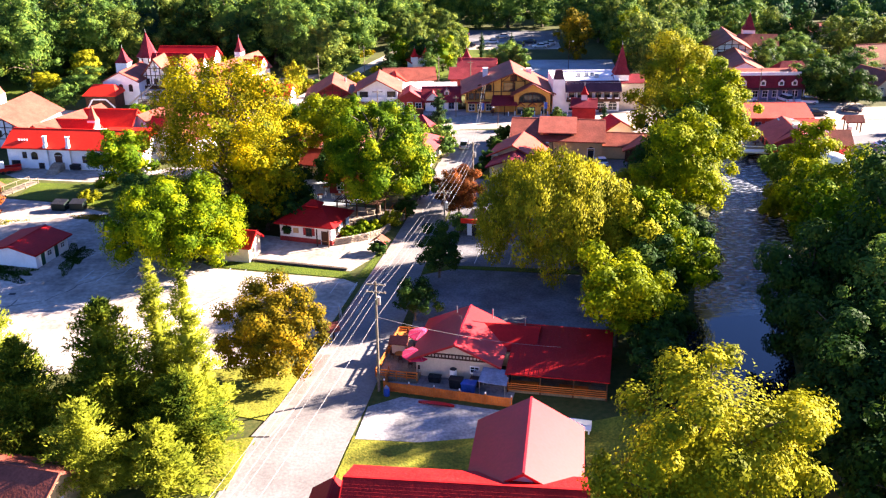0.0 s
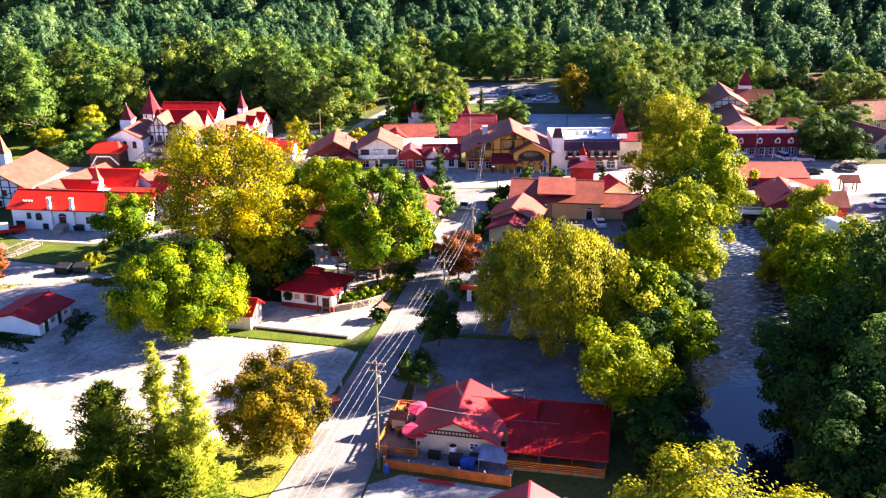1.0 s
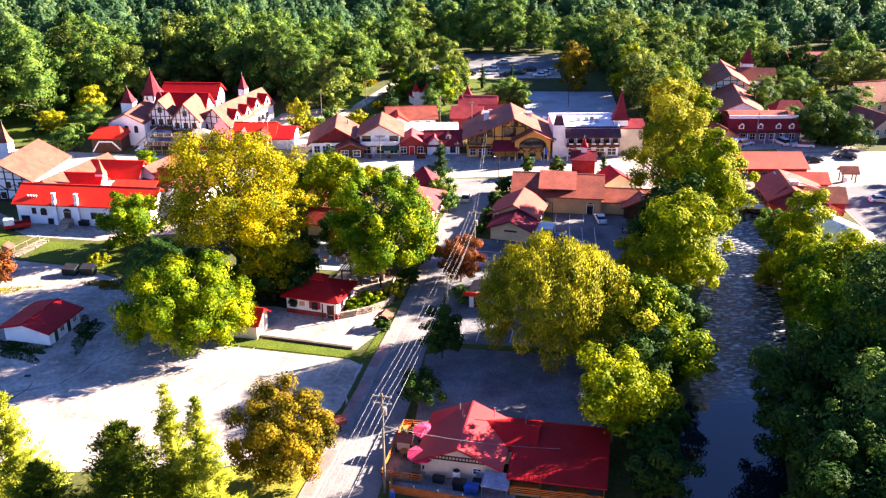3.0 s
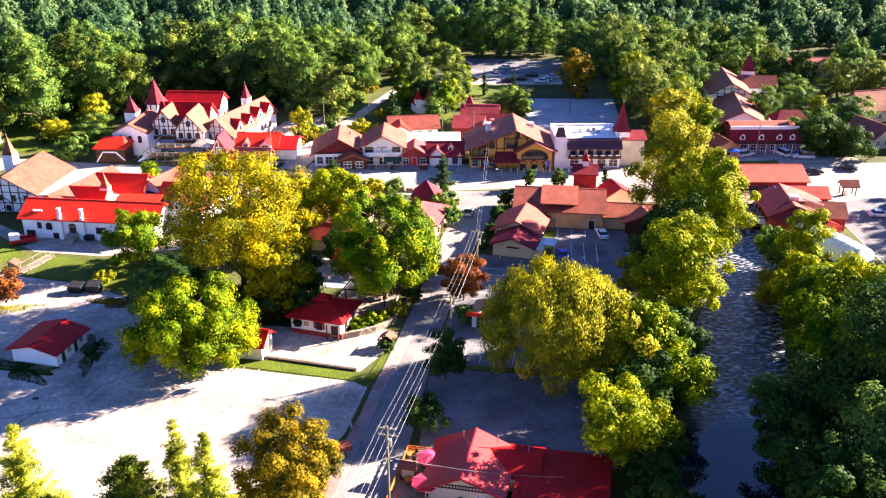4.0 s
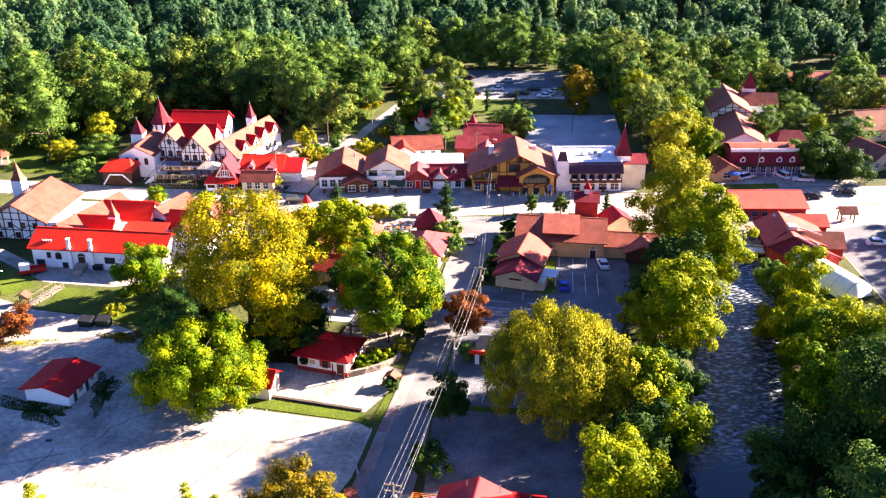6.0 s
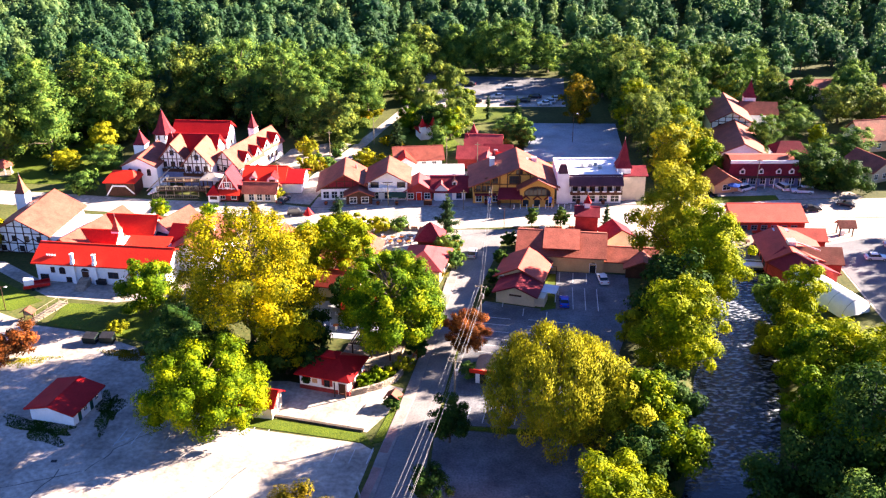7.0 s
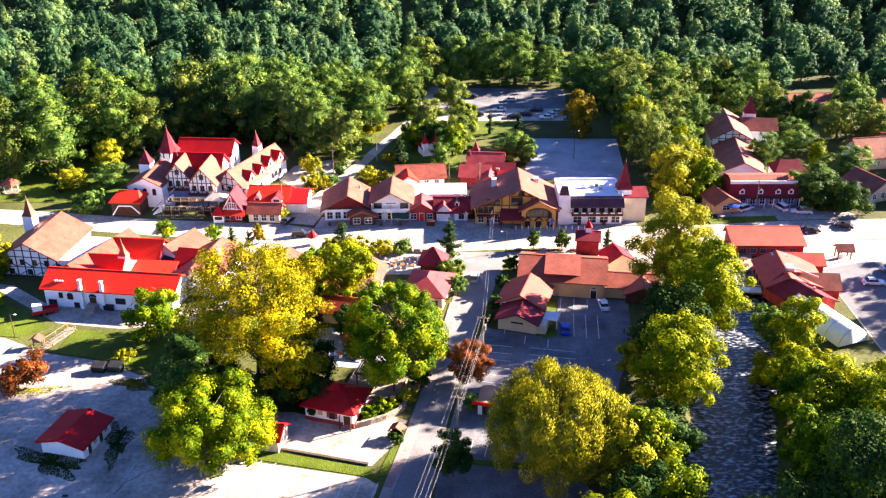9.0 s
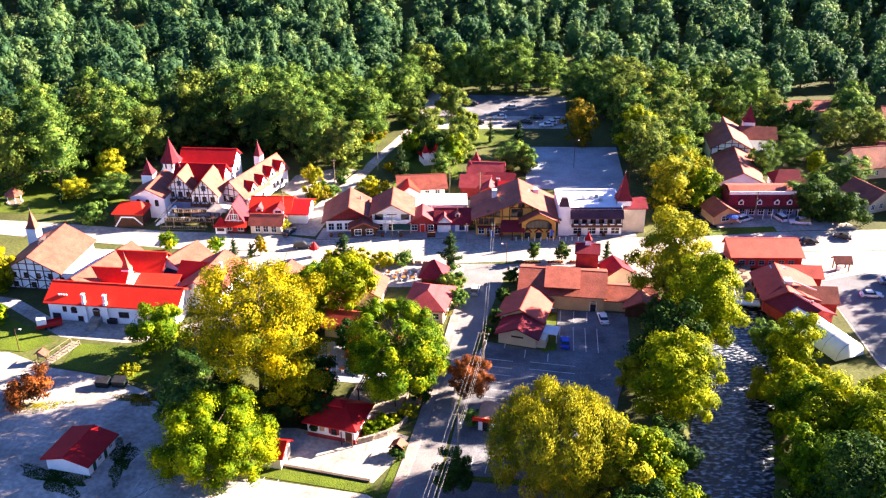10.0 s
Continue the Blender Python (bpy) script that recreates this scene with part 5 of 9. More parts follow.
def gable_roof(g, w, d, h, rise, over, axis, t=0.22, x=0.0, y=0.0, split=0.5):
    """Two roof plates meeting at a ridge; split: where the ridge lies across the span."""
    if axis == "y":
        xl, xr, xm = -w / 2 - over, w / 2 + over, -w / 2 + w * split
        k = rise / (w * split)
        k2 = rise / (w * (1 - split))
        y0, y1 = -d / 2 - over, d / 2 + over
        zl, zr, zt = h - over * k + t, h - over * k2 + t, h + rise + t
        g.slab([(x + xl, y + y0, zl), (x + xm, y + y0, zt), (x + xm, y + y1, zt), (x + xl, y + y1, zl)], t)
        g.slab([(x + xm, y + y0, zt), (x + xr, y + y0, zr), (x + xr, y + y1, zr), (x + xm, y + y1, zt)], t)
    else:
        yl, yr, ym = -d / 2 - over, d / 2 + over, -d / 2 + d * split
        k, k2 = rise / (d * split), rise / (d * (1 - split))
        x0, x1 = -w / 2 - over, w / 2 + over
        zl, zr, zt = h - over * k + t, h - over * k2 + t, h + rise + t
        g.slab([(x + x0, y + yl, zl), (x + x1, y + yl, zl), (x + x1, y + ym, zt), (x + x0, y + ym, zt)], t)
        g.slab([(x + x0, y + ym, zt), (x + x1, y + ym, zt), (x + x1, y + yr, zr), (x + x0, y + yr, zr)], t)
    return g


def gable_body(g, w, d, h, rise, axis, split=0.5, x=0.0, y=0.0):
    if axis == "y":
        prof = [(-w / 2, 0), (w / 2, 0), (w / 2, h), (-w / 2 + w * split, h + rise), (-w / 2, h)]
        vs = [(x + a, y - d / 2, b) for a, b in prof] + [(x + a, y + d / 2, b) for a, b in prof]
    else:
        prof = [(-d / 2, 0), (d / 2, 0), (d / 2, h), (-d / 2 + d * split, h + rise), (-d / 2, h)]
        vs = [(x + w / 2, y + a, b) for a, b in prof] + [(x - w / 2, y + a, b) for a, b in prof]
    return g.add(vs, [(0, 1, 2, 3, 4), (9, 8, 7, 6, 5)] + [(i, 5 + i, 5 + (i + 1) % 5, (i + 1) % 5) for i in range(5)])


def hip_roof(g, w, d, h, rise, over, ridge=0.0, axis="x", t=0.2, x=0.0, y=0.0):
    a, b = w / 2 + over, d / 2 + over
    rx, ry = (ridge / 2, 0.0) if axis == "x" else (0.0, ridge / 2)
    vs = [(x - a, y - b, h), (x + a, y - b, h), (x + a, y + b, h), (x - a, y + b, h), (x - a, y - b, h + t), (x + a, y - b, h + t), (x + a, y + b, h + t), (x - a, y + b, h + t),
          (x - rx, y - ry, h + rise), (x + rx, y + ry, h + rise)]
    if axis == "x":
        top = [(4, 5, 9, 8), (5, 6, 9), (6, 7, 8, 9), (7, 4, 8)]
    else:
        top = [(4, 5, 8), (5, 6, 9, 8), (6, 7, 9), (7, 4, 8, 9)]
    return g.add(vs, [(3, 2, 1, 0), (0, 1, 5, 4), (1, 2, 6, 5), (2, 3, 7, 6), (3, 0, 4, 7)] + top)


def face_pose(w, d, face, u, z):
    if face == "F":
        return pose(u, -d / 2, z)
    if face == "B":
        return pose(-u, d / 2, z, 0, 0, 180)
    if face == "L":
        return pose(-w / 2, -u, z, 0, 0, -90)
    return pose(w / 2, u, z, 0, 0, 90)


def win(house, face, u, z, w=0.9, h=1.2, frame_mat=None, arch=False, name="window", glass=None, bars=1):
    """A window or glazed door: frame standing proud, pane set back inside it, glazing bars."""
    W, D = DIM[house]
    frame_mat = frame_mat or WHITE
    key = (round(w, 2), round(h, 2), frame_mat.name, arch, bars)
    if key not in WIN_MESH:
        f = Geo()
        t = 0.09
        f.box(-w / 2 - t, -w / 2, -0.08, 0.02, -t, h + t).box(w / 2, w / 2 + t, -0.08, 0.02, -t, h + t)
        f.box(-w / 2, w / 2, -0.08, 0.02, h, h + t).box(-w / 2 - 0.06, w / 2 + 0.06, -0.14, 0.02, -t - 0.05, 0)
        for i in range(bars):
            xx = -w / 2 + w * (i + 1) / (bars + 1)
            f.box(xx - 0.03, xx + 0.03, -0.06, 0.02, 0, h)
        f.box(-w / 2, w / 2, -0.05, 0.02, h * 0.55 - 0.03, h * 0.55 + 0.03)
        if arch:
            n = 8
            pts = [(w / 2 * math.cos(math.pi * i / n), h + w / 2 * 0.7 * math.sin(math.pi * i / n)) for i in range(n + 1)]
            for a, b in zip(pts, pts[1:]):
                f.bar((a[0], -0.03, a[1]), (b[0], -0.03, b[1]), 0.12, 0.12)
        p = Geo().box(-w / 2, w / 2, -0.03, 0.02, 0, h)
        if arch:
            n = 8
            pts = [(w / 2 * math.cos(math.pi * i / n), h + w / 2 * 0.7 * math.sin(math.pi * i / n)) for i in range(n + 1)]
            p.add([(a, -0.03, b) for a, b in pts], [tuple(range(n + 1))])
        WIN_MESH[key] = (f.mesh("frame", frame_mat), p.mesh("pane", GLASS))
    fm, pm = WIN_MESH[key]
    ob = shared(name, fm, house, face_pose(W, D, face, u, z))
    pane = new("pane", pm)
    pane.parent = ob
    return ob


def door(house, face, u, w=1.0, h=2.1, material=None):
    W, D = DIM[house]
    g = Geo().box(-w / 2, w / 2, -0.06, 0.02, 0, h).box(-w / 2 + 0.12, w / 2 - 0.12, -0.09, -0.06, 0.15, h * 0.45).box(-w / 2 + 0.12, w / 2 - 0.12, -0.09, -0.06, h * 0.52, h - 0.15)
    ob = g.part("door", material or TIMBER, house, m=face_pose(W, D, face, u, 0.05))
    Geo().box(-w / 2 - 0.1, -w / 2, -0.1, 0.02, 0, h + 0.1).box(w / 2, w / 2 + 0.1, -0.1, 0.02, 0, h + 0.1).box(-w / 2, w / 2, -0.1, 0.02, h, h + 0.1).part("door_frame", WHITE, ob)
    return ob


def timbers(house, face, segs, material=None, t=0.2):
    W, D = DIM[house]
    g = Geo()
    for u0, z0, u1, z1 in segs:
        g.bar((u0, -0.05, z0), (u1, -0.05, z1), t, 0.14)
    return g.part("timber_frame", material or TIMBER, house, m=face_pose(W, D, face, 0, 0))


def gable_timbers(w, h, rise, low=0.0, n=5):
    """Posts, rails and braces of a half-timbered gable."""
    s = [(-w / 2, h, w / 2, h), (-w / 2, max(low, 0.1), w / 2, max(low, 0.1)), (-w / 2 + 0.1, h, 0, h + rise), (w / 2 - 0.1, h, 0, h + rise)]
    for i in range(n + 1):
        u = -w / 2 + w * i / n
        s.append((u, low, u, h))
        if 0 < i < n:
            s.append((u, h, u, h + rise * (1 - abs(u) / (w / 2)) - 0.05))
    for i in range(n):
        a, b = -w / 2 + w * i / n, -w / 2 + w * (i + 1) / n
        if i % 2 == 0:
            s.append((a, low, b, low + (h - low) * 0.55))
        else:
            s.append((b, low, a, low + (h - low) * 0.55))
    s.append((-w / 4, h + rise * 0.45, w / 4, h + rise * 0.45))
    return s


def house(name, x, y, rz, w, d, h, rise, axis, wall, roof, label, category="house", over=0.5, split=0.5, group="", chimney=None, trim=True, hip=None):
    ob = root(name, pose(x, y, 0, 0, 0, rz), label, category, group)
    DIM[ob] = (w, d)
    if hip is None:
        gable_body(Geo(), w, d, h, rise, axis, split).part("wall", wall, ob)
        gable_roof(Geo(), w, d, h, rise, over, axis, split=split).part("roof", roof, ob)
        if trim:
            t = Geo()
            if axis == "y":
                xm = -w / 2 + w * split
                t.bar((xm, -d / 2 - over - 0.05, h + rise + 0.2), (xm, d / 2 + over + 0.05, h + rise + 0.2), 0.2, 0.12)
                for s, k in ((-1, rise / (w * split)), (1, rise / (w * (1 - split)))):
                    e = s * (w / 2 + over)
                    t.bar((e, -d / 2 - over - 0.04, h - over * k + 0.08), (xm, -d / 2 - over - 0.04, h + rise + 0.08), 0.1, 0.26)
            else:
                ym = -d / 2 + d * split
                t.bar((-w / 2 - over - 0.05, ym, h + rise + 0.2), (w / 2 + over + 0.05, ym, h + rise + 0.2), 0.2, 0.12)
                for s, k in ((-1, rise / (d * split)), (1, rise / (d * (1 - split)))):
                    e = s * (d / 2 + over)
                    for xx in (-w / 2 - over - 0.04, w / 2 + over + 0.04):
                        t.bar((xx, e, h - over * k + 0.08), (xx, ym, h + rise + 0.08), 0.1, 0.26)
            t.part("roof_trim", roof if roof is not RED_RIB else RED_ROOF, ob)
    else:
        Geo().box(-w / 2, w / 2, -d / 2, d / 2, 0, h).part("wall", wall, ob)
        hip_roof(Geo(), w, d, h, rise, over, hip, axis).part("roof", roof, ob)
    if chimney:
        cx, cy, top = chimney
        g = Geo().box(cx - 0.4, cx + 0.4, cy - 0.4, cy + 0.4, h * 0.6, top).box(cx - 0.5, cx + 0.5, cy - 0.5, cy + 0.5, top, top + 0.15)
        g.part("chimney", WHITE, ob)
    return ob


def spire(ob, x, y, size, z0, z_wall, z_top, wall, roof, over=0.25, n=4):
    """A turret on a house: shaft, pointed roof, finial."""
    r = size / 2 * (math.sqrt(2) if n == 4 else 1.05)
    off = math.pi / n
    ring = lambda q, z: [(x + q * math.cos(2 * math.pi * i / n + off), y + q * math.sin(2 * math.pi * i / n + off), z) for i in range(n)]
    g = Geo()
    g.add(ring(r, z0) + ring(r, z_wall), [(i, (i + 1) % n, n + (i + 1) % n, n + i) for i in range(n)] + [tuple(range(n, 2 * n))])
    t = g.part("turret", wall, ob)
    c = Geo()
    q = r + over
    lower = ring(q, z_wall)
    flare = ring(q * 0.62, z_wall + (z_top - z_wall) * 0.24)
    c.add(lower + flare + [(x, y, z_top)], [(i, (i + 1) % n, n + (i + 1) % n, n + i) for i in range(n)] + [(n + i, n + (i + 1) % n, 2 * n) for i in range(n)] + [tuple(range(n - 1, -1, -1))])
    c.part("spire", roof, t)
    Geo().tube((x, y, z_top - 0.2), (x, y, z_top + 0.7), 0.06, 0.02, 6).part("finial", METAL, t)
    return t


def dormer(ob, x, y, z, w, d, h, rise, wall, roof, name="dormer"):
    """A small gabled dormer that looks to the front."""
    g = gable_body(Geo(), w, d, h, rise, "y")
    dm = g.part(name, wall, ob, m=pose(x, y, z))
    gable_roof(Geo(), w, d, h, rise, 0.2, "y", 0.12).part("dormer_roof", roof, dm)
    Geo().box(-w * 0.28, w * 0.28, -d / 2 - 0.05, -d / 2 + 0.02, h * 0.2, h * 0.95).part("pane", GLASS, dm)
    return dm


# white garage with a red roof
o = house("garage", -62.4, 133.0, -14, 7.7, 7.7, 2.35, 0.95, "y", WHITE, RED_ROOF, "low white block garage with a dark red metal roof", "garage", over=0.6)
for u in (-2.3, 0.9):
    door(o, "R", u, 0.9, 2.0, GREEN_DOOR)
win(o, "R", -0.7, 1.0, 0.9, 0.7)
win(o, "R", 2.5, 1.0, 0.8, 0.7)

# peach shed
o = house("shed", -31.1, 132.6, -12, 5.4, 4.4, 2.6, 1.5, "x", CREAM, RED_ROOF, "small cream shed with a red roof under a tree", "shed", over=0.45)
door(o, "R", 0.2, 0.9, 1.9, WHITE)

# cottage with a hipped red roof
o = house("cottage", -20.6, 141.2, -17, 8.6, 7.2, 2.9, 2.3, "x", WHITE, RED_ROOF, "small white cottage with red trim and a hipped red roof", "cottage", over=0.7, hip=2.2)
Geo().box(-4.36, 4.36, -3.66, 3.66, 0, 0.8).part("wainscot", RED_WALL, o, "dark red boarded base")
for u in (-3.2, 0.6):
    win(o, "F", u, 1.3, 0.9, 1.1, TIMBER)
Geo().box(-2.05, -1.15, -3.66, -3.6, 1.5, 2.3).box(-1.95, -1.25, -3.68, -3.66, 1.75, 1.85).part("sign_board", TAN, o, "small tan notice board")
for u in (-0.12, 1.32):
    Geo().box(u - 0.24, u + 0.24, -3.68, -3.6, 1.3, 2.5).part("shutter", RED_WALL, o)
door(o, "F", 3.2, 1.1, 2.2, TIMBER)
for u in (-1.5, 1.5):
    win(o, "R", u, 1.3, 0.9, 1.1, TIMBER)
for u in (2.3, 4.2):
    Geo().box(u - 0.08, u + 0.08, -4.6, -4.44, 0, 2.8).part("porch_post", TIMBER, o)
Geo().box(2.2, 4.3, -4.6, -4.5, 0.9, 1.0).part("porch_post", TIMBER, o)
g = Geo()
hip_roof(g, 2.2, 1.8, 5.0, 0.9, 0.2, 0.6, "x")
g.part("roof_lantern", RED_ROOF, o)

# restaurant with a timbered gable
o = house("restaurant", 1.9, 99.9, -12, 9.2, 9.0, 2.55, 2.05, "y", CREAM, GLOSS_RED, "cream restaurant with timbered gable and dark red metal roof", "restaurant", over=0.7)
timbers(o, "F", [(-4.4, 2.6, 4.4, 2.6), (-3.4, 3.1, 3.4, 3.1)] + [(u, 2.6, u, 3.1) for u in np.arange(-3.2, 3.3, 0.4)] + [(-4.6, 2.45, 0, 4.5), (4.6, 2.45, 0, 4.5)], t=0.11)
win(o, "F", 2.2, 1.1, 0.9, 0.7)
g = gable_roof(Geo(), 8.0, 6.0, 2.4, 1.3, 0.5, "x", x=4.2, y=2.6)
g.part("rear_roof", RED_ROOF, o)
gable_body(Geo(), 8.0, 6.0, 2.4, 1.3, "x", x=4.2, y=2.6).part("rear_wing", CREAM, o)
Geo().box(5.6, 7.4, -0.8, -0.45, 0, 2.4).part("side_panel", WHITE, o)
Geo().tube((3.0, 3.2, 4.2), (3.0, 3.2, 5.5), 0.07, 0.07, 8).part("vent_pipe", METAL, o)
Geo().tube((6.9, 3.0, 3.6), (6.9, 3.0, 4.7), 0.06, 0.06, 8).part("vent_pipe", METAL, o)
Geo().tube((-1.4, 3.6, 4.4), (-1.4, 3.6, 5.3), 0.05, 0.05, 8).part("vent_pipe", METAL, o)

# open annex under a red shed roof
o = root("dining_shelter", pose(13.0, 96.7, 0, 0, 0, -11), "open dining shelter with a broad dark red metal roof", "shelter")
DIM[o] = (11, 11)
Geo().slab([(-5.7, -5.6, 2.5), (5.7, -5.6, 2.5), (5.7, 5.8, 3.1), (-5.7, 5.8, 3.1)], 0.14).part("roof", RED_ROOF, o)
g = Geo()
for i in range(23):
    xx = -5.6 + i * 0.51
    g.add([(xx - 0.02, -5.6, 2.5), (xx + 0.02, -5.6, 2.5), (xx + 0.02, 5.8, 3.1), (xx - 0.02, 5.8, 3.1), (xx - 0.02, -5.6, 2.55), (xx + 0.02, -5.6, 2.55), (xx + 0.02, 5.8, 3.15), (xx - 0.02, 5.8, 3.15)],
          [(4, 5, 6, 7), (0, 1, 5, 4), (1, 2, 6, 5), (2, 3, 7, 6), (3, 0, 4, 7)])
g.part("roof_seam", RED_ROOF, o)
for xx in (-5.4, -1.8, 1.8, 5.4):
    for yy in (-5.3, 0, 5.4):
        Geo().box(xx - 0.08, xx + 0.08, yy - 0.08, yy + 0.08, 0, 2.45 + 0.05 * (yy + 5.6)).part("post", TIMBER, o)
Geo().box(-5.5, 5.5, -5.2, 5.5, 0, 0.3).part("deck", GREY_WOOD, o)
Geo().box(-5.4, 5.4, 5.2, 5.4, 0.3, 2.9).part("rear_wall", RED_WALL, o)
g = Geo()
for z in (0.45, 0.7, 0.95, 1.2):
    g.box(-5.4, 5.4, -5.46, -5.38, z, z + 0.12)
g.part("railing", ORANGE_WOOD, o, "orange-brown wooden railing")
g = Geo()
for z in (0.45, 0.8, 1.15):
    g.box(5.36, 5.46, -5.3, 5.3, z, z + 0.12)
g.part("side_railing", TIMBER, o)
for a, b in ((-5.2, -2.0), (0.2, 3.4)):
    Geo().box(a, b, -4.9, -4.3, 0.95, 1.05).box(a + 0.1, a + 0.2, -4.8, -4.4, 0.3, 0.95).box(b - 0.2, b - 0.1, -4.8, -4.4, 0.3, 0.95).part("counter", ORANGE_WOOD, o)

# barn: cross roofs
o = house("barn", 7.2, 73.4, -8, 9.4, 11.4, 4.3, 2.7, "y", WHITE, GLOSS_RED, "barn-like shop with a smooth red metal roof", "barn", over=0.45)
win(o, "R", 2.5, 1.2, 0.9, 1.3)
win(o, "R", -1.0, 1.2, 0.9, 1.3)
Geo().box(4.75, 4.95, -2.0, 2.4, 0, 3.6).part("side_panel", WHITE, o)
o = house("long_house", 1.4, 66.6, -6, 19.5, 8.0, 4.8, 1.7, "x", RED_WALL, RED_RIB, "long low building with a ribbed red roof", "house", over=0.5)
win(o, "F", -5, 1.0, 1.1, 1.2)
win(o, "F", 0, 1.0, 1.1, 1.2)
win(o, "F", 5, 1.0, 1.1, 1.2)
o = house("porch", -10.4, 69.3, -6, 3.4, 4.2, 2.5, 1.1, "y", RED_WALL, RED_ROOF, "small red porch with a dark red gabled roof", "porch", over=0.4)

# house under the evergreens
o = house("house", -40, 72.0, -15, 11, 8, 3.0, 2.2, "x", TAN, SHINGLE, "tan house half hidden under evergreens", "house", over=0.6)
for u in (-3.6, 0, 3.6):
    win(o, "F", u, 1.1, 1.0, 1.2)
win(o, "R", 0, 1.1, 1.0, 1.2)

# roadside hut
o = house("hut", 5.1, 142.3, -14, 2.5, 4.6, 2.4, 0.3, "y", WHITE, HUT_ROOF, "small white roadside hut with a red fascia", "hut", over=0.35, trim=False)
Geo().box(-2.2, 2.2, -2.75, -2.62, 2.15, 2.9).part("fascia", BRIGHT_RED, o)
door(o, "F", 0.1, 1.2, 1.9, BLACK)

# tan restaurant
o = house("restaurant", 12.6, 170.6, -17, 7.6, 6.0, 2.5, 1.5, "y", CREAM, DARK_SHINGLE, "cream restaurant front with a low maroon roof", "restaurant", over=0.7)
Geo().box(-1.2, 1.2, -3.06, -3.0, 1.75, 2.1).part("sign", TIMBER, o)
Geo().box(3.8, 5.6, -2.6, 0.6, 0, 1.9).part("side_room", CREAM, o)
Geo().box(3.8, 7.4, -0.2, 3.2, 1.9, 2.05).box(7.2, 7.35, -0.1, 0.05, 0, 1.9).box(7.2, 7.35, 3.0, 3.15, 0, 1.9).part("awning", FLAT_ROOF, o)
o = house("restaurant", 14.0, 177.8, -17, 8.6, 8.4, 2.9, 2.1, "y", CREAM, ORANGE_ROOF, "taller rear house of the restaurant, maroon gabled roof", "restaurant", over=0.8)
Geo().box(-4.3, -3.0, -4.5, -4.2, 2.7, 3.1).box(2.6, 4.3, -4.5, -4.2, 2.7, 3.1).part("gable_board", WHITE, o)

# bank
o = house("bank", 22.8, 188.2, -8, 17.6, 12.6, 3.5, 2.6, "x", TAN, SHINGLE, "tan rendered bank with a long brown-red roof", "bank", over=0.5)
g = Geo().box(-3.4, 3.3, -5.0, 0.4, 3.4, 5.0)
g.part("shed_dormer", TAN, o)
Geo().slab([(-3.8, -6.0, 4.95), (3.7, -6.0, 4.95), (3.7, 0.6, 6.6), (-3.8, 0.6, 6.6)], 0.2).part("dormer_roof", SHINGLE, o)
Geo().box(-2.8, 2.7, -5.06, -4.98, 4.0, 4.5).part("strip_window", GLASS, o)
door(o, "F", 6.6, 1.2, 2.0, BLACK)
win(o, "F", 6.6, 1.9, 1.2, 0.2, TAN, True)
win(o, "F", -6, 1.2, 1.0, 1.2)
win(o, "L", 0, 1.2, 1.2, 1.2)
o2 = house("bell_house", 29.0, 196.6, -8, 4.8, 5.0, 7.0, 1.2, "x", RED_WALL, DARK_SHINGLE, "square dark red tower block with a small bell turret", "tower", over=0.3)
spire(o2, 0, 0, 1.2, 7.6, 9.3, 11.2, WHITE, RED_ROOF, 0.3)
o = house("bank_wing", 36.4, 184.4, -8, 10.6, 7.4, 2.6, 1.5, "x", TAN, SHINGLE, "low tan rendered wing of the bank", "bank", over=0.5)
o = house("bank_porch", 38.5, 181.0, -8, 6.6, 5.2, 2.4, 1.5, "y", TIMBER, SHINGLE, "dark timber porch with a gabled roof", "porch", over=0.6)
o = house("small_house", 35.5, 195.5, 12, 6.0, 5.0, 2.6, 1.8, "y", WHITE, DARK_SHINGLE, "small white house with a dark gabled roof", "house", over=0.5)

# ochre alpine hall
o = house("alpine_hall", 14.6, 224.4, 0, 19.4, 12.2, 5.0, 4.4, "y", GOLD, SHINGLE, "large ochre alpine hall with broad timbered gable", "hall", over=1.2, split=0.56)
timbers(o, "F", [(-9.5, 3.1, 9.5, 3.1), (-9.5, 5.0, 9.5, 5.0), (-1.6, 7.4, 3.8, 7.4)] + [(u, 3.1, u, 5.0 + (4.4 * (1 - abs(u - 1.16) / (10.8 if u < 1.16 else 8.5)) - 0.1)) for u in (-9.5, -7.5, -5.5, -3.4, -1.6, 1.2, 3.8)] + [(-7.5, 5.0, -6.4, 6.2), (-5.5, 5.0, -4.4, 6.6), (-9.5, 3.2, -8.5, 4.9), (-1.6, 7.2, 0.2, 8.6), (3.8, 7.2, 2.2, 8.6)], t=0.24)
for u in (-6.4, -4.5):
    win(o, "F", u, 5.3, 1.2, 1.0, TIMBER, True)
for u in (-8.5, -7.2, -5.9):
    win(o, "F", u, 3.4, 1.0, 1.2, TIMBER)
win(o, "F", 1.2, 7.6, 1.4, 1.2, TIMBER)
win(o, "F", 0.2, 5.2, 2.6, 1.8, TIMBER, bars=3)
for u in (-8.4, -6.4, -4.4):
    win(o, "F", u, 0.6, 1.3, 1.5)
b = gable_body(Geo(), 8.2, 3.4, 4.9, 2.2, "y").part("bay", GOLD, o, m=pose(5.4, -6.7, 0))
gable_roof(Geo(), 8.2, 3.4, 4.9, 2.2, 0.8, "y").part("bay_roof", SHINGLE, b)
g = Geo()
n = 10
pts = [(3.1 * math.cos(math.pi * i / n), 3.5 + 1.7 * math.sin(math.pi * i / n)) for i in range(n + 1)]
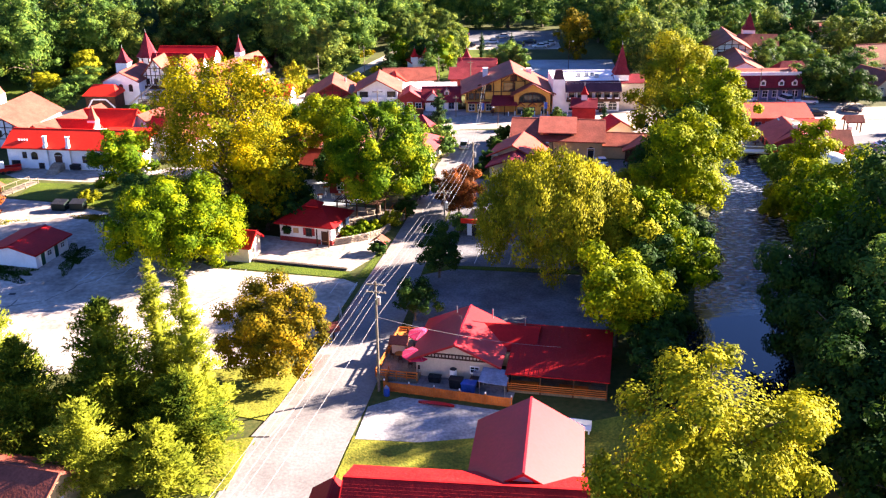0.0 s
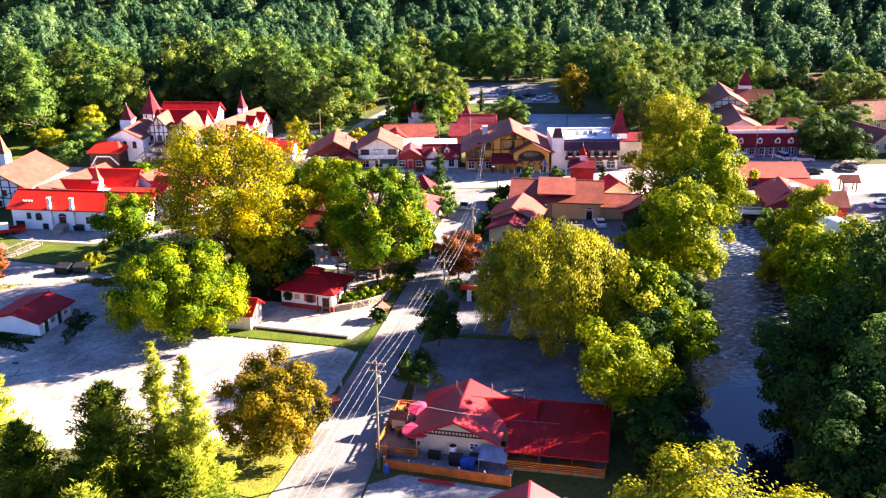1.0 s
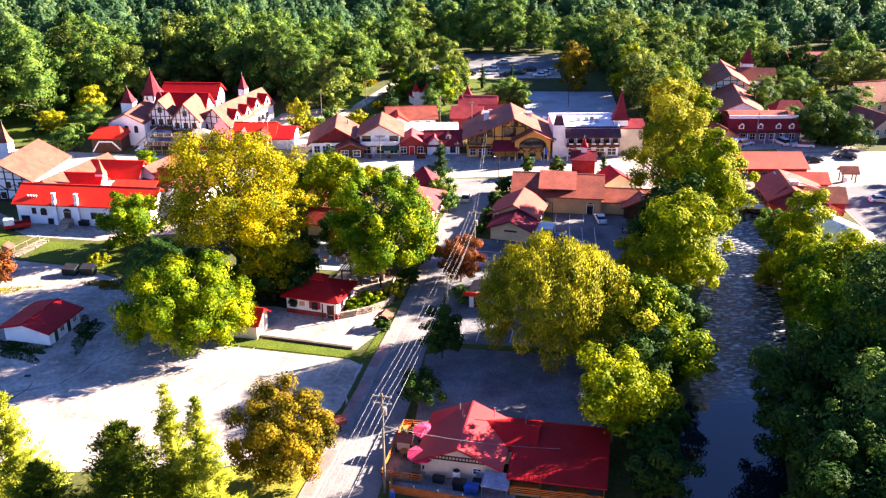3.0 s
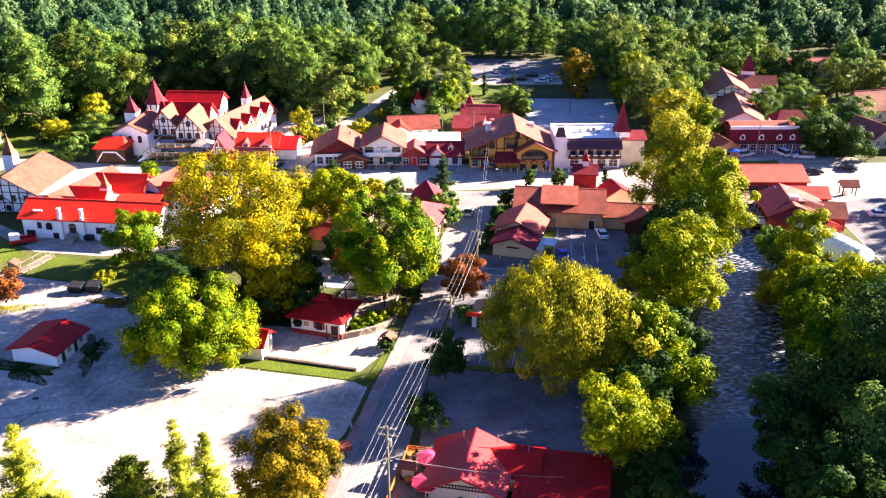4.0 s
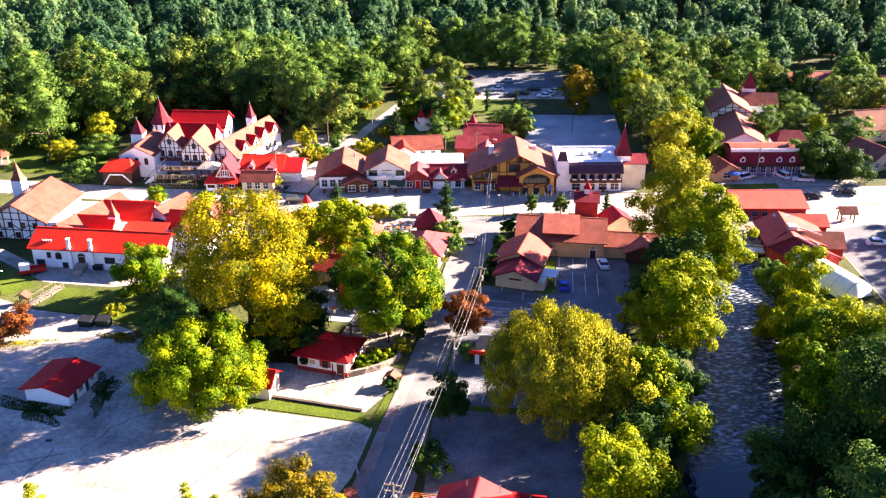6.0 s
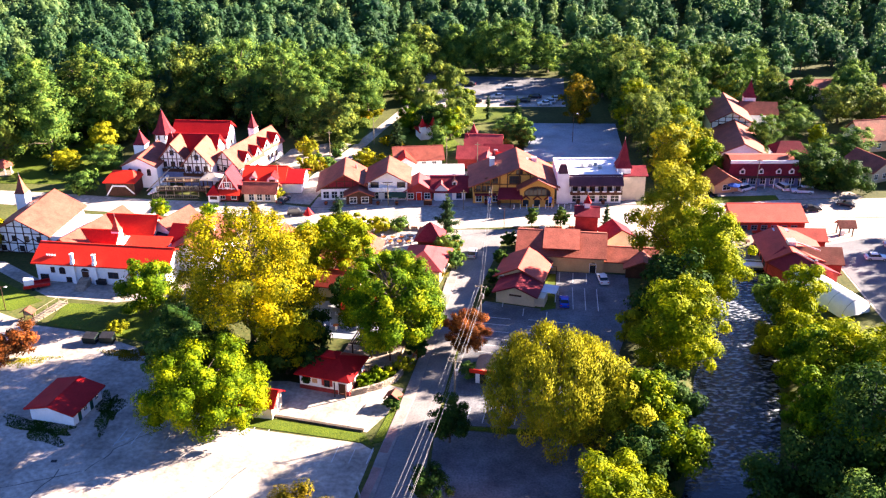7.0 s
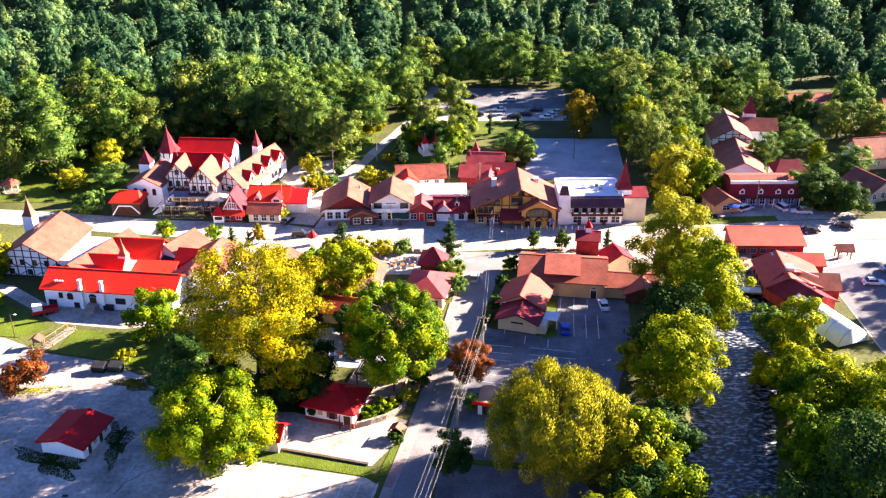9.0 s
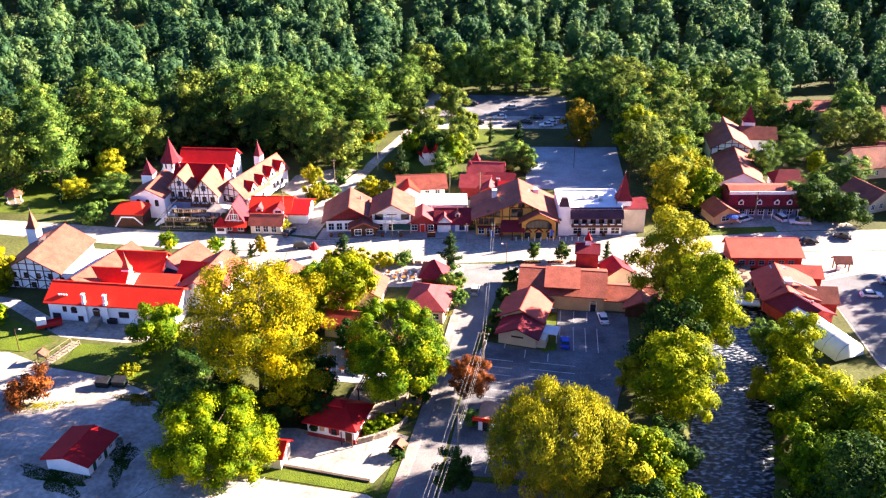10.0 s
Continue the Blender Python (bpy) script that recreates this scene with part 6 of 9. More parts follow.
g.add([(a, -1.74, c) for a, c in pts] + [(-3.1, -1.74, 3.0), (3.1, -1.74, 3.0)], [tuple(range(n + 1)) + (n + 1, n + 2)])
g.part("arched_window", GLASS, b)
g = Geo()
for a, c in zip(pts, pts[1:]):
    g.bar((a[0], -1.76, a[1]), (c[0], -1.76, c[1]), 0.2, 0.2)
for i in range(7):
    xx = -3.0 + i
    g.box(xx - 0.06, xx + 0.06, -1.82, -1.72, 3.0, 3.5 + 1.7 * math.sqrt(max(0, 1 - (xx / 3.1) ** 2)))
g.box(-3.2, 3.2, -1.86, -1.7, 2.85, 3.02)
g.part("arch_frame", TIMBER, b)
for u in (-2.7, 0, 2.7):
    Geo().box(u - 0.7, u + 0.7, -1.78, -1.72, 0.3, 1.9).part("shop_window", GLASS, b)
    gable_roof(Geo(), 1.9, 0.8, 2.1, 0.8, 0.1, "y", 0.1, x=u, y=-1.9).part("door_hood", DARK_SHINGLE, b)
for u in (-3.6, -1.0, 1.6):
    Geo().box(u - 0.1, u + 0.1, -9.1, -8.9, 0, 2.6).part("porch_post", TIMBER, o)
Geo().slab([(-4.2, -9.5, 2.6), (2.0, -9.5, 2.6), (1.4, -6.1, 4.2), (-3.6, -6.1, 4.2)], 0.2).part("porch_roof", DARK_SHINGLE, o)
Geo().box(-9.4, -4.2, -7.3, -6.1, 2.5, 2.7).part("shop_awning", DARK_SHINGLE, o)
for (x, y) in ((3.2, 2.5), (5.4, 3.4), (-5, 1.5)):
    Geo().box(x - 0.6, x + 0.6, y - 0.6, y + 0.6, 6.2, 9.0 if x < 0 else 8.4).part("roof_unit", FLAT_ROOF, o)

# white balcony house with a flat roof
o = root("balcony_house", pose(32.6, 224.0, 0), "white rendered shop house with flat roof and dark balcony", "house")
DIM[o] = (15.4, 11.6)
Geo().box(-7.7, 7.7, -5.8, 5.8, 0, 6.9).part("wall", WHITE, o)
Geo().box(-7.5, 7.5, -5.6, 5.6, 6.9, 7.0).part("roof", FLAT_ROOF, o)
g = Geo().box(-7.7, 7.7, 5.6, 5.8, 6.9, 7.5).box(-7.7, -7.5, -5.6, 5.6, 6.9, 7.5).box(7.5, 7.7, -5.6, 5.6, 6.9, 7.5)
g.part("parapet", WHITE, o)
Geo().slab([(-5.0, -7.4, 5.2), (7.9, -7.4, 5.2), (7.9, -5.4, 7.3), (-5.0, -5.4, 7.3)], 0.2).part("balcony_roof", PURPLE_SLATE, o)
Geo().box(-4.6, 7.7, -7.2, -5.8, 2.75, 2.95).box(-4.6, 7.7, -7.2, -7.1, 2.95, 3.8).part("balcony", TIMBER, o)
for i in range(8):
    xx = -4.4 + i * 1.7
    Geo().box(xx - 0.07, xx + 0.07, -7.16, -7.02, 3.8, 5.2).part("balcony_post", TIMBER, o)
for i in range(7):
    xx = -3.6 + i * 1.75
    Geo().box(xx - 0.5, xx + 0.5, -7.4, -7.2, 3.5, 3.72).part("flower_box", WHITE, o)
for i in range(6):
    win(o, "F", -3.4 + i * 2.05, 3.2, 1.1, 1.6, TIMBER)
for u in (-3.0, 0.5, 3.4, 6.2):
    win(o, "F", u, 0.5, 1.9, 1.5, WHITE, True)
g = Geo().box(-7.75, -5.0, -6.2, -5.0, 0, 7.9)
g.part("corner_pier", WHITE, o)
win(o, "F", -6.4, 3.6, 0.8, 1.6, BLUE_WALL)
win(o, "F", -6.4, 0.8, 0.9, 1.2, BLUE_WALL)
Geo().add([(-7.6, -6.3, 7.8), (-5.2, -6.3, 7.8), (-5.2, -4.6, 7.8), (-7.6, -4.6, 7.8), (-7.1, -5.8, 9.9), (-5.7, -5.8, 9.9), (-5.7, -5.0, 9.9), (-7.1, -5.0, 9.9)], [(4, 5, 6, 7), (0, 1, 5, 4), (1, 2, 6, 5), (2, 3, 7, 6), (3, 0, 4, 7), (3, 2, 1, 0)]).part("chimney_cap", PURPLE_SLATE, o)
for x, y in ((-1.2, 0.5), (0.8, 0.8), (2.2, 1.4), (3.0, -0.6)):
    Geo().box(x - 0.45, x + 0.45, y - 0.4, y + 0.4, 7.0, 7.8).part("roof_unit", METAL, o)
o = root("corner_tower", pose(42.0, 222.0, 0), "white corner tower with a tall dark maroon spire", "tower")
DIM[o] = (4.4, 4.4)
Geo().box(-2.2, 4.2, -2.2, 4.5, 0, 6.6).part("wall", CREAM, o)
spire(o, -1.0, 0, 3.2, 6.6, 8.2, 15.0, WHITE, DARK_SHINGLE, 0.5)
gable_roof(Geo(), 6.8, 6.8, 6.4, 1.2, 0.3, "x", x=1.0, y=1.2).part("roof", DARK_SHINGLE, o)

# gabled shops along the main street
o = house("shop", -26.4, 226.0, 3, 11.6, 10.4, 3.4, 3.4, "y", WHITE, SHINGLE, "white shop with a wide low brown-red gabled roof", "shop", over=1.1)
Geo().box(-5.84, 5.84, -5.26, -5.1, 3.0, 3.4).part("sign_board", TIMBER, o)
timbers(o, "F", gable_timbers(11.6, 3.4, 3.4, 3.3, 6))
Geo().add([(-5.8, -5.22, 3.4), (5.8, -5.22, 3.4), (0, -5.22, 6.8)], [(0, 1, 2)]).part("gable_boarding", DARK_SHINGLE, o)
for u in (-4.6, -2.6, -0.6):
    win(o, "F", u, 0.6, 1.3, 1.7)
door(o, "F", 1.4, 1.4, 2.2)
win(o, "F", 4.0, 0.8, 1.6, 1.4)
Geo().tube((2.6, 2, 4.9), (2.6, 2, 6.5), 0.25, 0.25, 8).part("flue", METAL, o)
o = house("shop_porch", -22.6, 219.8, 3, 6.2, 4.2, 2.5, 1.3, "y", TIMBER, SHINGLE, "dark timber shop porch with a gabled roof", "porch", over=0.6)
win(o, "F", -1.4, 0.6, 1.6, 1.4)
win(o, "F", 1.4, 0.6, 1.6, 1.4)
o = house("balcony_shop", -15.7, 225.4, 0, 9.2, 9.4, 5.0, 2.5, "y", WHITE, SHINGLE, "white two-storey shop with a balcony and brown-red roof", "shop", over=1.0)
Geo().box(-4.7, 4.7, -5.8, -4.7, 2.6, 2.8).box(-4.7, 4.7, -5.8, -5.7, 2.8, 3.6).part("balcony", WHITE, o)
for u in (-4.6, -1.6, 1.6, 4.6):
    Geo().box(u - 0.08, u + 0.08, -5.8, -5.65, 0, 5.1).part("balcony_post", WHITE, o)
Geo().box(-1.6, 1.6, -4.82, -4.7, 4.2, 5.2).part("sign", WHITE, o)
Geo().slab([(0.2, -8.0, 2.1), (4.6, -8.0, 2.1), (4.6, -5.8, 2.55), (0.2, -5.8, 2.55)], 0.1).part("awning", GREEN_DOOR, o)
# dark strip under the balcony: the shade there put into its colour
Geo().box(-4.5, 4.5, -4.76, -4.7, 2.0, 2.6).part("shade_band", TIMBER, o)
Geo().box(-1.2, 1.2, -4.86, -4.8, 4.55, 4.75).part("sign_lettering_bar", TIMBER, o)
for u in (-3.2, 3.2):
    win(o, "F", u, 3.2, 1.8, 1.4, TIMBER)
for u in (-3.2, 0, 3.2):
    win(o, "F", u, 0.4, 1.7, 1.7, WHITE)
o = house("red_shop", -8.2, 223.2, 0, 6.4, 6, 2.8, 2.0, "y", RED_WALL, ROSE_SHINGLE, "small red boarded shop with a faded red gabled roof", "shop", over=0.7)
for u in (-2.0, 2.0):
    win(o, "F", u, 0.6, 1.3, 1.4)
door(o, "F", 0, 1.1, 2.1, BRIGHT_RED)
o = house("white_shop", -0.8, 223.4, 0, 7.6, 6, 2.8, 2.2, "x", WHITE, DARK_SHINGLE, "small white shop with arched blue door and dark roof", "shop", over=0.8)
door(o, "F", 0, 1.2, 2.1, BLUE_WALL)
for u in (-2.3, 2.3):
    win(o, "F", u, 0.6, 1.2, 1.5, BLUE_WALL, True)
dormer(o, 1.2, -1.2, 3.4, 1.1, 1.8, 1.0, 0.6, WHITE, SHINGLE)
gable_roof(Geo(), 3.2, 4.4, 3.0, 1.5, 0.2, "y", 0.14, x=-2.0, y=-1.6).part("front_gable_roof", ROSE_SHINGLE, o)
gable_body(Geo(), 3.0, 4.0, 3.0, 1.4, "y", x=-2.0, y=-1.5).part("front_gable", WHITE, o)

# houses behind the shops
o = house("house", -9.2, 245.6, 6, 12, 8.6, 3.0, 2.0, "x", WHITE, SHINGLE, "white house with a broad orange-red roof", "house", over=0.7)
for u in (-4, -1.3, 1.3, 4):
    win(o, "F", u, 1.0, 1.1, 1.3)
gable_roof(Geo(), 5, 5, 2.9, 1.7, 0.5, "y", x=-3.6, y=-4.2).part("porch_roof", BRIGHT_RED, o)
gable_body(Geo(), 4.6, 4.6, 2.7, 1.5, "y", x=-3.6, y=-4.2).part("porch", WHITE, o)
o = root("flat_shed", pose(-3.6, 233.6, 0), "low shed with a bright flat white roof", "shed")
Geo().box(-7.2, 6.4, -3.6, 3.4, 0, 3.0).part("wall", WHITE, o)
Geo().box(-7.4, 6.6, -3.8, 3.6, 3.0, 3.2).part("roof", FLAT_ROOF, o)
o = house("chapel", -7.6, 268.0, 20, 4.4, 4.6, 2.6, 1.5, "y", WHITE, RED_ROOF, "tiny white chapel with two red spires", "chapel", over=0.4)
spire(o, -1.6, -2.2, 1.6, 2, 4.2, 6.6, WHITE, RED_ROOF)
spire(o, 1.6, -2.2, 1.6, 2, 4.2, 6.6, WHITE, RED_ROOF)
o = house("red_hall", 8.6, 252.2, -6, 9.0, 7.5, 3.6, 2.4, "x", RED_WALL, ROSE_SHINGLE, "red boarded hall with stepped faded red roofs", "hall", over=0.6)
spire(o, -3.0, 1.8, 2.0, 4, 6.0, 8.6, RED_WALL, DARK_SHINGLE)
spire(o, -4.4, -0.6, 1.8, 3, 4.6, 6.6, RED_WALL, DARK_SHINGLE)
for x, y, w, d, h, rise, ax, roof in ((-2.4, -7.0, 7.5, 7.0, 3.0, 2.0, "x", ROSE_SHINGLE), (4.2, -4.8, 7.0, 5.5, 3.2, 1.8, "x", DARK_SHINGLE), (7.4, -9.0, 6.5, 6.0, 2.8, 1.5, "x", RED_ROOF), (1.6, -11.0, 4.4, 4.4, 2.8, 1.6, "y", ROSE_SHINGLE)):
    gable_body(Geo(), w, d, h, rise, ax, x=x, y=y).part("wing", RED_WALL, o)
    gable_roof(Geo(), w, d, h, rise, 0.5, ax, 0.18, x=x, y=y).part("wing_roof", roof, o)
for u in (-3.2, 0.2, 3.4):
    win(o, "F", u, 1.2, 1.0, 1.3)
for x in (1.4, 3.6):
    Geo().box(x - 0.5, x + 0.5, -7.6, -6.8, 3.2, 4.4).part("roof_unit", METAL, o)

# white hall with bright red roofs
o = house("white_hall", -70.4, 181.0, -7.4, 27.4, 8.8, 4.3, 2.3, "x", WHITE, BRIGHT_RED, "long white rendered hall with a bright red roof", "hall", over=0.6)
for u in (-5.6, -1.0):
    g = Geo().box(u - 0.35, u + 0.35, -4.9, -4.3, 0, 4.9)
    g.box(u - 0.28, u + 0.28, -4.7, -4.2, 4.9, 6.4).box(u - 0.36, u + 0.36, -4.8, -4.1, 6.4, 6.55)
    g.part("buttress", WHITE, o)
door(o, "F", -3.3, 1.5, 2.6, TIMBER)
win(o, "F", -3.3, 2.7, 1.5, 0.1, TIMBER, True)
for i in range(8):
    Geo().box(-4.3, -2.3, -5.4 - 0.35 * (i + 1), -5.4 - 0.35 * i, 0, 1.36 - 0.17 * i).part("step", STONE, o)
Geo().box(-4.3, -2.3, -5.4, -4.4, 0, 1.4).part("landing", STONE, o)
win(o, "F", -10.2, 2.2, 0.7, 1.0, TIMBER)
win(o, "F", -8.2, 2.0, 1.1, 0.9, TIMBER, True)
win(o, "F", -12.2, 0.3, 1.6, 1.2, TIMBER)
win(o, "F", 2.6, 1.6, 2.0, 1.1, TIMBER)
win(o, "F", -7.0, 0.2, 1.0, 0.9, TIMBER)
for u, ww in ((6.4, 1.6), (9.6, 2.2)):
    d = gable_body(Geo(), ww, 1.0, 2.2, 0.9, "y").part("porch", WHITE, o, m=pose(u, -4.8, 0))
    gable_roof(Geo(), ww, 1.0, 2.2, 0.9, 0.25, "y", 0.12).part("porch_roof", RED_ROOF, d)
    Geo().box(-ww * 0.32, ww * 0.32, -0.54, -0.5, 0.3, 2.0).part("porch_door", GREEN_DOOR, d)
for i in range(4):
    Geo().box(-11.8 + i * 0.55, -11.5 + i * 0.55, -3.2, -3.1, 5.1, 5.5).part("roof_lettering_bar", WHITE, o)
o = house("hall_wing", -77.0, 191.9, -22.7, 8.6, 18.5, 4.4, 2.6, "y", WHITE, SHINGLE, "long white hall wing with a tan-brown gabled roof", "hall", over=0.5)
for u in (-5, 0, 5):
    win(o, "R", u, 1.4, 1.0, 1.3)
o = house("cross_hall", -69.4, 195.4, -6, 10.4, 8.0, 4.2, 2.9, "x", WHITE, BRIGHT_RED, "white hall wing with steep bright red roof", "hall", over=0.5)
g = Geo().slab([(1.6, -10.4, 4.0), (10.8, -10.4, 4.0), (10.8, -5.6, 5.0), (1.6, -5.6, 5.0)], 0.2)
g.part("lean_to_roof", BRIGHT_RED, o)
Geo().box(1.8, 10.6, -10.2, -5.8, 0, 3.75).part("lean_to", WHITE, o)
for u in (-3.2, 0, 3.2):
    win(o, "B", u, 1.4, 1.0, 1.3)
o = house("red_cross_wing", -74.6, 188.0, -6, 8.4, 6.2, 4.2, 2.7, "x", WHITE, BRIGHT_RED, "short white cross wing with a bright red roof", "hall", over=0.4)
spire(o, 4.0, 0.2, 1.7, 3, 7.0, 10.2, WHITE, SHINGLE, 0.15)
Geo().box(2.6, 5.8, -2.4, 2.6, 0, 4.6).part("turret_base", WHITE, o)
o = house("timbered_house", -92.0, 199.5, -7, 13, 16, 4.6, 3.4, "y", WHITE, SHINGLE, "half-timbered white house with a large brown-red roof", "house", over=0.7)
timbers(o, "F", gable_timbers(13, 4.6, 3.4, 2.2, 7))
timbers(o, "F", gable_timbers(13, 2.2, 0.01, 0.0, 7))
for u in (-4.2, -1.4, 1.4, 4.2):
    win(o, "F", u, 2.8, 0.9, 1.1, TIMBER)
for u in (-4.2, 0, 4.2):
    win(o, "F", u, 0.5, 1.0, 1.1, TIMBER)
spire(o, -6.4, 6.0, 2.4, 0, 8.2, 12.4, WHITE, SHINGLE, 0.1)
o = root("flat_link", pose(-82.6, 196.6, 0, 0, 0, -7), "flat-roofed white link building", "house")
DIM[o] = (10, 12)
Geo().box(-5, 5, -6, 6, 0, 4.0).part("wall", WHITE, o)
Geo().box(-5.1, 5.1, -6.1, 6.1, 4.0, 4.25).part("roof", FLAT_ROOF, o)
for u in (-3, -1, 1):
    win(o, "F", u, 1.6, 0.9, 1.2, TIMBER, True)
o = house("gabled_hall", -53.2, 189.6, -12.5, 9.4, 14.6, 4.0, 2.6, "y", WHITE, SHINGLE, "white hall with a broad tan-brown gabled roof", "hall", over=0.6)
for u in (-5, -1, 3):
    win(o, "R", u, 1.2, 1.0, 1.3)
Geo().box(1.6, 2.2, 1.0, 1.6, 5.2, 7.0).part("chimney", WHITE, o)
o = house("rear_hall", -61.2, 198.0, -26, 8.4, 9.0, 3.8, 2.5, "y", WHITE, SHINGLE, "white rear hall with a tan-brown gabled roof", "hall", over=0.6)
win(o, "R", 0, 1.2, 1.0, 1.3)
o = house("red_link", -56.9, 192.0, -10, 6.0, 8.4, 3.6, 2.7, "x", WHITE, RED_ROOF, "short link building with a red roof", "hall", over=0.3, trim=False)
o = root("court_awning", pose(-63.4, 192.4, 0, 0, 0, -10), "dark blue shade awning over the hall's court", "awning")
Geo().slab([(-2.4, -2.2, 3.0), (2.4, -2.2, 3.0), (2.4, 2.0, 3.7), (-2.4, 2.0, 3.7)], 0.1).part("cloth", SHADE_CLOTH, o)
for x in (-2.2, 2.2):
    for y, z in ((-2.0, 2.95), (1.8, 3.55)):
        Geo().tube((x, y, 0), (x, y, z), 0.06, 0.06, 6).part("post", BLACK, o)
o = root("air_unit", pose(-65.6, 198.6, 0, 0, 0, -10), "dark metal air handling unit beside the hall", "air unit")
Geo().box(-1.3, 1.3, -0.9, 0.9, 0.1, 3.0).part("casing", SHADE_CLOTH, o)
Geo().tube((-0.5, 0, 3.0), (-0.5, 0, 3.3), 0.45, 0.45, 12).part("fan_ring", METAL, o)

# alpine cluster below the wood
o = house("red_kiosk", -81.6, 227.2, -3, 7.2, 6.4, 3.4, 2.2, "x", TIMBER, BRIGHT_RED, "open corner kiosk with a bright red hipped roof", "kiosk", over=0.5, hip=4.8)
g = Geo()
for a, b in (((-3.6, 0), (-1.8, 2.6)), ((-1.8, 2.6), (1.4, 2.6)), ((1.4, 2.6), (3.4, 0.6))):
    g.bar((a[0], -3.2, a[1]), (b[0], -3.2, b[1]), 0.3, 0.3)
g.part("stair_rail", WHITE, o)
o = house("mill_house", -77.6, 236.0, -6, 9.0, 13, 5.6, 2.2, "y", WHITE, SHINGLE, "tall white house with a curved white gable", "house", over=0.3)
spire(o, -2.6, 2.4, 3.0, 5, 8.6, 12.2, WHITE, DARK_SHINGLE, 0.25)
spire(o, 4.6, 5.5, 1.6, 5, 8.0, 10.4, WHITE, DARK_SHINGLE, 0.2)
for u in (-2.4, 0, 2.4):
    win(o, "F", u, 3.4, 0.8, 1.3, TIMBER, True)
o = root("round_tower", pose(-77.0, 249.5, 0), "octagonal white tower with a tall maroon spire", "tower")
DIM[o] = (5, 5)
Geo().box(-3, 3, -3, 3, 0, 5.2).part("base", WHITE, o)
spire(o, 0, 0, 5.0, 5.0, 8.0, 14.2, WHITE, DARK_SHINGLE, 0.5, 8)
for i in range(10):
    a = 2 * math.pi * i / 10
    Geo().box(2.68 * math.cos(a) - 0.15, 2.68 * math.cos(a) + 0.15, 2.68 * math.sin(a) - 0.15, 2.68 * math.sin(a) + 0.15, 6.6, 7.8).part("louvre", TIMBER, o)
for x, y, d, lb in ((-70.6, 237.0, 7.0, "half-timbered alpine house, white and brown"), (-63.5, 234.6, 9.2, "half-timbered alpine house, white and brown")):
    o = house("alpine_house", x, y, -4, 6.8, d, 6.2, 3.9, "y", WHITE, SHINGLE, lb, "house", over=0.6, group="alpine houses")
    timbers(o, "F", gable_timbers(6.8, 6.2, 3.9, 3.4, 6))
    timbers(o, "F", gable_timbers(6.8, 3.2, 0.01, 0.1, 6))
    for u in (-2.1, 0, 2.1):
        win(o, "F", u, 4.2, 0.9, 1.2, TIMBER)
        win(o, "F", u, 0.6, 0.9, 1.5, TIMBER)
    win(o, "F", 0, 7.2, 0.9, 1.2, BLUE_WALL)
    f = -d / 2
    Geo().box(-3.4, 3.4, f - 1.2, f, 3.15, 3.3).box(-3.4, 3.4, f - 1.2, f - 1.1, 3.3, 4.0).part("balcony", TIMBER, o)
    # lower storey in blue, the dark-blue shade under the balcony put into its colour
    Geo().box(-3.3, 3.3, f - 1.0, f, 0.1, 3.1).part("undercroft", BLUE_WALL, o)
o = house("lodge", -66.8, 241.4, -4, 12.4, 8.4, 6.4, 3.6, "x", WHITE, RED_ROOF, "white lodge with a long dark red roof", "house", over=0.5)
for u in (-4, 0, 4):
    win(o, "B", u, 3.6, 1.0, 1.3, TIMBER)
o = root("terrace", pose(-66.0, 223.4, 0, 0, 0, -2), "two-level dark wooden terrace with pale railings and stairs", "terrace")
Geo().box(-6.6, 5.6, -0.4, 3.0, 1.5, 1.7).box(-5.6, 3.4, 1.6, 3.6, 3.1, 3.3).part("deck", TIMBER, o)
for x in np.arange(-6.4, 5.7, 2.0):
    Geo().box(x - 0.1, x + 0.1, -0.3, -0.1, 0, 2.7).part("post", GREY_WOOD, o)
    Geo().box(x - 0.1, x + 0.1, 1.7, 1.9, 1.7, 4.3).part("post", GREY_WOOD, o)
for z0, y0, xa, xb in ((1.7, -0.3, -6.6, 5.6), (3.3, 1.6, -5.6, 3.4), (0.0, -1.6, -7.4, 4.0)):
    g = Geo().box(xa, xb, y0 - 0.05, y0 + 0.05, z0 + 0.95, z0 + 1.08).box(xa, xb, y0 - 0.04, y0 + 0.04, z0 + 0.1, z0 + 0.2)
    for x in np.arange(xa, xb, 0.55):
        g.box(x - 0.05, x + 0.05, y0 - 0.04, y0 + 0.04, z0 + 0.1, z0 + 1.0)
    g.part("railing", GREY_WOOD, o)
for i in range(9):
    Geo().box(-9.4 + i * 0.42, -8.9 + i * 0.42, 0.6 + 0.55 * i, 2.2 + 0.55 * i, 0.1, 0.28 + i * 0.36).part("step", WHITE, o)
g = Geo().bar((-9.4, 0.5, 1.2), (-5.6, 5.4, 4.4), 0.14, 0.16).bar((-9.2, 2.3, 1.2), (-5.4, 7.2, 4.4), 0.14, 0.16)
g.part("stair_rail", CREAM, o)
for i, x in enumerate((-4.6, -2.2, 0.4, 2.8)):
    Geo().tube((x, 0.8, 2.4), (x, 0.8, 2.46), 0.5, 0.5, 10).tube((x, 0.8, 1.7), (x, 0.8, 2.4), 0.05, 0.05, 6).part("table", CREAM if i % 2 else GREY_WOOD, o)
o = root("canopy", pose(-59.6, 226.6, 0, 0, 0, -6), "open canopy with a hipped tan roof", "canopy")
for x in (-1.8, 1.8):
    for y in (-1.4, 1.4):
        Geo().box(x - 0.12, x + 0.12, y - 0.12, y + 0.12, 0, 3.6).part("post", TIMBER, o)
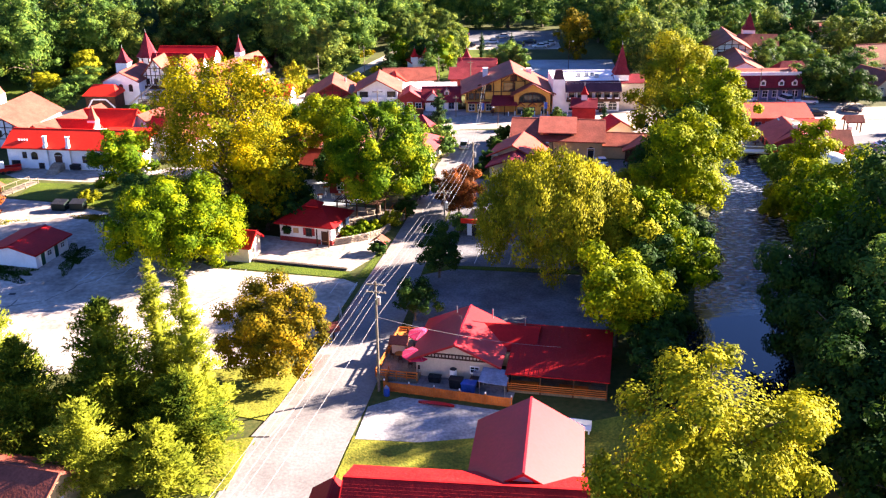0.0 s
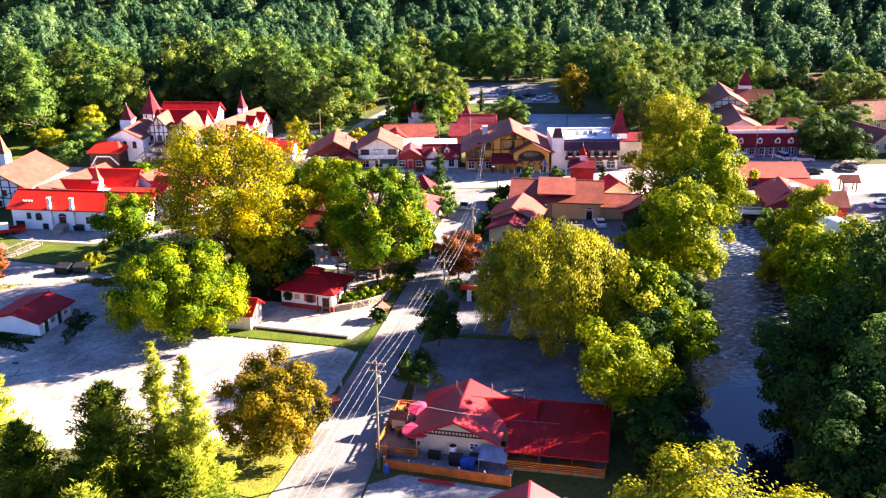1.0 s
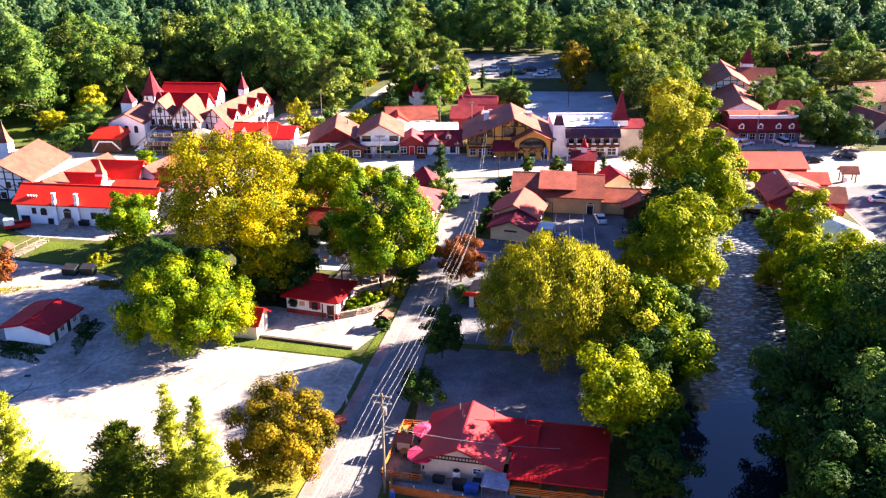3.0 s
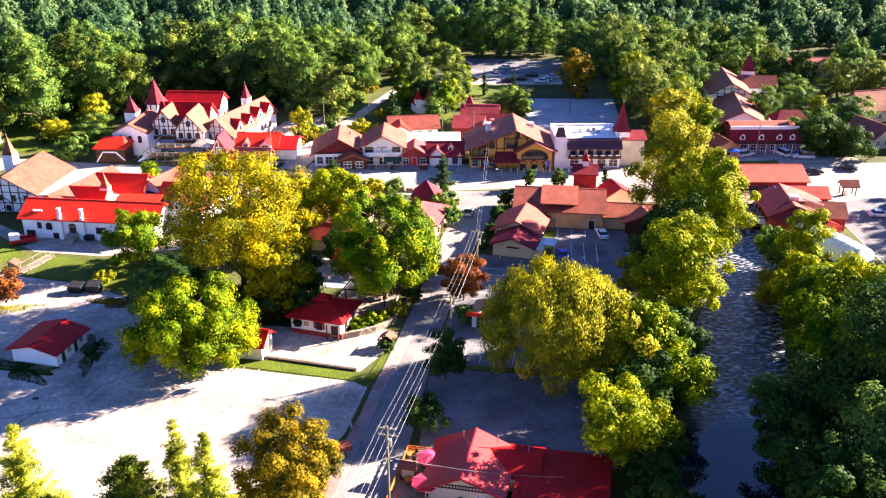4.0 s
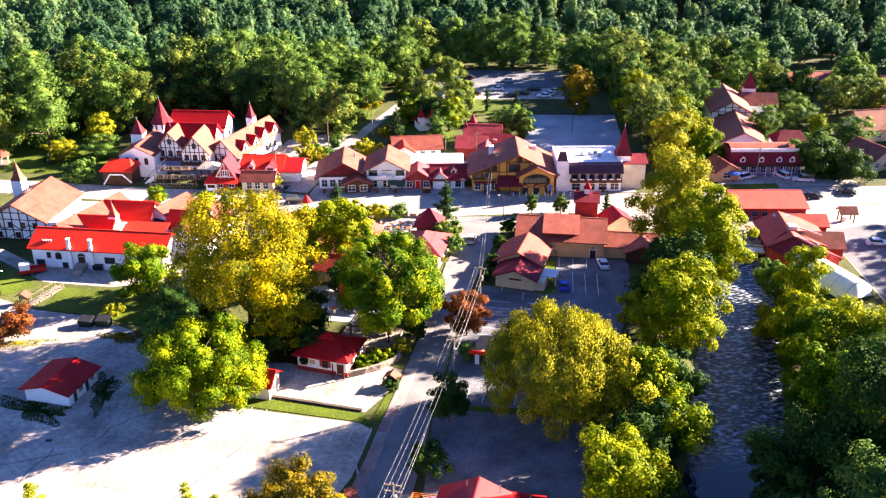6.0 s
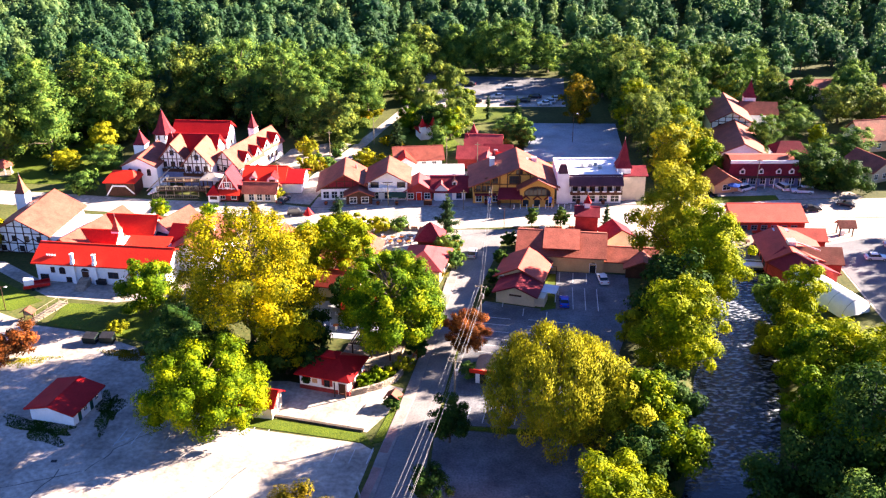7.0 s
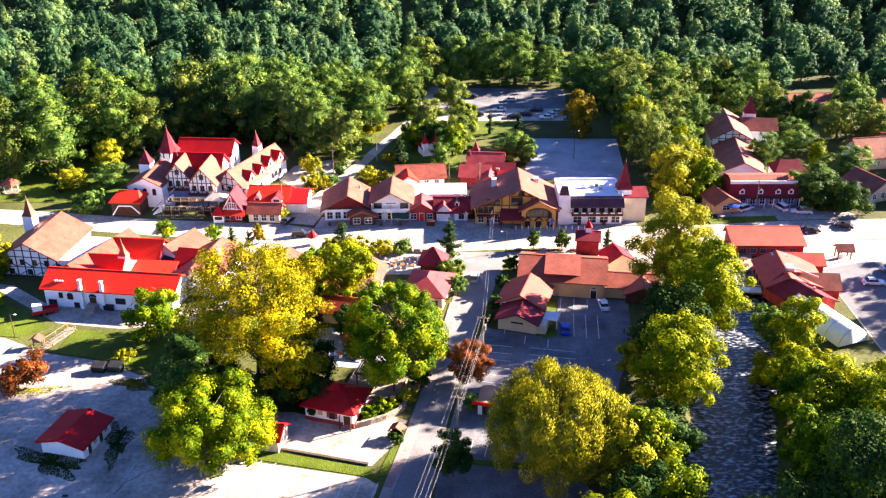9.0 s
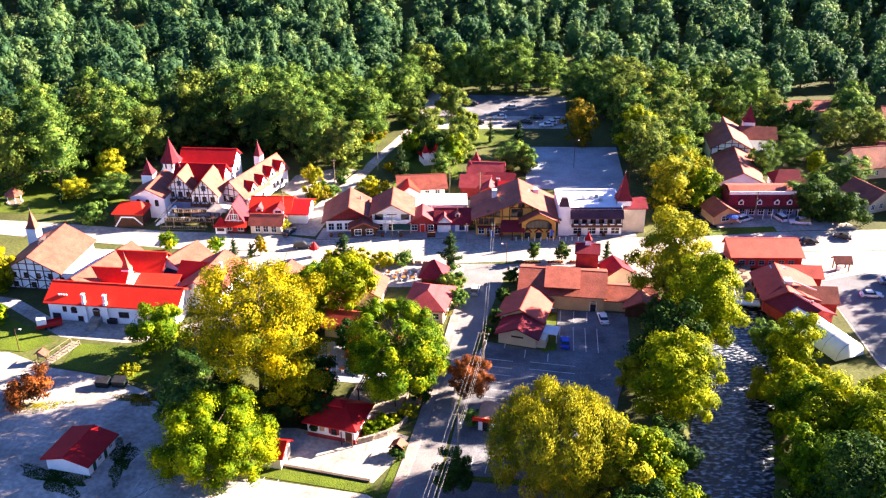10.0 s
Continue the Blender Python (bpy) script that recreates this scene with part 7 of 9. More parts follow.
hip_roof(Geo(), 4.2, 3.4, 3.6, 1.4, 0.4, 1.4).part("roof", CREAM, o)
o = root("ticket_kiosk", pose(-57.8, 220.6, 0, 0, 0, -4), "little white kiosk with a maroon pyramid roof", "kiosk")
Geo().box(-1.3, 1.3, -1.1, 1.1, 0, 1.9).part("wall", WHITE, o)
hip_roof(Geo(), 2.6, 2.2, 1.9, 2.2, 0.35, 0.2).part("roof", RED_ROOF, o)
Geo().box(-0.9, 0.9, -1.16, -1.1, 0.8, 1.6).part("hatch", TIMBER, o)
o = house("great_hall", -67.6, 254.5, -4, 14.4, 9, 6.4, 3.0, "x", WHITE, RED_ROOF, "large white hall with a long red roof", "hall", over=0.5)
win(o, "R", 0, 3.5, 1.2, 1.6, TIMBER)
for x, y, w, d, h, rise, lb, dorm in ((-55.6, 238.8, 8.4, 11.0, 4.2, 3.8, "white gabled house with a tan-brown roof and red dormers", (-1.2, 3.6)), (-51.4, 249.2, 6.8, 10.5, 4.6, 3.4, "narrow white gabled house with red dormers", (-2.4, 2.4))):
    o = house("gabled_house", x, y, -22.8, w, d, h, rise, "y", WHITE, SHINGLE, lb, "house", over=0.5, group="stepped gabled houses")
    timbers(o, "F", gable_timbers(w, h, rise, 2.4, 5))
    for u in (-w / 3.4, 0, w / 3.4):
        win(o, "F", u, 2.6, 0.9, 1.2, TIMBER)
        win(o, "R", u, 1.4, 0.9, 1.2, TIMBER)
    for yy in dorm:
        dm = gable_body(Geo(), 2.8, 3.0, 1.0, 1.8, "y").part("dormer", WHITE, o, m=pose(w * 0.30, yy, h + 0.1, 0, 0, 90))
        gable_roof(Geo(), 2.8, 3.0, 1.0, 1.8, 0.25, "y", 0.12).part("dormer_roof", RED_ROOF, dm)
        Geo().box(-0.45, 0.45, -1.56, -1.48, 0.3, 1.3).part("pane", GLASS, dm)
    for k in range(3):
        Geo().box(-w / 2 - 1.0 - 0.5 * k, -w / 2 + 0.4, -4.5, 1.5, 1.6 + 1.3 * (2 - k), 1.75 + 1.3 * (2 - k)).part("striped_awning", WHITE if k % 2 else ROSE_SHINGLE, o)
o = root("slim_tower", pose(-53.6, 251.6, 0, 0, 0, -22), "slim white tower with a pointed maroon spire", "tower")
DIM[o] = (1.9, 1.9)
Geo().box(-0.95, 0.95, -0.95, 0.95, 0, 6.0).part("shaft", WHITE, o)
spire(o, 0, 0, 1.9, 6.0, 8.6, 12.4, WHITE, DARK_SHINGLE, 0.2)
o = house("red_gable_shop", -54.4, 223.4, -4, 4.8, 5.5, 3.2, 4.0, "y", RED_WALL, DARK_SHINGLE, "narrow shop with a steep red and white gable", "shop", over=0.5)
timbers(o, "F", [(-2.2, 3.2, 0, 7.0), (2.2, 3.2, 0, 7.0), (-2.2, 3.2, 2.2, 3.2)], WHITE, 0.35)
timbers(o, "F", gable_timbers(4.4, 3.2, 3.6, 2.6, 4), WHITE, 0.14)
win(o, "F", 0, 3.5, 1.0, 1.2)
win(o, "F", -1.4, 0.5, 1.2, 1.5)
win(o, "F", 1.4, 0.5, 1.2, 1.5)
Geo().slab([(-3.4, -4.6, 2.2), (3.4, -4.6, 2.2), (3.2, -2.7, 3.0), (-3.2, -2.7, 3.0)], 0.12).part("awning", BRIGHT_RED, o)
o = house("corner_shop", -46.6, 230.6, -3, 9.6, 8.6, 3.0, 2.2, "x", WHITE, BRIGHT_RED, "corner shop with bright red cross roofs", "shop", over=0.6)
gable_body(Geo(), 6.0, 9.0, 2.8, 1.7, "x", x=6.4, y=-0.2).part("east_wing", WHITE, o)
gable_roof(Geo(), 6.0, 9.0, 2.8, 1.7, 0.6, "x", x=6.4, y=-0.2).part("east_roof", RED_ROOF, o)
dormer(o, 2.4, -3.6, 2.9, 2.6, 3.2, 0.8, 1.1, WHITE, RED_ROOF)
dormer(o, -2.6, -3.2, 3.0, 1.6, 2.6, 0.7, 0.8, WHITE, ROSE_SHINGLE)
for u in (-3.6, -1.2, 1.2, 3.6):
    win(o, "F", u, 0.6, 1.4, 1.5)
o = house("low_shop", -46.6, 222.0, -4, 7.6, 4.6, 2.5, 1.6, "x", CREAM, SHINGLE, "low shop with an orange-brown roof", "shop", over=0.5)
for u in (-2, 0, 2):
    win(o, "F", u, 0.5, 1.2, 1.5)
o = root("gazebo", pose(-117.0, 239.5, 0), "small round gazebo with a red roof", "gazebo")
for i in range(6):
    a = math.pi * i / 3
    Geo().tube((1.9 * math.cos(a), 1.9 * math.sin(a), 0), (1.9 * math.cos(a), 1.9 * math.sin(a), 2.3), 0.1, 0.1, 6).part("post", WHITE, o)
g = Geo()
ring = [(2.6 * math.cos(math.pi * i / 3), 2.6 * math.sin(math.pi * i / 3), 2.3) for i in range(6)]
g.add(ring + [(0, 0, 4.2)], [(i, (i + 1) % 6, 6) for i in range(6)] + [tuple(range(5, -1, -1))])
g.part("roof", SHINGLE, o)
Geo().tube((0, 0, 0), (0, 0, 0.3), 2.2, 2.2, 12).part("deck", GREY_WOOD, o)

# riverside restaurant east of the water
o = house("river_pavilion", 70.6, 204.6, -1, 15.6, 8.0, 2.8, 1.6, "x", RED_WALL, ORANGE_ROOF, "long riverside pavilion with an orange-red roof", "pavilion", over=0.5, split=0.8)
for i in range(6):
    win(o, "F", -5.6 + i * 2.2, 0.9, 1.2, 1.0, BLUE_WALL)
g = Geo()
for i in range(8):
    g.box(-7.6 + i * 2.1, -7.5 + i * 2.1, 4.5, 4.6, 0.0, 1.0)
g.box(-7.6, 7.4, 4.5, 4.58, 0.95, 1.05)
g.part("street_rail", BLACK, o)
o = house("river_restaurant", 70.4, 186.6, -4, 12.0, 12.0, 2.8, 2.2, "y", RED_WALL, ORANGE_ROOF, "riverside restaurant with broad orange-red roofs", "restaurant", over=0.5, split=0.38)
for x, y, w, d, h, rise, roof in ((4.4, 7.4, 8.4, 5.6, 2.8, 1.4, ORANGE_ROOF), (4.2, -3.6, 9.0, 6.0, 2.9, 2.0, SHINGLE)):
    gable_body(Geo(), w, d, h, rise, "x", x=x, y=y).part("wing", RED_WALL, o)
    gable_roof(Geo(), w, d, h, rise, 0.5, "x", 0.2, x=x, y=y).part("wing_roof", roof, o)
Geo().box(-1.6, 0.0, -3.4, -1.6, 4.4, 5.9).part("roof_unit", FLAT_ROOF, o)
Geo().box(-2.6, 0.6, 4.6, 6.0, 3.6, 4.8).part("roof_unit", METAL, o)
Geo().box(-5.0, -2.6, 3.0, 6.8, 3.0, 3.25).part("flat_roof", PURPLE_SLATE, o)
Geo().bar((0.2, -2.6, 5.5), (4.4, -5.4, 5.0), 0.25, 0.25).part("duct", METAL, o)
for u in (-4, -1.4, 1.4, 4):
    win(o, "L", u, 0.8, 1.3, 1.3, TIMBER)
o = house("river_wing", 70.2, 178.0, 26, 8.4, 10.4, 2.7, 2.0, "y", RED_WALL, DARK_SHINGLE, "dark red restaurant wing with maroon roof", "restaurant", over=0.5)
Geo().tube((0.8, -2.4, 4.0), (0.8, -2.4, 5.2), 0.3, 0.3, 10).part("flue", METAL, o)
Geo().bar((0.4, 3.6, 4.9), (0.4, -2.2, 4.9), 0.2, 0.2).part("duct", METAL, o)
o = root("river_deck", pose(62.6, 193.6, 0, 0, 0, -8), "long grey timber deck above the river", "deck")
Geo().box(-2.2, 3.0, -8.6, 9.0, 0.5, 0.75).part("deck", GREY_WOOD, o)
Geo().box(-2.0, 2.9, -10.6, -8.6, 0.2, 0.55).part("landing", FLAT_ROOF, o)
g = Geo()
for y in np.arange(-9, 9.1, 1.5):
    g.box(-2.2, -2.1, y - 0.05, y + 0.05, 0.75, 1.8)
    g.box(-2.2, -2.0, y - 0.08, y + 0.08, -2, 0.5)
g.box(-2.22, -2.08, -9.2, 9.0, 1.75, 1.85).box(-2.2, 2.6, -9.2, -9.1, 1.2, 1.3)
g.part("railing", WHITE, o)
for i in range(5):
    Geo().box(0.2, 1.5, -7 + i * 3.2, -5.8 + i * 3.2, 1.4, 1.5).box(0.75, 0.95, -6.6 + i * 3.2, -6.2 + i * 3.2, 0.75, 1.4).part("table", TIMBER, o)
o = root("tent", pose(72.2, 169.0, 0, 0, 0, 22), "white vaulted event tent on the bank", "tent")
g = Geo()
n = 12
prof = [(-3.4 * math.cos(math.pi * i / n), 0.6 + 3.4 * math.sin(math.pi * i / n)) for i in range(n + 1)]
g.add([(a, -7.5, b) for a, b in prof] + [(a, 7.5, b) for a, b in prof], [(i, i + 1, n + 2 + i, n + 1 + i) for i in range(n)] + [tuple(range(n, -1, -1)), tuple(range(n + 1, 2 * n + 2))])
g.part("canvas", WHITE, o, smooth=True)
g = Geo()
for y in (-7.5, -3.75, 0, 3.75, 7.5):
    g = Geo()
    for a, b in zip(prof, prof[1:]):
        g.bar((a[0] * 1.01, y, a[1] * 1.01), (b[0] * 1.01, y, b[1] * 1.01), 0.08, 0.08)
    g.part("hoop", METAL, o)
o = root("shelter", pose(87.0, 199.6, 0, 0, 0, -2), "small open ticket shelter with a red roof", "shelter")
for x in (-1.4, 1.4):
    for y in (-1, 1):
        Geo().box(x - 0.1, x + 0.1, y - 0.1, y + 0.1, 0, 2.4).part("post", TIMBER, o)
gable_roof(Geo(), 3.4, 2.6, 2.4, 1.0, 0.3, "x").part("roof", SHINGLE, o)
Geo().box(-0.9, -0.1, -0.4, 0.4, 0, 1.2).part("counter", WHITE, o)

# inn and hotel
o = root("inn", pose(77.6, 233.4, 0), "inn with a dark red mansard roof and small dormers", "inn")
DIM[o] = (17.4, 9)
Geo().box(-8.7, 8.7, -4.5, 4.5, 0, 3.0).part("wall", BLUE_WALL, o)
Geo().add([(-9.2, -5, 3.0), (9.2, -5, 3.0), (9.2, 5, 3.0), (-9.2, 5, 3.0), (-8.2, -3.4, 5.8), (8.2, -3.4, 5.8), (8.2, 3.8, 5.8), (-8.2, 3.8, 5.8)], [(3, 2, 1, 0), (4, 5, 6, 7), (0, 1, 5, 4), (1, 2, 6, 5), (2, 3, 7, 6), (3, 0, 4, 7)]).part("mansard_roof", DARK_SHINGLE, o)
gable_roof(Geo(), 16.0, 7.0, 5.7, 0.9, 0.1, "x", 0.15, 0.0, 0.2).part("upper_roof", SHINGLE, o)
Geo().box(-8.4, 8.4, -3.5, -3.3, 5.7, 6.5).part("parapet", WHITE, o)
for u in (-5.6, -1.0, 3.4, 6.6):
    dormer(o, u, -3.9, 3.5, 1.3, 1.8, 1.0, 0.6, WHITE, DARK_SHINGLE)
for i in range(7):
    win(o, "F", -7.4 + i * 2.4, 0.7, 1.2, 1.5)
Geo().box(-8.9, 8.9, -6.2, -4.5, 2.8, 3.0).part("gallery", TIMBER, o)
for i in range(9):
    Geo().box(-8.7 + i * 2.15, -8.55 + i * 2.15, -6.1, -5.95, 0, 2.8).part("gallery_post", WHITE, o)
o = house("inn_cafe", 66.6, 228.0, 14, 6.4, 6.5, 2.7, 1.8, "y", TAN, SHINGLE, "small cafe with a tan-brown gabled roof", "cafe", over=0.6)
win(o, "F", 0, 0.8, 2.0, 1.3)
o = house("hotel", 77.8, 253.5, -8, 11, 20, 3.6, 2.6, "y", WHITE, SHINGLE, "long white hotel wing with a brown-red roof", "hotel", over=0.6)
for i in range(5):
    win(o, "L", -8 + i * 4, 1.4, 1.0, 1.4)
    win(o, "R", -8 + i * 4, 1.4, 1.0, 1.4)
o = house("hotel", 79.6, 273.0, -6, 11, 18, 5.6, 3.0, "y", WHITE, SHINGLE, "taller half-timbered hotel wing", "hotel", over=0.6)
timbers(o, "F", gable_timbers(11, 5.6, 3.0, 3.0, 6))
for u in (-3, 0, 3):
    win(o, "F", u, 3.6, 1.0, 1.3, TIMBER)
spire(o, 7.2, 7.0, 3.2, 0, 8.6, 13.6, WHITE, DARK_SHINGLE, 0.3)
gable_body(Geo(), 10, 7, 5.0, 2.4, "x", x=9.5, y=5).part("side_wing", WHITE, o)
gable_roof(Geo(), 10, 7, 5.0, 2.4, 0.5, "x", x=9.5, y=5).part("side_roof", SHINGLE, o)
o = house("mansard_house", 89.5, 247.0, -2, 8.4, 7, 3.0, 2.8, "x", WHITE, DARK_SHINGLE, "white house with a steep maroon hipped roof", "house", over=0.4, hip=5)
for u in (-2.6, 0, 2.6):
    win(o, "F", u, 1.0, 1.0, 1.3)
for x, y, rz, w, d, h, r_, ax, lb in ((107, 236.5, 22, 8, 10, 3.2, 2.4, "y", "gabled house with a pale brown roof"), (118, 233, -4, 12, 8, 3.0, 2.0, "x", "long house with an orange-brown roof beside the street"),
                                      (116, 259, 10, 11, 9, 3.6, 4.0, "x", "house with a high maroon roof"), (127, 266, -8, 10, 9, 3.4, 2.8, "x", "house with a maroon roof among trees"), (132, 252, 4, 12, 8, 3.4, 2.4, "x", "house with a red-brown roof among trees"),
                                      (116, 309, 2, 20, 9, 3.4, 1.8, "x", "long building with an orange-red roof at the wood's edge"), (142, 300, 0, 12, 9, 3.4, 2.6, "x", "house with a red-brown roof at the wood's edge")):
    o = house("house", x, y, rz, w, d, h, r_, ax, CREAM, SHINGLE, lb, "house", over=0.6, group="east houses")
    for u in (-w / 3, 0, w / 3):
        win(o, "F", u, 1.0, 1.0, 1.3)

# low roofs between the plaza and the sycamore
o = house("pavilion", -5.0, 193.2, -8, 4.8, 4.8, 2.8, 3.4, "x", TIMBER, DARK_SHINGLE, "square plaza pavilion with a steep maroon pyramid roof", "pavilion", over=0.7, hip=0.4)
o = house("corner_cafe", -5.8, 181.8, -12, 8.0, 10.0, 3.0, 2.5, "y", CREAM, ROSE_SHINGLE, "corner cafe with a hipped faded red roof", "cafe", over=0.7, hip=2.6)
for u in (-2.5, 0, 2.5):
    win(o, "F", u, 0.9, 1.2, 1.3)
    win(o, "R", u, 0.9, 1.2, 1.3)
o = house("row_house", -19.0, 187.2, -8, 6.4, 8.0, 2.8, 1.8, "y", CREAM, SHINGLE, "low house with tan-brown roof by the plaza", "house", over=0.6)
o = house("row_house", -29.0, 187.0, -6, 9.0, 8.0, 3.0, 2.0, "x", CREAM, SHINGLE, "low house with tan-brown roof by the plaza", "house", over=0.6)
o = house("row_house", -37.5, 190.0, -12, 9, 9.0, 3.0, 2.2, "y", WHITE, SHINGLE, "low house with tan-brown roof beside the hall", "house", over=0.6)
o = house("garden_house", -16.0, 164.0, -10, 8.0, 7.0, 2.9, 2.0, "x", RED_WALL, RED_ROOF, "red garden house between the trees", "house", over=0.6)
for u in (-2, 1.5):
    win(o, "F", u, 0.9, 1.1, 1.2)
o = house("patio_kitchen", -22.2, 173.6, -12, 7.6, 6.4, 2.6, 1.8, "x", CREAM, ORANGE_ROOF, "small building with an orange-red roof between the trees", "house", over=0.6)
o = root("advertising_kiosk", pose(-33.2, 207.0, 0), "small round kiosk with a red conical roof", "kiosk")
Geo().tube((0, 0, 0), (0, 0, 2.2), 0.8, 0.8, 10).part("body", WHITE, o)
Geo().tube((0, 0, 2.2), (0, 0, 4.0), 1.3, 0.03, 10).part("roof", RED_ROOF, o)


# ---- smaller things ----
def utility_pole(x, y, h, rz, label, arms=1, lean=0.0):
    o = root("utility_pole", pose(x, y, 0, lean, 0, rz), label, "utility pole", "utility poles")
    Geo().tube((0, 0, -0.5), (0, 0, h), 0.17, 0.11, 10).part("pole", GREY_WOOD, o)
    for i in range(arms):
        z = h - 0.35 - 0.9 * i
        a = Geo().box(-1.1, 1.1, -0.06, 0.06, z - 0.06, z + 0.06).part("crossarm", GREY_WOOD, o)
        for u in (-1.0, -0.4, 0.4, 1.0):
            Geo().tube((u, 0, z + 0.06), (u, 0, z + 0.24), 0.05, 0.04, 8).part("insulator", METAL, a)
    t = Geo().tube((0.32, -0.1, h - 2.6), (0.32, -0.1, h - 1.7), 0.24, 0.24, 12).part("transformer", METAL, o)
    Geo().tube((0.32, -0.1, h - 1.7), (0.32, -0.1, h - 1.5), 0.08, 0.05, 8).part("bushing", METAL, t)
    return o


def cable(name, pts, label, r=0.025, sag=0.5):
    """A hanging cable between supports."""
    ob = new(name, bpy.data.curves.new(name, "CURVE"))
    cu = ob.data
    cu.dimensions, cu.bevel_depth, cu.bevel_resolution = "3D", r, 1
    sp = cu.splines.new("POLY")
    full = []
    for a, b in zip(pts, pts[1:]):
        for i in range(13):
            u = i / 12
            p = Vector(a).lerp(Vector(b), u)
            p.z -= sag * 4 * u * (1 - u)
            full.append(p)
    sp.points.add(len(full) - 1)
    for q, p in zip(sp.points, full):
        q.co = (*p, 1)
    cu.materials.append(WIRE)
    return tagged(ob, label, "cable", "overhead cables")


P0, P1, P2, P3 = (-17.5, 52.0, 12.5), (-7.6, 93.0, 13.0), (-0.2, 130.0, 10.8), (4.6, 154.3, 11.0)
utility_pole(P0[0], P0[1], 12.8, -12, "tall wooden utility pole beside the street")
utility_pole(P1[0], P1[1], 13.3, -12, "tall wooden utility pole beside the restaurant fence", 2, -0.6)
utility_pole(P2[0], P2[1], 11.0, -12, "wooden utility pole beside the street")
utility_pole(P3[0], P3[1], 11.2, -12, "wooden utility pole behind the red maple")
for s, dz in ((-1.0, 0.0), (-0.4, 0.0), (0.4, 0.0), (1.0, 0.0)):
    cable("power_cable", [(p[0] + s, p[1] - 0.2 * s, p[2] + dz) for p in (P0, P1)] + [(P2[0] + s, P2[1] - 0.2 * s, P2[2] - 0.1)] + [(P3[0] + s * 0.9, P3[1], P3[2])], "thin pale overhead power cable along the street", 0.012)
for s in (-0.25, 0.25):
    cable("power_cable", [(P3[0] + s, P3[1], P3[2]), (8.5 + s, 205.0, 9.6)], "thin pale overhead power cable across the town", 0.015, 0.9)
cable("telephone_cable", [(P0[0], P0[1], 8.6), (P1[0], P1[1], 9.0), (P2[0], P2[1], 7.9), (P3[0], P3[1], 8.0)], "lower telephone cable along the street", 0.018)
cable("telephone_cable", [(P1[0], P1[1], 9.2), (13.0, 97.0, 3.2)], "thin cable from pole to the red roof", 0.018, 0.6)


def lamp_post(x, y, h, label, rz=0):
    o = root("street_lamp", pose(x, y, 0, 0, 0, rz), label, "street lamp", "street lamps")
    Geo().tube((0, 0, 0), (0, 0, h), 0.09, 0.06, 8).part("post", TIMBER, o)
    Geo().bar((0, 0, h - 0.05), (0.9, 0, h + 0.05), 0.07, 0.07).part("arm", TIMBER, o)
    Geo().box(0.7, 1.2, -0.14, 0.14, h - 0.12, h + 0.02).part("lantern", LAMP, o)
    return o


lamp_post(-86.2, 166.0, 5.0, "wooden lamp post on the lawn")
lamp_post(19.9, 172.0, 6.0, "dark lamp post beside the grass island", 180)
lamp_post(89.5, 176.0, 7.0, "dark lamp post in the east car park", 180)
lamp_post(34, 263, 8.5, "lamp post in the square car park")
lamp_post(47.5, 250, 9.0, "tall lamp post by the square car park")
lamp_post(11.5, 203.5, 5.0, "lamp post at the street corner", 180)
for x, y, h in ((-43.5, 228, 7.5), (-33, 250, 8), (-22, 262, 8), (-1.5, 243, 8.5), (6.5, 240, 8), (75, 226, 8.5), (-15.5, 217.0, 6), (2.5, 214.5, 5)):
    o = root("telegraph_pole", pose(x, y, 0), "slender wooden pole beside the street", "pole", "telegraph poles")
    Geo().tube((0, 0, 0), (0, 0, h), 0.12, 0.08, 8).part("shaft", GREY_WOOD, o)
    Geo().box(-0.7, 0.7, -0.05, 0.05, h - 0.6, h - 0.48).part("crossarm", GREY_WOOD, o)


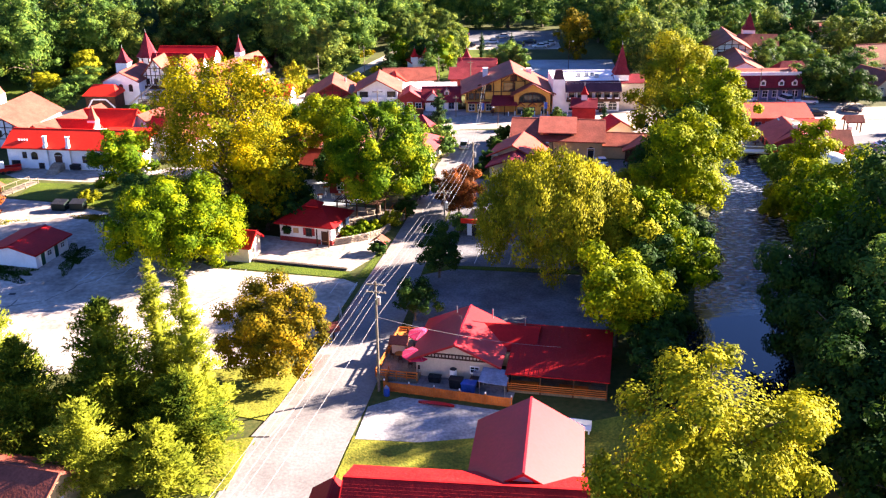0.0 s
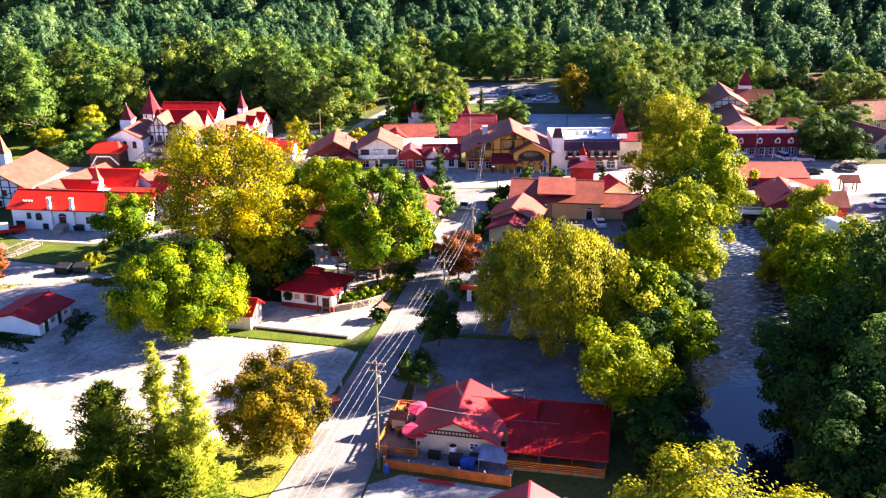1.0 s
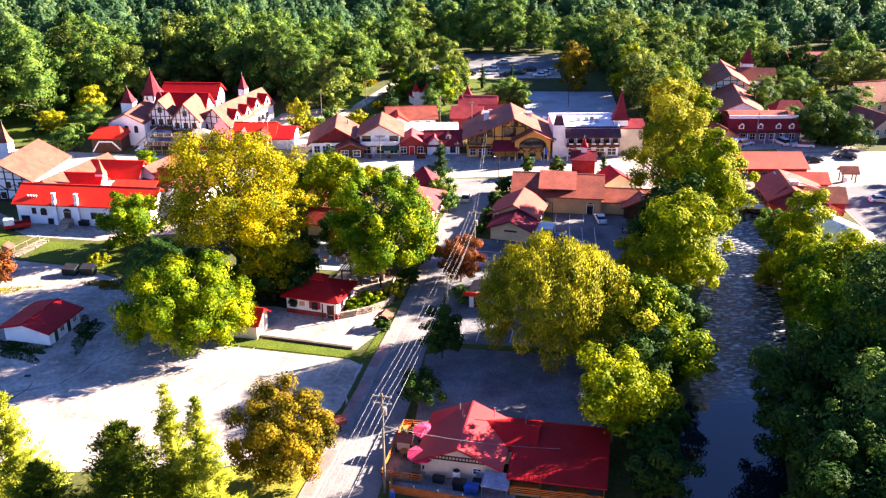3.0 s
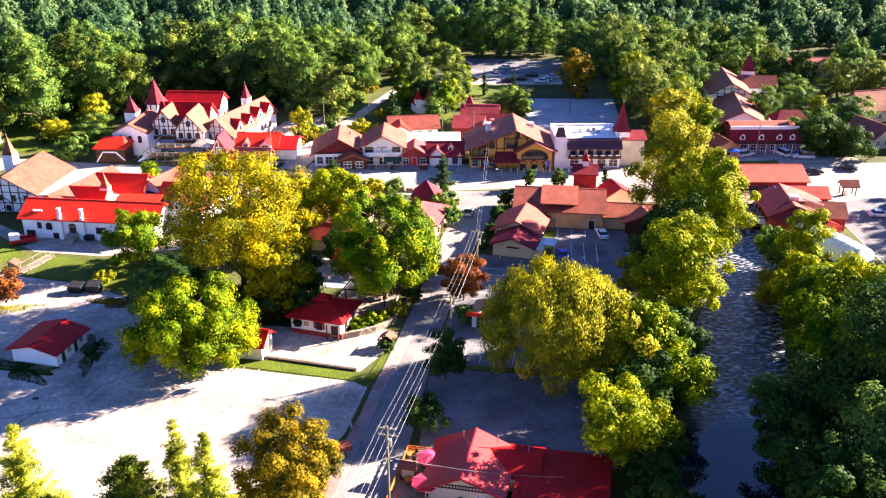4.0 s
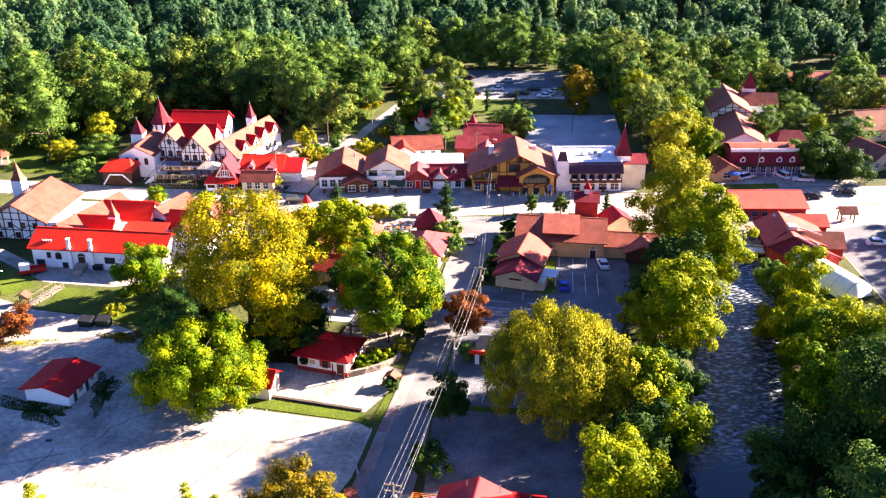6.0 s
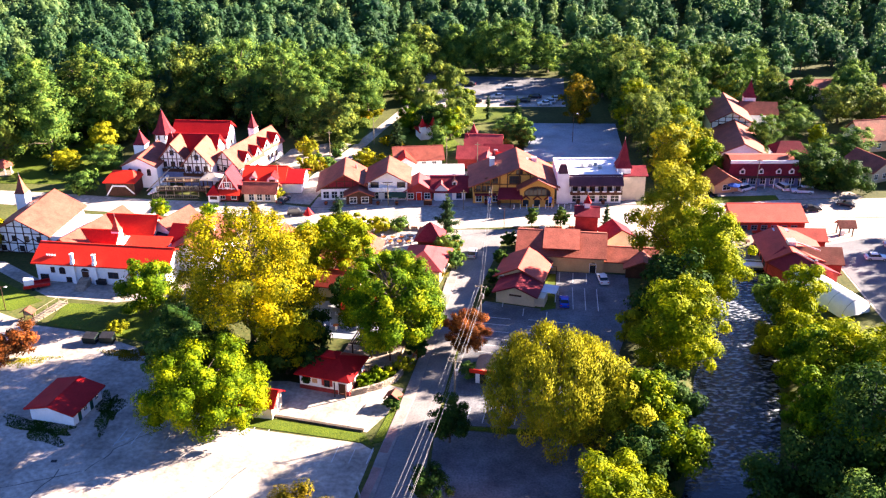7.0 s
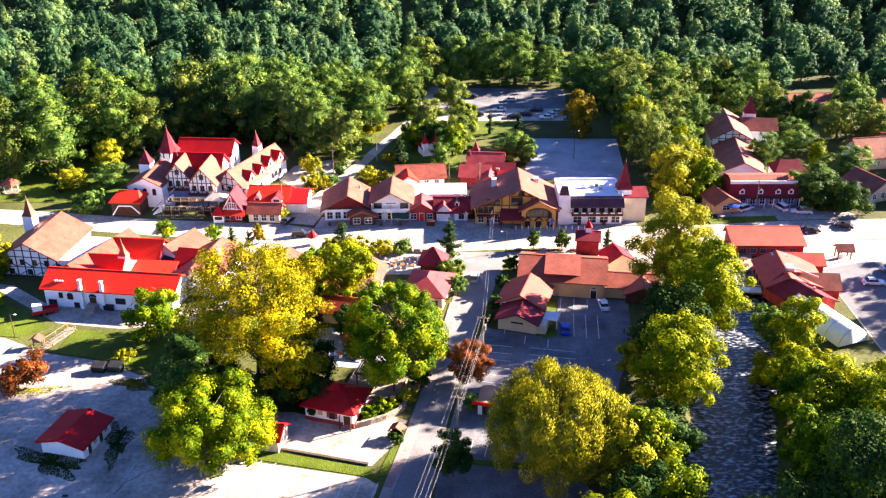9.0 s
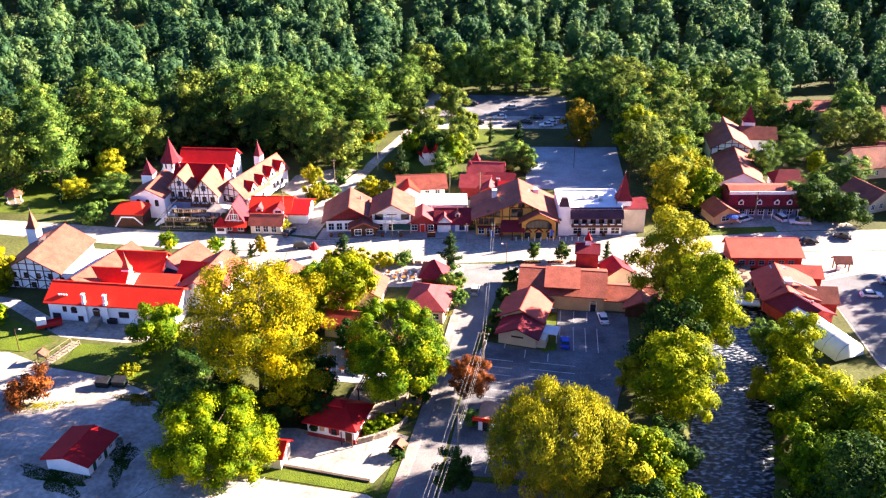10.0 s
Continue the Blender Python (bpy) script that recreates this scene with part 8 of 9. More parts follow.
def car(x, y, rz, paint, label, length=4.5, suv=False):
    """A parked car: hull with wheel arches, glasshouse, four wheels, lamps. Nose towards +y."""
    o = root("car", pose(x, y, 0.03, 0, 0, rz), label, "car", "parked cars")
    L2, w = length / 2, 0.9
    hr = 1.75 if suv else 1.42
    side = [(-L2, 0.32), (-L2 + 0.05, 0.78), (-L2 + 0.25, 0.95), (L2 - 1.3, 0.95), (L2 - 0.25, 0.80), (L2, 0.62), (L2 - 0.02, 0.32)]
    g = Geo()
    n = len(side)
    ins = lambda z: 0.06 if z > 0.9 else (0.0 if z > 0.4 else 0.05)
    g.add([(-w + ins(z), yy, z) for yy, z in side] + [(w - ins(z), yy, z) for yy, z in side], [tuple(range(n - 1, -1, -1)), tuple(range(n, 2 * n))] + [(i, (i + 1) % n, n + (i + 1) % n, n + i) for i in range(n)])
    body = g.part("body", paint, o)
    back = -L2 + (0.2 if suv else 0.55)
    cab = [(back, 0.94), (back + (0.15 if suv else 0.55), hr), (L2 - 2.15, hr), (L2 - 1.35, 0.94)]
    g = Geo()
    g.add([(-w + 0.1 + (0.14 if z > 1 else 0), yy, z) for yy, z in cab] + [(w - 0.1 - (0.14 if z > 1 else 0), yy, z) for yy, z in cab], [(3, 2, 1, 0), (4, 5, 6, 7), (0, 1, 5, 4), (1, 2, 6, 5), (2, 3, 7, 6), (3, 0, 4, 7)])
    g.part("glasshouse", GLASS, o)
    Geo().box(-w + 0.22, w - 0.22, cab[1][0] - 0.05, cab[2][0] + 0.05, hr - 0.02, hr + 0.05).part("roof", paint, o)
    for sx in (-1, 1):
        for yy in (-L2 + 0.85, L2 - 0.85):
            t = Geo().tube((sx * (w - 0.2), yy, 0.32), (sx * (w + 0.01), yy, 0.32), 0.32, 0.32, 14).part("wheel", RUBBER, o)
            Geo().tube((sx * (w + 0.005), yy, 0.32), (sx * (w + 0.02), yy, 0.32), 0.2, 0.2, 12).part("rim", METAL, t)
        Geo().box(sx * 0.62 - 0.2, sx * 0.62 + 0.2, L2 - 0.1, L2 + 0.005, 0.58, 0.72).part("headlight", LAMP, o)
        Geo().box(sx * 0.66 - 0.16, sx * 0.66 + 0.16, -L2 - 0.01, -L2 + 0.08, 0.68, 0.86).part("tail_light", CAR_RED, o)
        Geo().box(sx * (w + 0.02) - 0.08, sx * (w + 0.02) + 0.08, L2 - 1.55, L2 - 1.4, 0.95, 1.08).part("wing_mirror", paint, o)
    return o


car(30.0, 177.4, 4, CAR_WHITE, "white estate car parked by the bank")
car(21.2, 167.8, -4, CAR_BLUE, "bright blue car parked on dark asphalt", 4.2)
car(4.0, 189.6, -8, CAR_SILVER, "silver car driving along the street", 4.4, True)
car(-36.6, 211.8, -84, CAR_DARK, "dark car on the main street", 4.6, True)
car(-41.0, 219.6, -22, CAR_DARK, "dark car at the street corner", 4.4)
car(89.0, 187.0, -95, CAR_WHITE, "white car in the east car park", 4.6)
car(95.5, 193.0, -95, CAR_SILVER, "silver car in the east car park", 4.6)
car(86.0, 224.5, 82, CAR_WHITE, "white pickup parked by the inn", 5.2, True)
car(81.6, 227.2, 20, CAR_WHITE, "white van at the inn entrance", 4.8, True)
car(72.6, 226.4, -60, CAR_WHITE, "white van beside the small cafe", 4.6, True)
car(93.5, 216.0, 60, CAR_DARK, "dark car on the main street", 4.4)
car(84.5, 213.4, -88, CAR_DARK, "dark car on the main street", 4.4)
for i, (x, y) in enumerate(((2, 301.8), (7.5, 302.4), (19, 300), (23, 302.5), (31, 301.5), (29.5, 299.4), (6, 322), (19, 318), (15, 307.5), (27, 307), (33, 304.6))):
    car(x, y, 80 + 7 * (i % 3), (CAR_DARK, CAR_SILVER, CAR_WHITE)[i % 3] if i not in (0, 1, 2) else CAR_DARK, ("dark", "silver", "white")[i % 3 if i > 2 else 0] + " car in the far car park", 4.5)
for i in range(5):
    car(100.5 + 2.6 * i, 244.5 + 1.1 * i, 30, (CAR_WHITE, CAR_SILVER, CAR_DARK)[i % 3], ("white", "silver", "dark")[i % 3] + " car parked among the houses", 4.5)
for i in range(3):
    car(117.5 + 3.2 * i, 224.6 + 0.5 * i, 40, (CAR_WHITE, CAR_SILVER, CAR_WHITE)[i], ("white", "silver", "white")[i] + " car parked beside the long house", 4.7, True)

# red flat trailer and bins by the white hall
o = root("trailer", pose(-83.5, 175.2, 0, 0, 0, -68), "red flat trailer loaded with white boxes", "trailer")
Geo().box(-1.1, 1.1, -2.6, 2.4, 0.55, 0.8).part("bed", CAR_RED, o)
Geo().box(-1.1, -1.0, -2.6, 2.4, 0.8, 1.2).part("sideboard", CAR_RED, o)
Geo().box(1.0, 1.1, -2.6, 2.4, 0.8, 1.2).part("sideboard", CAR_RED, o)
Geo().bar((0, 2.4, 0.6), (0, 3.8, 0.5), 0.1, 0.1).part("drawbar", METAL, o)
for sx in (-1, 1):
    for yy in (-0.9, 0.1):
        Geo().tube((sx * 0.85, yy, 0.33), (sx * 1.12, yy, 0.33), 0.33, 0.33, 12).part("wheel", RUBBER, o)
Geo().box(-0.9, 0.9, -2.4, -0.6, 0.8, 2.2).part("box", WHITE, o)


def dumpster(x, y, rz, material, label, w=2.0, d=1.4, h=1.3):
    o = root("dumpster", pose(x, y, 0.03, 0, 0, rz), label, "dumpster", "bins")
    Geo().add([(-w / 2, -d / 2 + 0.15, 0.1), (w / 2, -d / 2 + 0.15, 0.1), (w / 2, d / 2, 0.1), (-w / 2, d / 2, 0.1), (-w / 2, -d / 2, h * 0.8), (w / 2, -d / 2, h * 0.8), (w / 2, d / 2, h), (-w / 2, d / 2, h)], [(3, 2, 1, 0), (4, 5, 6, 7), (0, 1, 5, 4), (1, 2, 6, 5), (2, 3, 7, 6), (3, 0, 4, 7)]).part("bin", material, o)
    for s in (-1, 1):
        Geo().slab([(s * w / 4 - w / 4 + 0.03, -d / 2 - 0.05, h * 0.8 + 0.07), (s * w / 4 + w / 4 - 0.03, -d / 2 - 0.05, h * 0.8 + 0.07), (s * w / 4 + w / 4 - 0.03, d / 2, h + 0.07), (s * w / 4 - w / 4 + 0.03, d / 2, h + 0.07)], 0.06).part("lid", BLACK, o)
        Geo().box(s * (w / 2 + 0.05) - 0.05, s * (w / 2 + 0.05) + 0.05, -0.4, 0.4, h * 0.5, h * 0.62).part("lifting_pocket", METAL, o)
    return o


dumpster(-65.6, 153.8, -8, SHADED_GREEN, "dark green dumpster on the car park edge", 2.4, 1.8, 1.6)
dumpster(-62.6, 153.9, -4, SHADED_GREEN, "dark green dumpster on the car park edge", 2.4, 1.8, 1.6)
dumpster(-71.0, 176.6, -6, BLACK, "black dumpster before the white hall", 2.0, 1.4, 1.3)
dumpster(-57.6, 173.4, -20, BLACK, "black dumpster at the hall corner", 2.0, 1.4, 1.3)
dumpster(26.0, 182.6, -8, BLACK, "dark bin at the bank wall", 1.8, 1.2, 1.2)

# timber steps across the lawn
o = root("lawn_steps", pose(-77.8, 164.5, 0, 0, 0, -24), "long flight of weathered timber steps across the lawn", "steps")
for i in range(12):
    Geo().box(-1.0, 1.0, -4.6 + i * 0.78, -3.9 + i * 0.78, 0.05, 0.12 + 0.02 * i).part("tread", GREY_WOOD, o)
for s in (-1.1, 1.1):
    for i in range(4):
        Geo().box(s - 0.05, s + 0.05, -4.6 + i * 3, -4.5 + i * 3, 0, 1.1).part("post", GREY_WOOD, o)
    Geo().bar((s, -4.6, 1.05), (s, 4.5, 1.15), 0.07, 0.07).part("handrail", GREY_WOOD, o)


def roofed_sign(x, y, rz, s, label):
    o = root("roofed_sign", pose(x, y, 0, 0, 0, rz), label, "sign")
    for u in (-0.9 * s, 0.9 * s):
        Geo().box(u - 0.08, u + 0.08, -0.08, 0.08, 0, 1.6 * s).part("post", TIMBER, o)
    Geo().box(-0.8 * s, 0.8 * s, -0.05, 0.05, 0.7 * s, 1.5 * s).part("board", GREY_WOOD, o)
    gable_roof(Geo(), 2.3 * s, 1.5 * s, 1.55 * s, 0.7 * s, 0.15, "y", 0.1).part("roof", SHINGLE, o)
    return o


roofed_sign(-10.0, 134.4, -20, 1.0, "wooden notice board under a small red roof")
roofed_sign(-80.3, 162.6, -10, 1.0, "wooden notice board under a small brown roof")
roofed_sign(-14.2, 106.0, -70, 0.9, "small wooden sign at the car park entrance")
o = root("bus_shelter", pose(-13.6, 110.5, 0, 0, 0, -75), "small grey metal sign frame by the sidewalk", "sign frame")
for u in (-0.9, 0.9):
    Geo().box(u - 0.05, u + 0.05, -0.05, 0.05, 0, 1.9).part("post", METAL, o)
Geo().box(-0.9, 0.9, -0.04, 0.04, 1.1, 1.9).part("panel", METAL, o)

# stone planter wall at the cottage
o = root("stone_wall", pose(0, 0, 0), "curved field stone planter wall beside the cottage", "wall")
rg = random.Random(8)
path = [(-17.0, 136.6), (-14.6, 137.6), (-12.2, 138.9), (-10.2, 140.6), (-9.2, 142.6), (-8.8, 144.6)]
stones = [Geo().add([(a * rg.uniform(0.85, 1.1), b * rg.uniform(0.85, 1.1), c * rg.uniform(0.85, 1.1)) for a in (-0.5, 0.5) for b in (-0.5, 0.5) for c in (-0.5, 0.5)], [(0, 1, 3, 2), (4, 6, 7, 5), (0, 4, 5, 1), (2, 3, 7, 6), (0, 2, 6, 4), (1, 5, 7, 3)]).mesh("stone", STONE) for _ in range(6)]
for row in range(4):
    for (x0, y0), (x1, y1) in zip(path, path[1:]):
        ln = math.hypot(x1 - x0, y1 - y0)
        ang = math.degrees(math.atan2(y1 - y0, x1 - x0))
        n = max(2, round(ln / 0.52))
        for i in range(n):
            u = (i + (0.5 if row % 2 else 0.15)) / n
            sl = ln / n * 0.96
            shared("stone", stones[rg.randrange(6)], o, pose(x0 + (x1 - x0) * u, y0 + (y1 - y0) * u, 0.15 + 0.27 * row, rg.uniform(-4, 4), rg.uniform(-4, 4), ang + rg.uniform(-4, 4)) @ Matrix.Diagonal((sl, 0.42 * rg.uniform(0.9, 1.1), 0.27, 1)))
o = root("garden_stairs", pose(-8.2, 147.6, 0, 0, 0, -30), "timber garden stairs with rails beside the street", "stairs")
for i in range(6):
    Geo().box(-1.2, 1.2, -1.4 + i * 0.4, -1.0 + i * 0.4, 0, 0.17 * (i + 1)).part("step", STONE, o)
for s in (-1.25, 1.25):
    Geo().bar((s, -1.4, 1.0), (s, 1.1, 2.0), 0.09, 0.09).part("handrail", ORANGE_WOOD, o)
    for yy in (-1.3, -0.1, 1.0):
        Geo().box(s - 0.05, s + 0.05, yy - 0.05, yy + 0.05, 0, 1.45 + 0.4 * yy).part("baluster", ORANGE_WOOD, o)
o = root("garden_terrace", pose(-14.5, 147.5, 0, 0, 0, -14), "shaded paved terrace under the oak with timber rail", "terrace")
Geo().box(-5.5, 4.5, -4.2, 5.0, 0, 0.5).part("paving", STONE, o)
for i in range(9):
    Geo().box(-5.3 + i * 1.2, -5.2 + i * 1.2, -4.2, -4.1, 0.5, 1.5).part("post", TIMBER, o)
Geo().box(-5.4, 4.4, -4.22, -4.08, 1.45, 1.55).part("rail", TIMBER, o)


def parasol(x, y, z, r, h, material, label, tilt=0.0):
    o = root("parasol", pose(x, y, z, tilt, 0, 20), label, "parasol", "parasols")
    Geo().tube((0, 0, 0), (0, 0, h), 0.035, 0.03, 8).part("pole", METAL, o)
    Geo().tube((0, 0, 0), (0, 0, 0.1), 0.3, 0.26, 12).part("base", BLACK, o)
    g = Geo()
    n = 8
    ring = [(r * math.cos(2 * math.pi * i / n), r * math.sin(2 * math.pi * i / n), h - 0.45) for i in range(n)]
    low = [(a * 1.0, b * 1.0, c - 0.14) for a, b, c in ring]
    g.add(ring + low + [(0, 0, h + 0.05)], [(i, (i + 1) % n, 2 * n) for i in range(n)] + [(n + i, n + (i + 1) % n, (i + 1) % n, i) for i in range(n)])
    c = g.part("canopy", material, o)
    g = Geo()
    for i in range(n):
        Geo().bar((0, 0, h + 0.03), (ring[i][0], ring[i][1], ring[i][2] + 0.02), 0.025, 0.025).part("rib", METAL, c)
    return o


def table_set(x, y, z, rz, label):
    o = root("table", pose(x, y, z, 0, 0, rz), label, "table", "patio tables")
    Geo().tube((0, 0, 0.70), (0, 0, 0.75), 0.55, 0.55, 14).part("tabletop", ORANGE_WOOD, o)
    Geo().tube((0, 0, 0), (0, 0, 0.7), 0.06, 0.05, 8).part("leg", BLACK, o)
    return o


def patio_chair(x, y, z, rz, material, label):
    o = root("chair", pose(x, y, z, 0, 0, rz), label, "chair", "patio chairs")
    Geo().box(-0.23, 0.23, -0.23, 0.23, 0.42, 0.46).part("seat", material, o)
    Geo().box(-0.23, 0.23, 0.19, 0.23, 0.46, 0.95).part("backrest", material, o)
    for sx in (-0.2, 0.2):
        for sy in (-0.2, 0.2):
            Geo().box(sx - 0.02, sx + 0.02, sy - 0.02, sy + 0.02, 0, 0.42).part("leg", material, o)
    return o


# restaurant patio
o = root("patio_deck", pose(-4.6, 99.4, 0, 0, 0, -12), "raised wooden patio deck beside the restaurant", "deck")
Geo().box(-2.6, 2.2, -4.6, 6.2, 0, 0.45).part("floor", GREY_WOOD, o)
for a, b in (((-2.6, -4.6), (-2.6, 6.2)), ((-2.6, 6.2), (2.2, 6.2)), ((-2.6, -4.6), (2.2, -4.6)), ((-2.6, 1.0), (0.6, 1.0))):
    n = max(2, round(math.hypot(b[0] - a[0], b[1] - a[1]) / 1.2))
    for i in range(n + 1):
        x, y = a[0] + (b[0] - a[0]) * i / n, a[1] + (b[1] - a[1]) * i / n
        Geo().box(x - 0.06, x + 0.06, y - 0.06, y + 0.06, 0.45, 1.5).part("post", ORANGE_WOOD, o)
    for z in (0.75, 1.05, 1.4):
        Geo().bar((a[0], a[1], z), (b[0], b[1], z), 0.05, 0.16).part("rail", ORANGE_WOOD, o)
parasol(-3.4, 97.4, 0.45, 1.85, 2.3, PINK, "open pink-red parasol on the patio")
parasol(-2.9, 102.2, 0.45, 1.8, 2.4, PINK, "open pink-red parasol on the patio")
for x, y in ((-3.4, 97.4), (-2.9, 102.2), (-5.4, 104.6), (-5.6, 99.6)):
    for k in range(3):
        a = k * 2.1 + x
        patio_chair(x + 0.85 * math.cos(a), y + 0.85 * math.sin(a), 0.45, math.degrees(a) - 90, TIMBER, "dark wooden patio chair beside a table")
for x, y in ((-5.4, 104.6), (-5.6, 99.6)):
    table_set(x, y, 0.45, 0, "round wooden patio table on the deck")
o = root("menu_hut", pose(-5.6, 101.0, 0.45, 0, 0, -12), "small timber serving hut with an orange-red roof", "hut")
Geo().box(-0.8, 0.8, -0.6, 0.6, 0, 1.7).part("body", CREAM, o)
gable_roof(Geo(), 1.8, 1.4, 1.7, 0.5, 0.25, "x", 0.1).part("roof", SHINGLE, o)

# orange fence round the service yard
o = root("fence", pose(-7.0, 93.1, 0, 0, 0, math.degrees(math.atan2(-3.8, 13.9))), "orange-stained board fence with lamp-topped posts", "fence")
FL = 14.4
for i in range(6):
    u = FL * i / 5
    q = Geo().box(u - 0.08, u + 0.08, -0.1, 0.06, 0, 1.35).part("post", ORANGE_WOOD, o)
    Geo().tube((u, -0.02, 1.35), (u, -0.02, 1.52), 0.09, 0.07, 8).part("lamp", LAMP, q)
board = Geo().box(-0.085, 0.085, -0.06, -0.03, 0.05, 1.18).mesh("board", ORANGE_WOOD)
k = int(FL / 0.185)
for i in range(k):
    shared("board", board, o, pose(0.1 + i * 0.185, 0.0, rg.uniform(-0.02, 0.02)))
for z in (0.3, 0.95):
    Geo().box(0, FL, -0.03, 0.03, z, z + 0.09).part("rail", ORANGE_WOOD, o)
o = root("fence", pose(-7.0, 93.1, 0, 0, 0, 84), "short orange-stained board fence beside the street", "fence")
for i in range(3):
    Geo().box(i * 1.6 - 0.06, i * 1.6 + 0.06, -0.06, 0.06, 0, 1.3).part("post", ORANGE_WOOD, o)
for i in range(17):
    shared("board", board, o, pose(0.1 + i * 0.185, 0.0, 0))
structure(Geo().prism([(-6.8, 93.2), (6.8, 89.5), (8.0, 94.6), (-2.0, 97.2), (-6.4, 98.0)], -0.1, 0.06).part("pavement_service_yard", GRAVEL), "grey service yard inside the fence", "yard")

# service yard clutter
o = root("water_tank", pose(0.7, 95.0, 0.06), "white upright tank against the restaurant wall", "tank")
Geo().tube((0, 0, 0), (0, 0, 1.55), 0.42, 0.42, 16).part("body", WHITE, o)
Geo().tube((0, 0, 1.55), (0, 0, 1.72), 0.42, 0.16, 16).part("lid", BLACK, o)
o = root("air_conditioner", pose(3.6, 95.0, 0.06, 0, 0, -12), "pale blue-grey air conditioning unit by the wall", "air conditioner")
Geo().box(-0.6, 0.6, -0.45, 0.45, 0, 1.3).part("case", TARP, o)
Geo().tube((0, 0, 1.3), (0, 0, 1.36), 0.4, 0.4, 14).part("fan_guard", METAL, o)
o = root("canopy", pose(5.2, 92.6, 0.06, 0, 0, -14), "grey-blue tarpaulin canopy over the yard", "canopy")
Geo().slab([(-1.6, -1.2, 1.75), (1.6, -1.2, 1.6), (1.5, 1.3, 2.15), (-1.5, 1.3, 2.25)], 0.05).part("sheet", TARP, o)
for x in (-1.45, 1.4):
    for y in (-1.1, 1.2):
        Geo().box(x - 0.04, x + 0.04, y - 0.04, y + 0.04, 0, 1.85 + 0.15 * y).part("post", METAL, o)
for x, y, w, d, h, mt, lb in ((2.4, 92.9, 1.6, 1.1, 1.0, BLUE, "dark blue plastic crate in the yard"), (1.0, 93.6, 1.5, 1.0, 1.1, BLACK, "black storage bin in the yard"), (3.2, 93.9, 1.2, 0.9, 0.9, BLACK, "black storage bin in the yard"),
                              (-1.4, 94.9, 1.4, 0.8, 0.7, BLACK, "black covered grill in the yard"), (-4.2, 95.4, 1.1, 0.8, 0.6, BLACK, "black covered bench in the yard"), (6.6, 94.2, 1.0, 1.2, 1.2, BLACK, "black storage bin by the annex")):
    o = root("storage_bin", pose(x, y, 0.06, 0, 0, -14), lb, "bin", "yard bins")
    Geo().add([(-w / 2 + 0.08, -d / 2 + 0.08, 0), (w / 2 - 0.08, -d / 2 + 0.08, 0), (w / 2 - 0.08, d / 2 - 0.08, 0), (-w / 2 + 0.08, d / 2 - 0.08, 0), (-w / 2, -d / 2, h), (w / 2, -d / 2, h), (w / 2, d / 2, h), (-w / 2, d / 2, h)], [(3, 2, 1, 0), (4, 5, 6, 7), (0, 1, 5, 4), (1, 2, 6, 5), (2, 3, 7, 6), (3, 0, 4, 7)]).part("tub", mt, o)
    Geo().box(-w / 2 - 0.04, w / 2 + 0.04, -d / 2 - 0.04, d / 2 + 0.04, h, h + 0.07).part("lid", mt, o)
o = root("barrel", pose(-6.7, 92.0, 0.05), "blue plastic barrel at the pole foot", "barrel")
Geo().tube((0, 0, 0), (0, 0, 0.45), 0.32, 0.36, 16).tube((0, 0, 0.45), (0, 0, 0.95), 0.36, 0.31, 16).part("body", BLUE, o)
Geo().tube((0, 0, 0.95), (0, 0, 1.25), 0.26, 0.1, 12).part("lid", TARP, o)
o = root("kayak", pose(-1.2, 89.8, 0.18, 0, 0, -14), "red canoe lying in the grass by the fence", "canoe")
n = 9
sec = [(-2.0 + 4.0 * i / (n - 1), 0.36 * math.sin(math.pi * (0.04 + 0.92 * i / (n - 1))) ** 0.7) for i in range(n)]
Geo().add([(x, -w, 0.18) for x, w in sec] + [(x, 0, -0.1) for x, w in sec] + [(x, w, 0.18) for x, w in sec], [(i, i + 1, n + i + 1, n + i) for i in range(n - 1)] + [(n + i, n + i + 1, 2 * n + i + 1, 2 * n + i) for i in range(n - 1)] + [(2 * n + i, 2 * n + i + 1, i + 1, i) for i in range(n - 1)]).part("hull", CAR_RED, o)

# white boat trailer by the annex corner
o = root("garden_bench", pose(13.4, 84.6, 0, 0, 0, -14), "white slatted bench on the shaded grass", "bench")
Geo().box(-1.4, 1.4, -0.5, 0.5, 0.5, 0.65).part("seat", WHITE, o)
Geo().box(-1.4, 1.4, 0.4, 0.5, 0.65, 1.2).part("backrest", WHITE, o)
for u in (-1.2, 1.2):
    Geo().box(u - 0.08, u + 0.08, -0.45, 0.45, 0, 0.5).part("leg", WHITE, o)
o = root("deck_fence", pose(-25.0, 80.4, 0, 0, 0, 70), "weathered white deck rail by the near house", "fence")
for i in range(5):
    Geo().box(i * 0.8 - 0.05, i * 0.8 + 0.05, -0.05, 0.05, 0, 1.1).part("post", WHITE, o)
for z in (0.4, 0.75, 1.05):
    Geo().box(0, 3.2, -0.03, 0.03, z, z + 0.1).part("rail", WHITE, o)

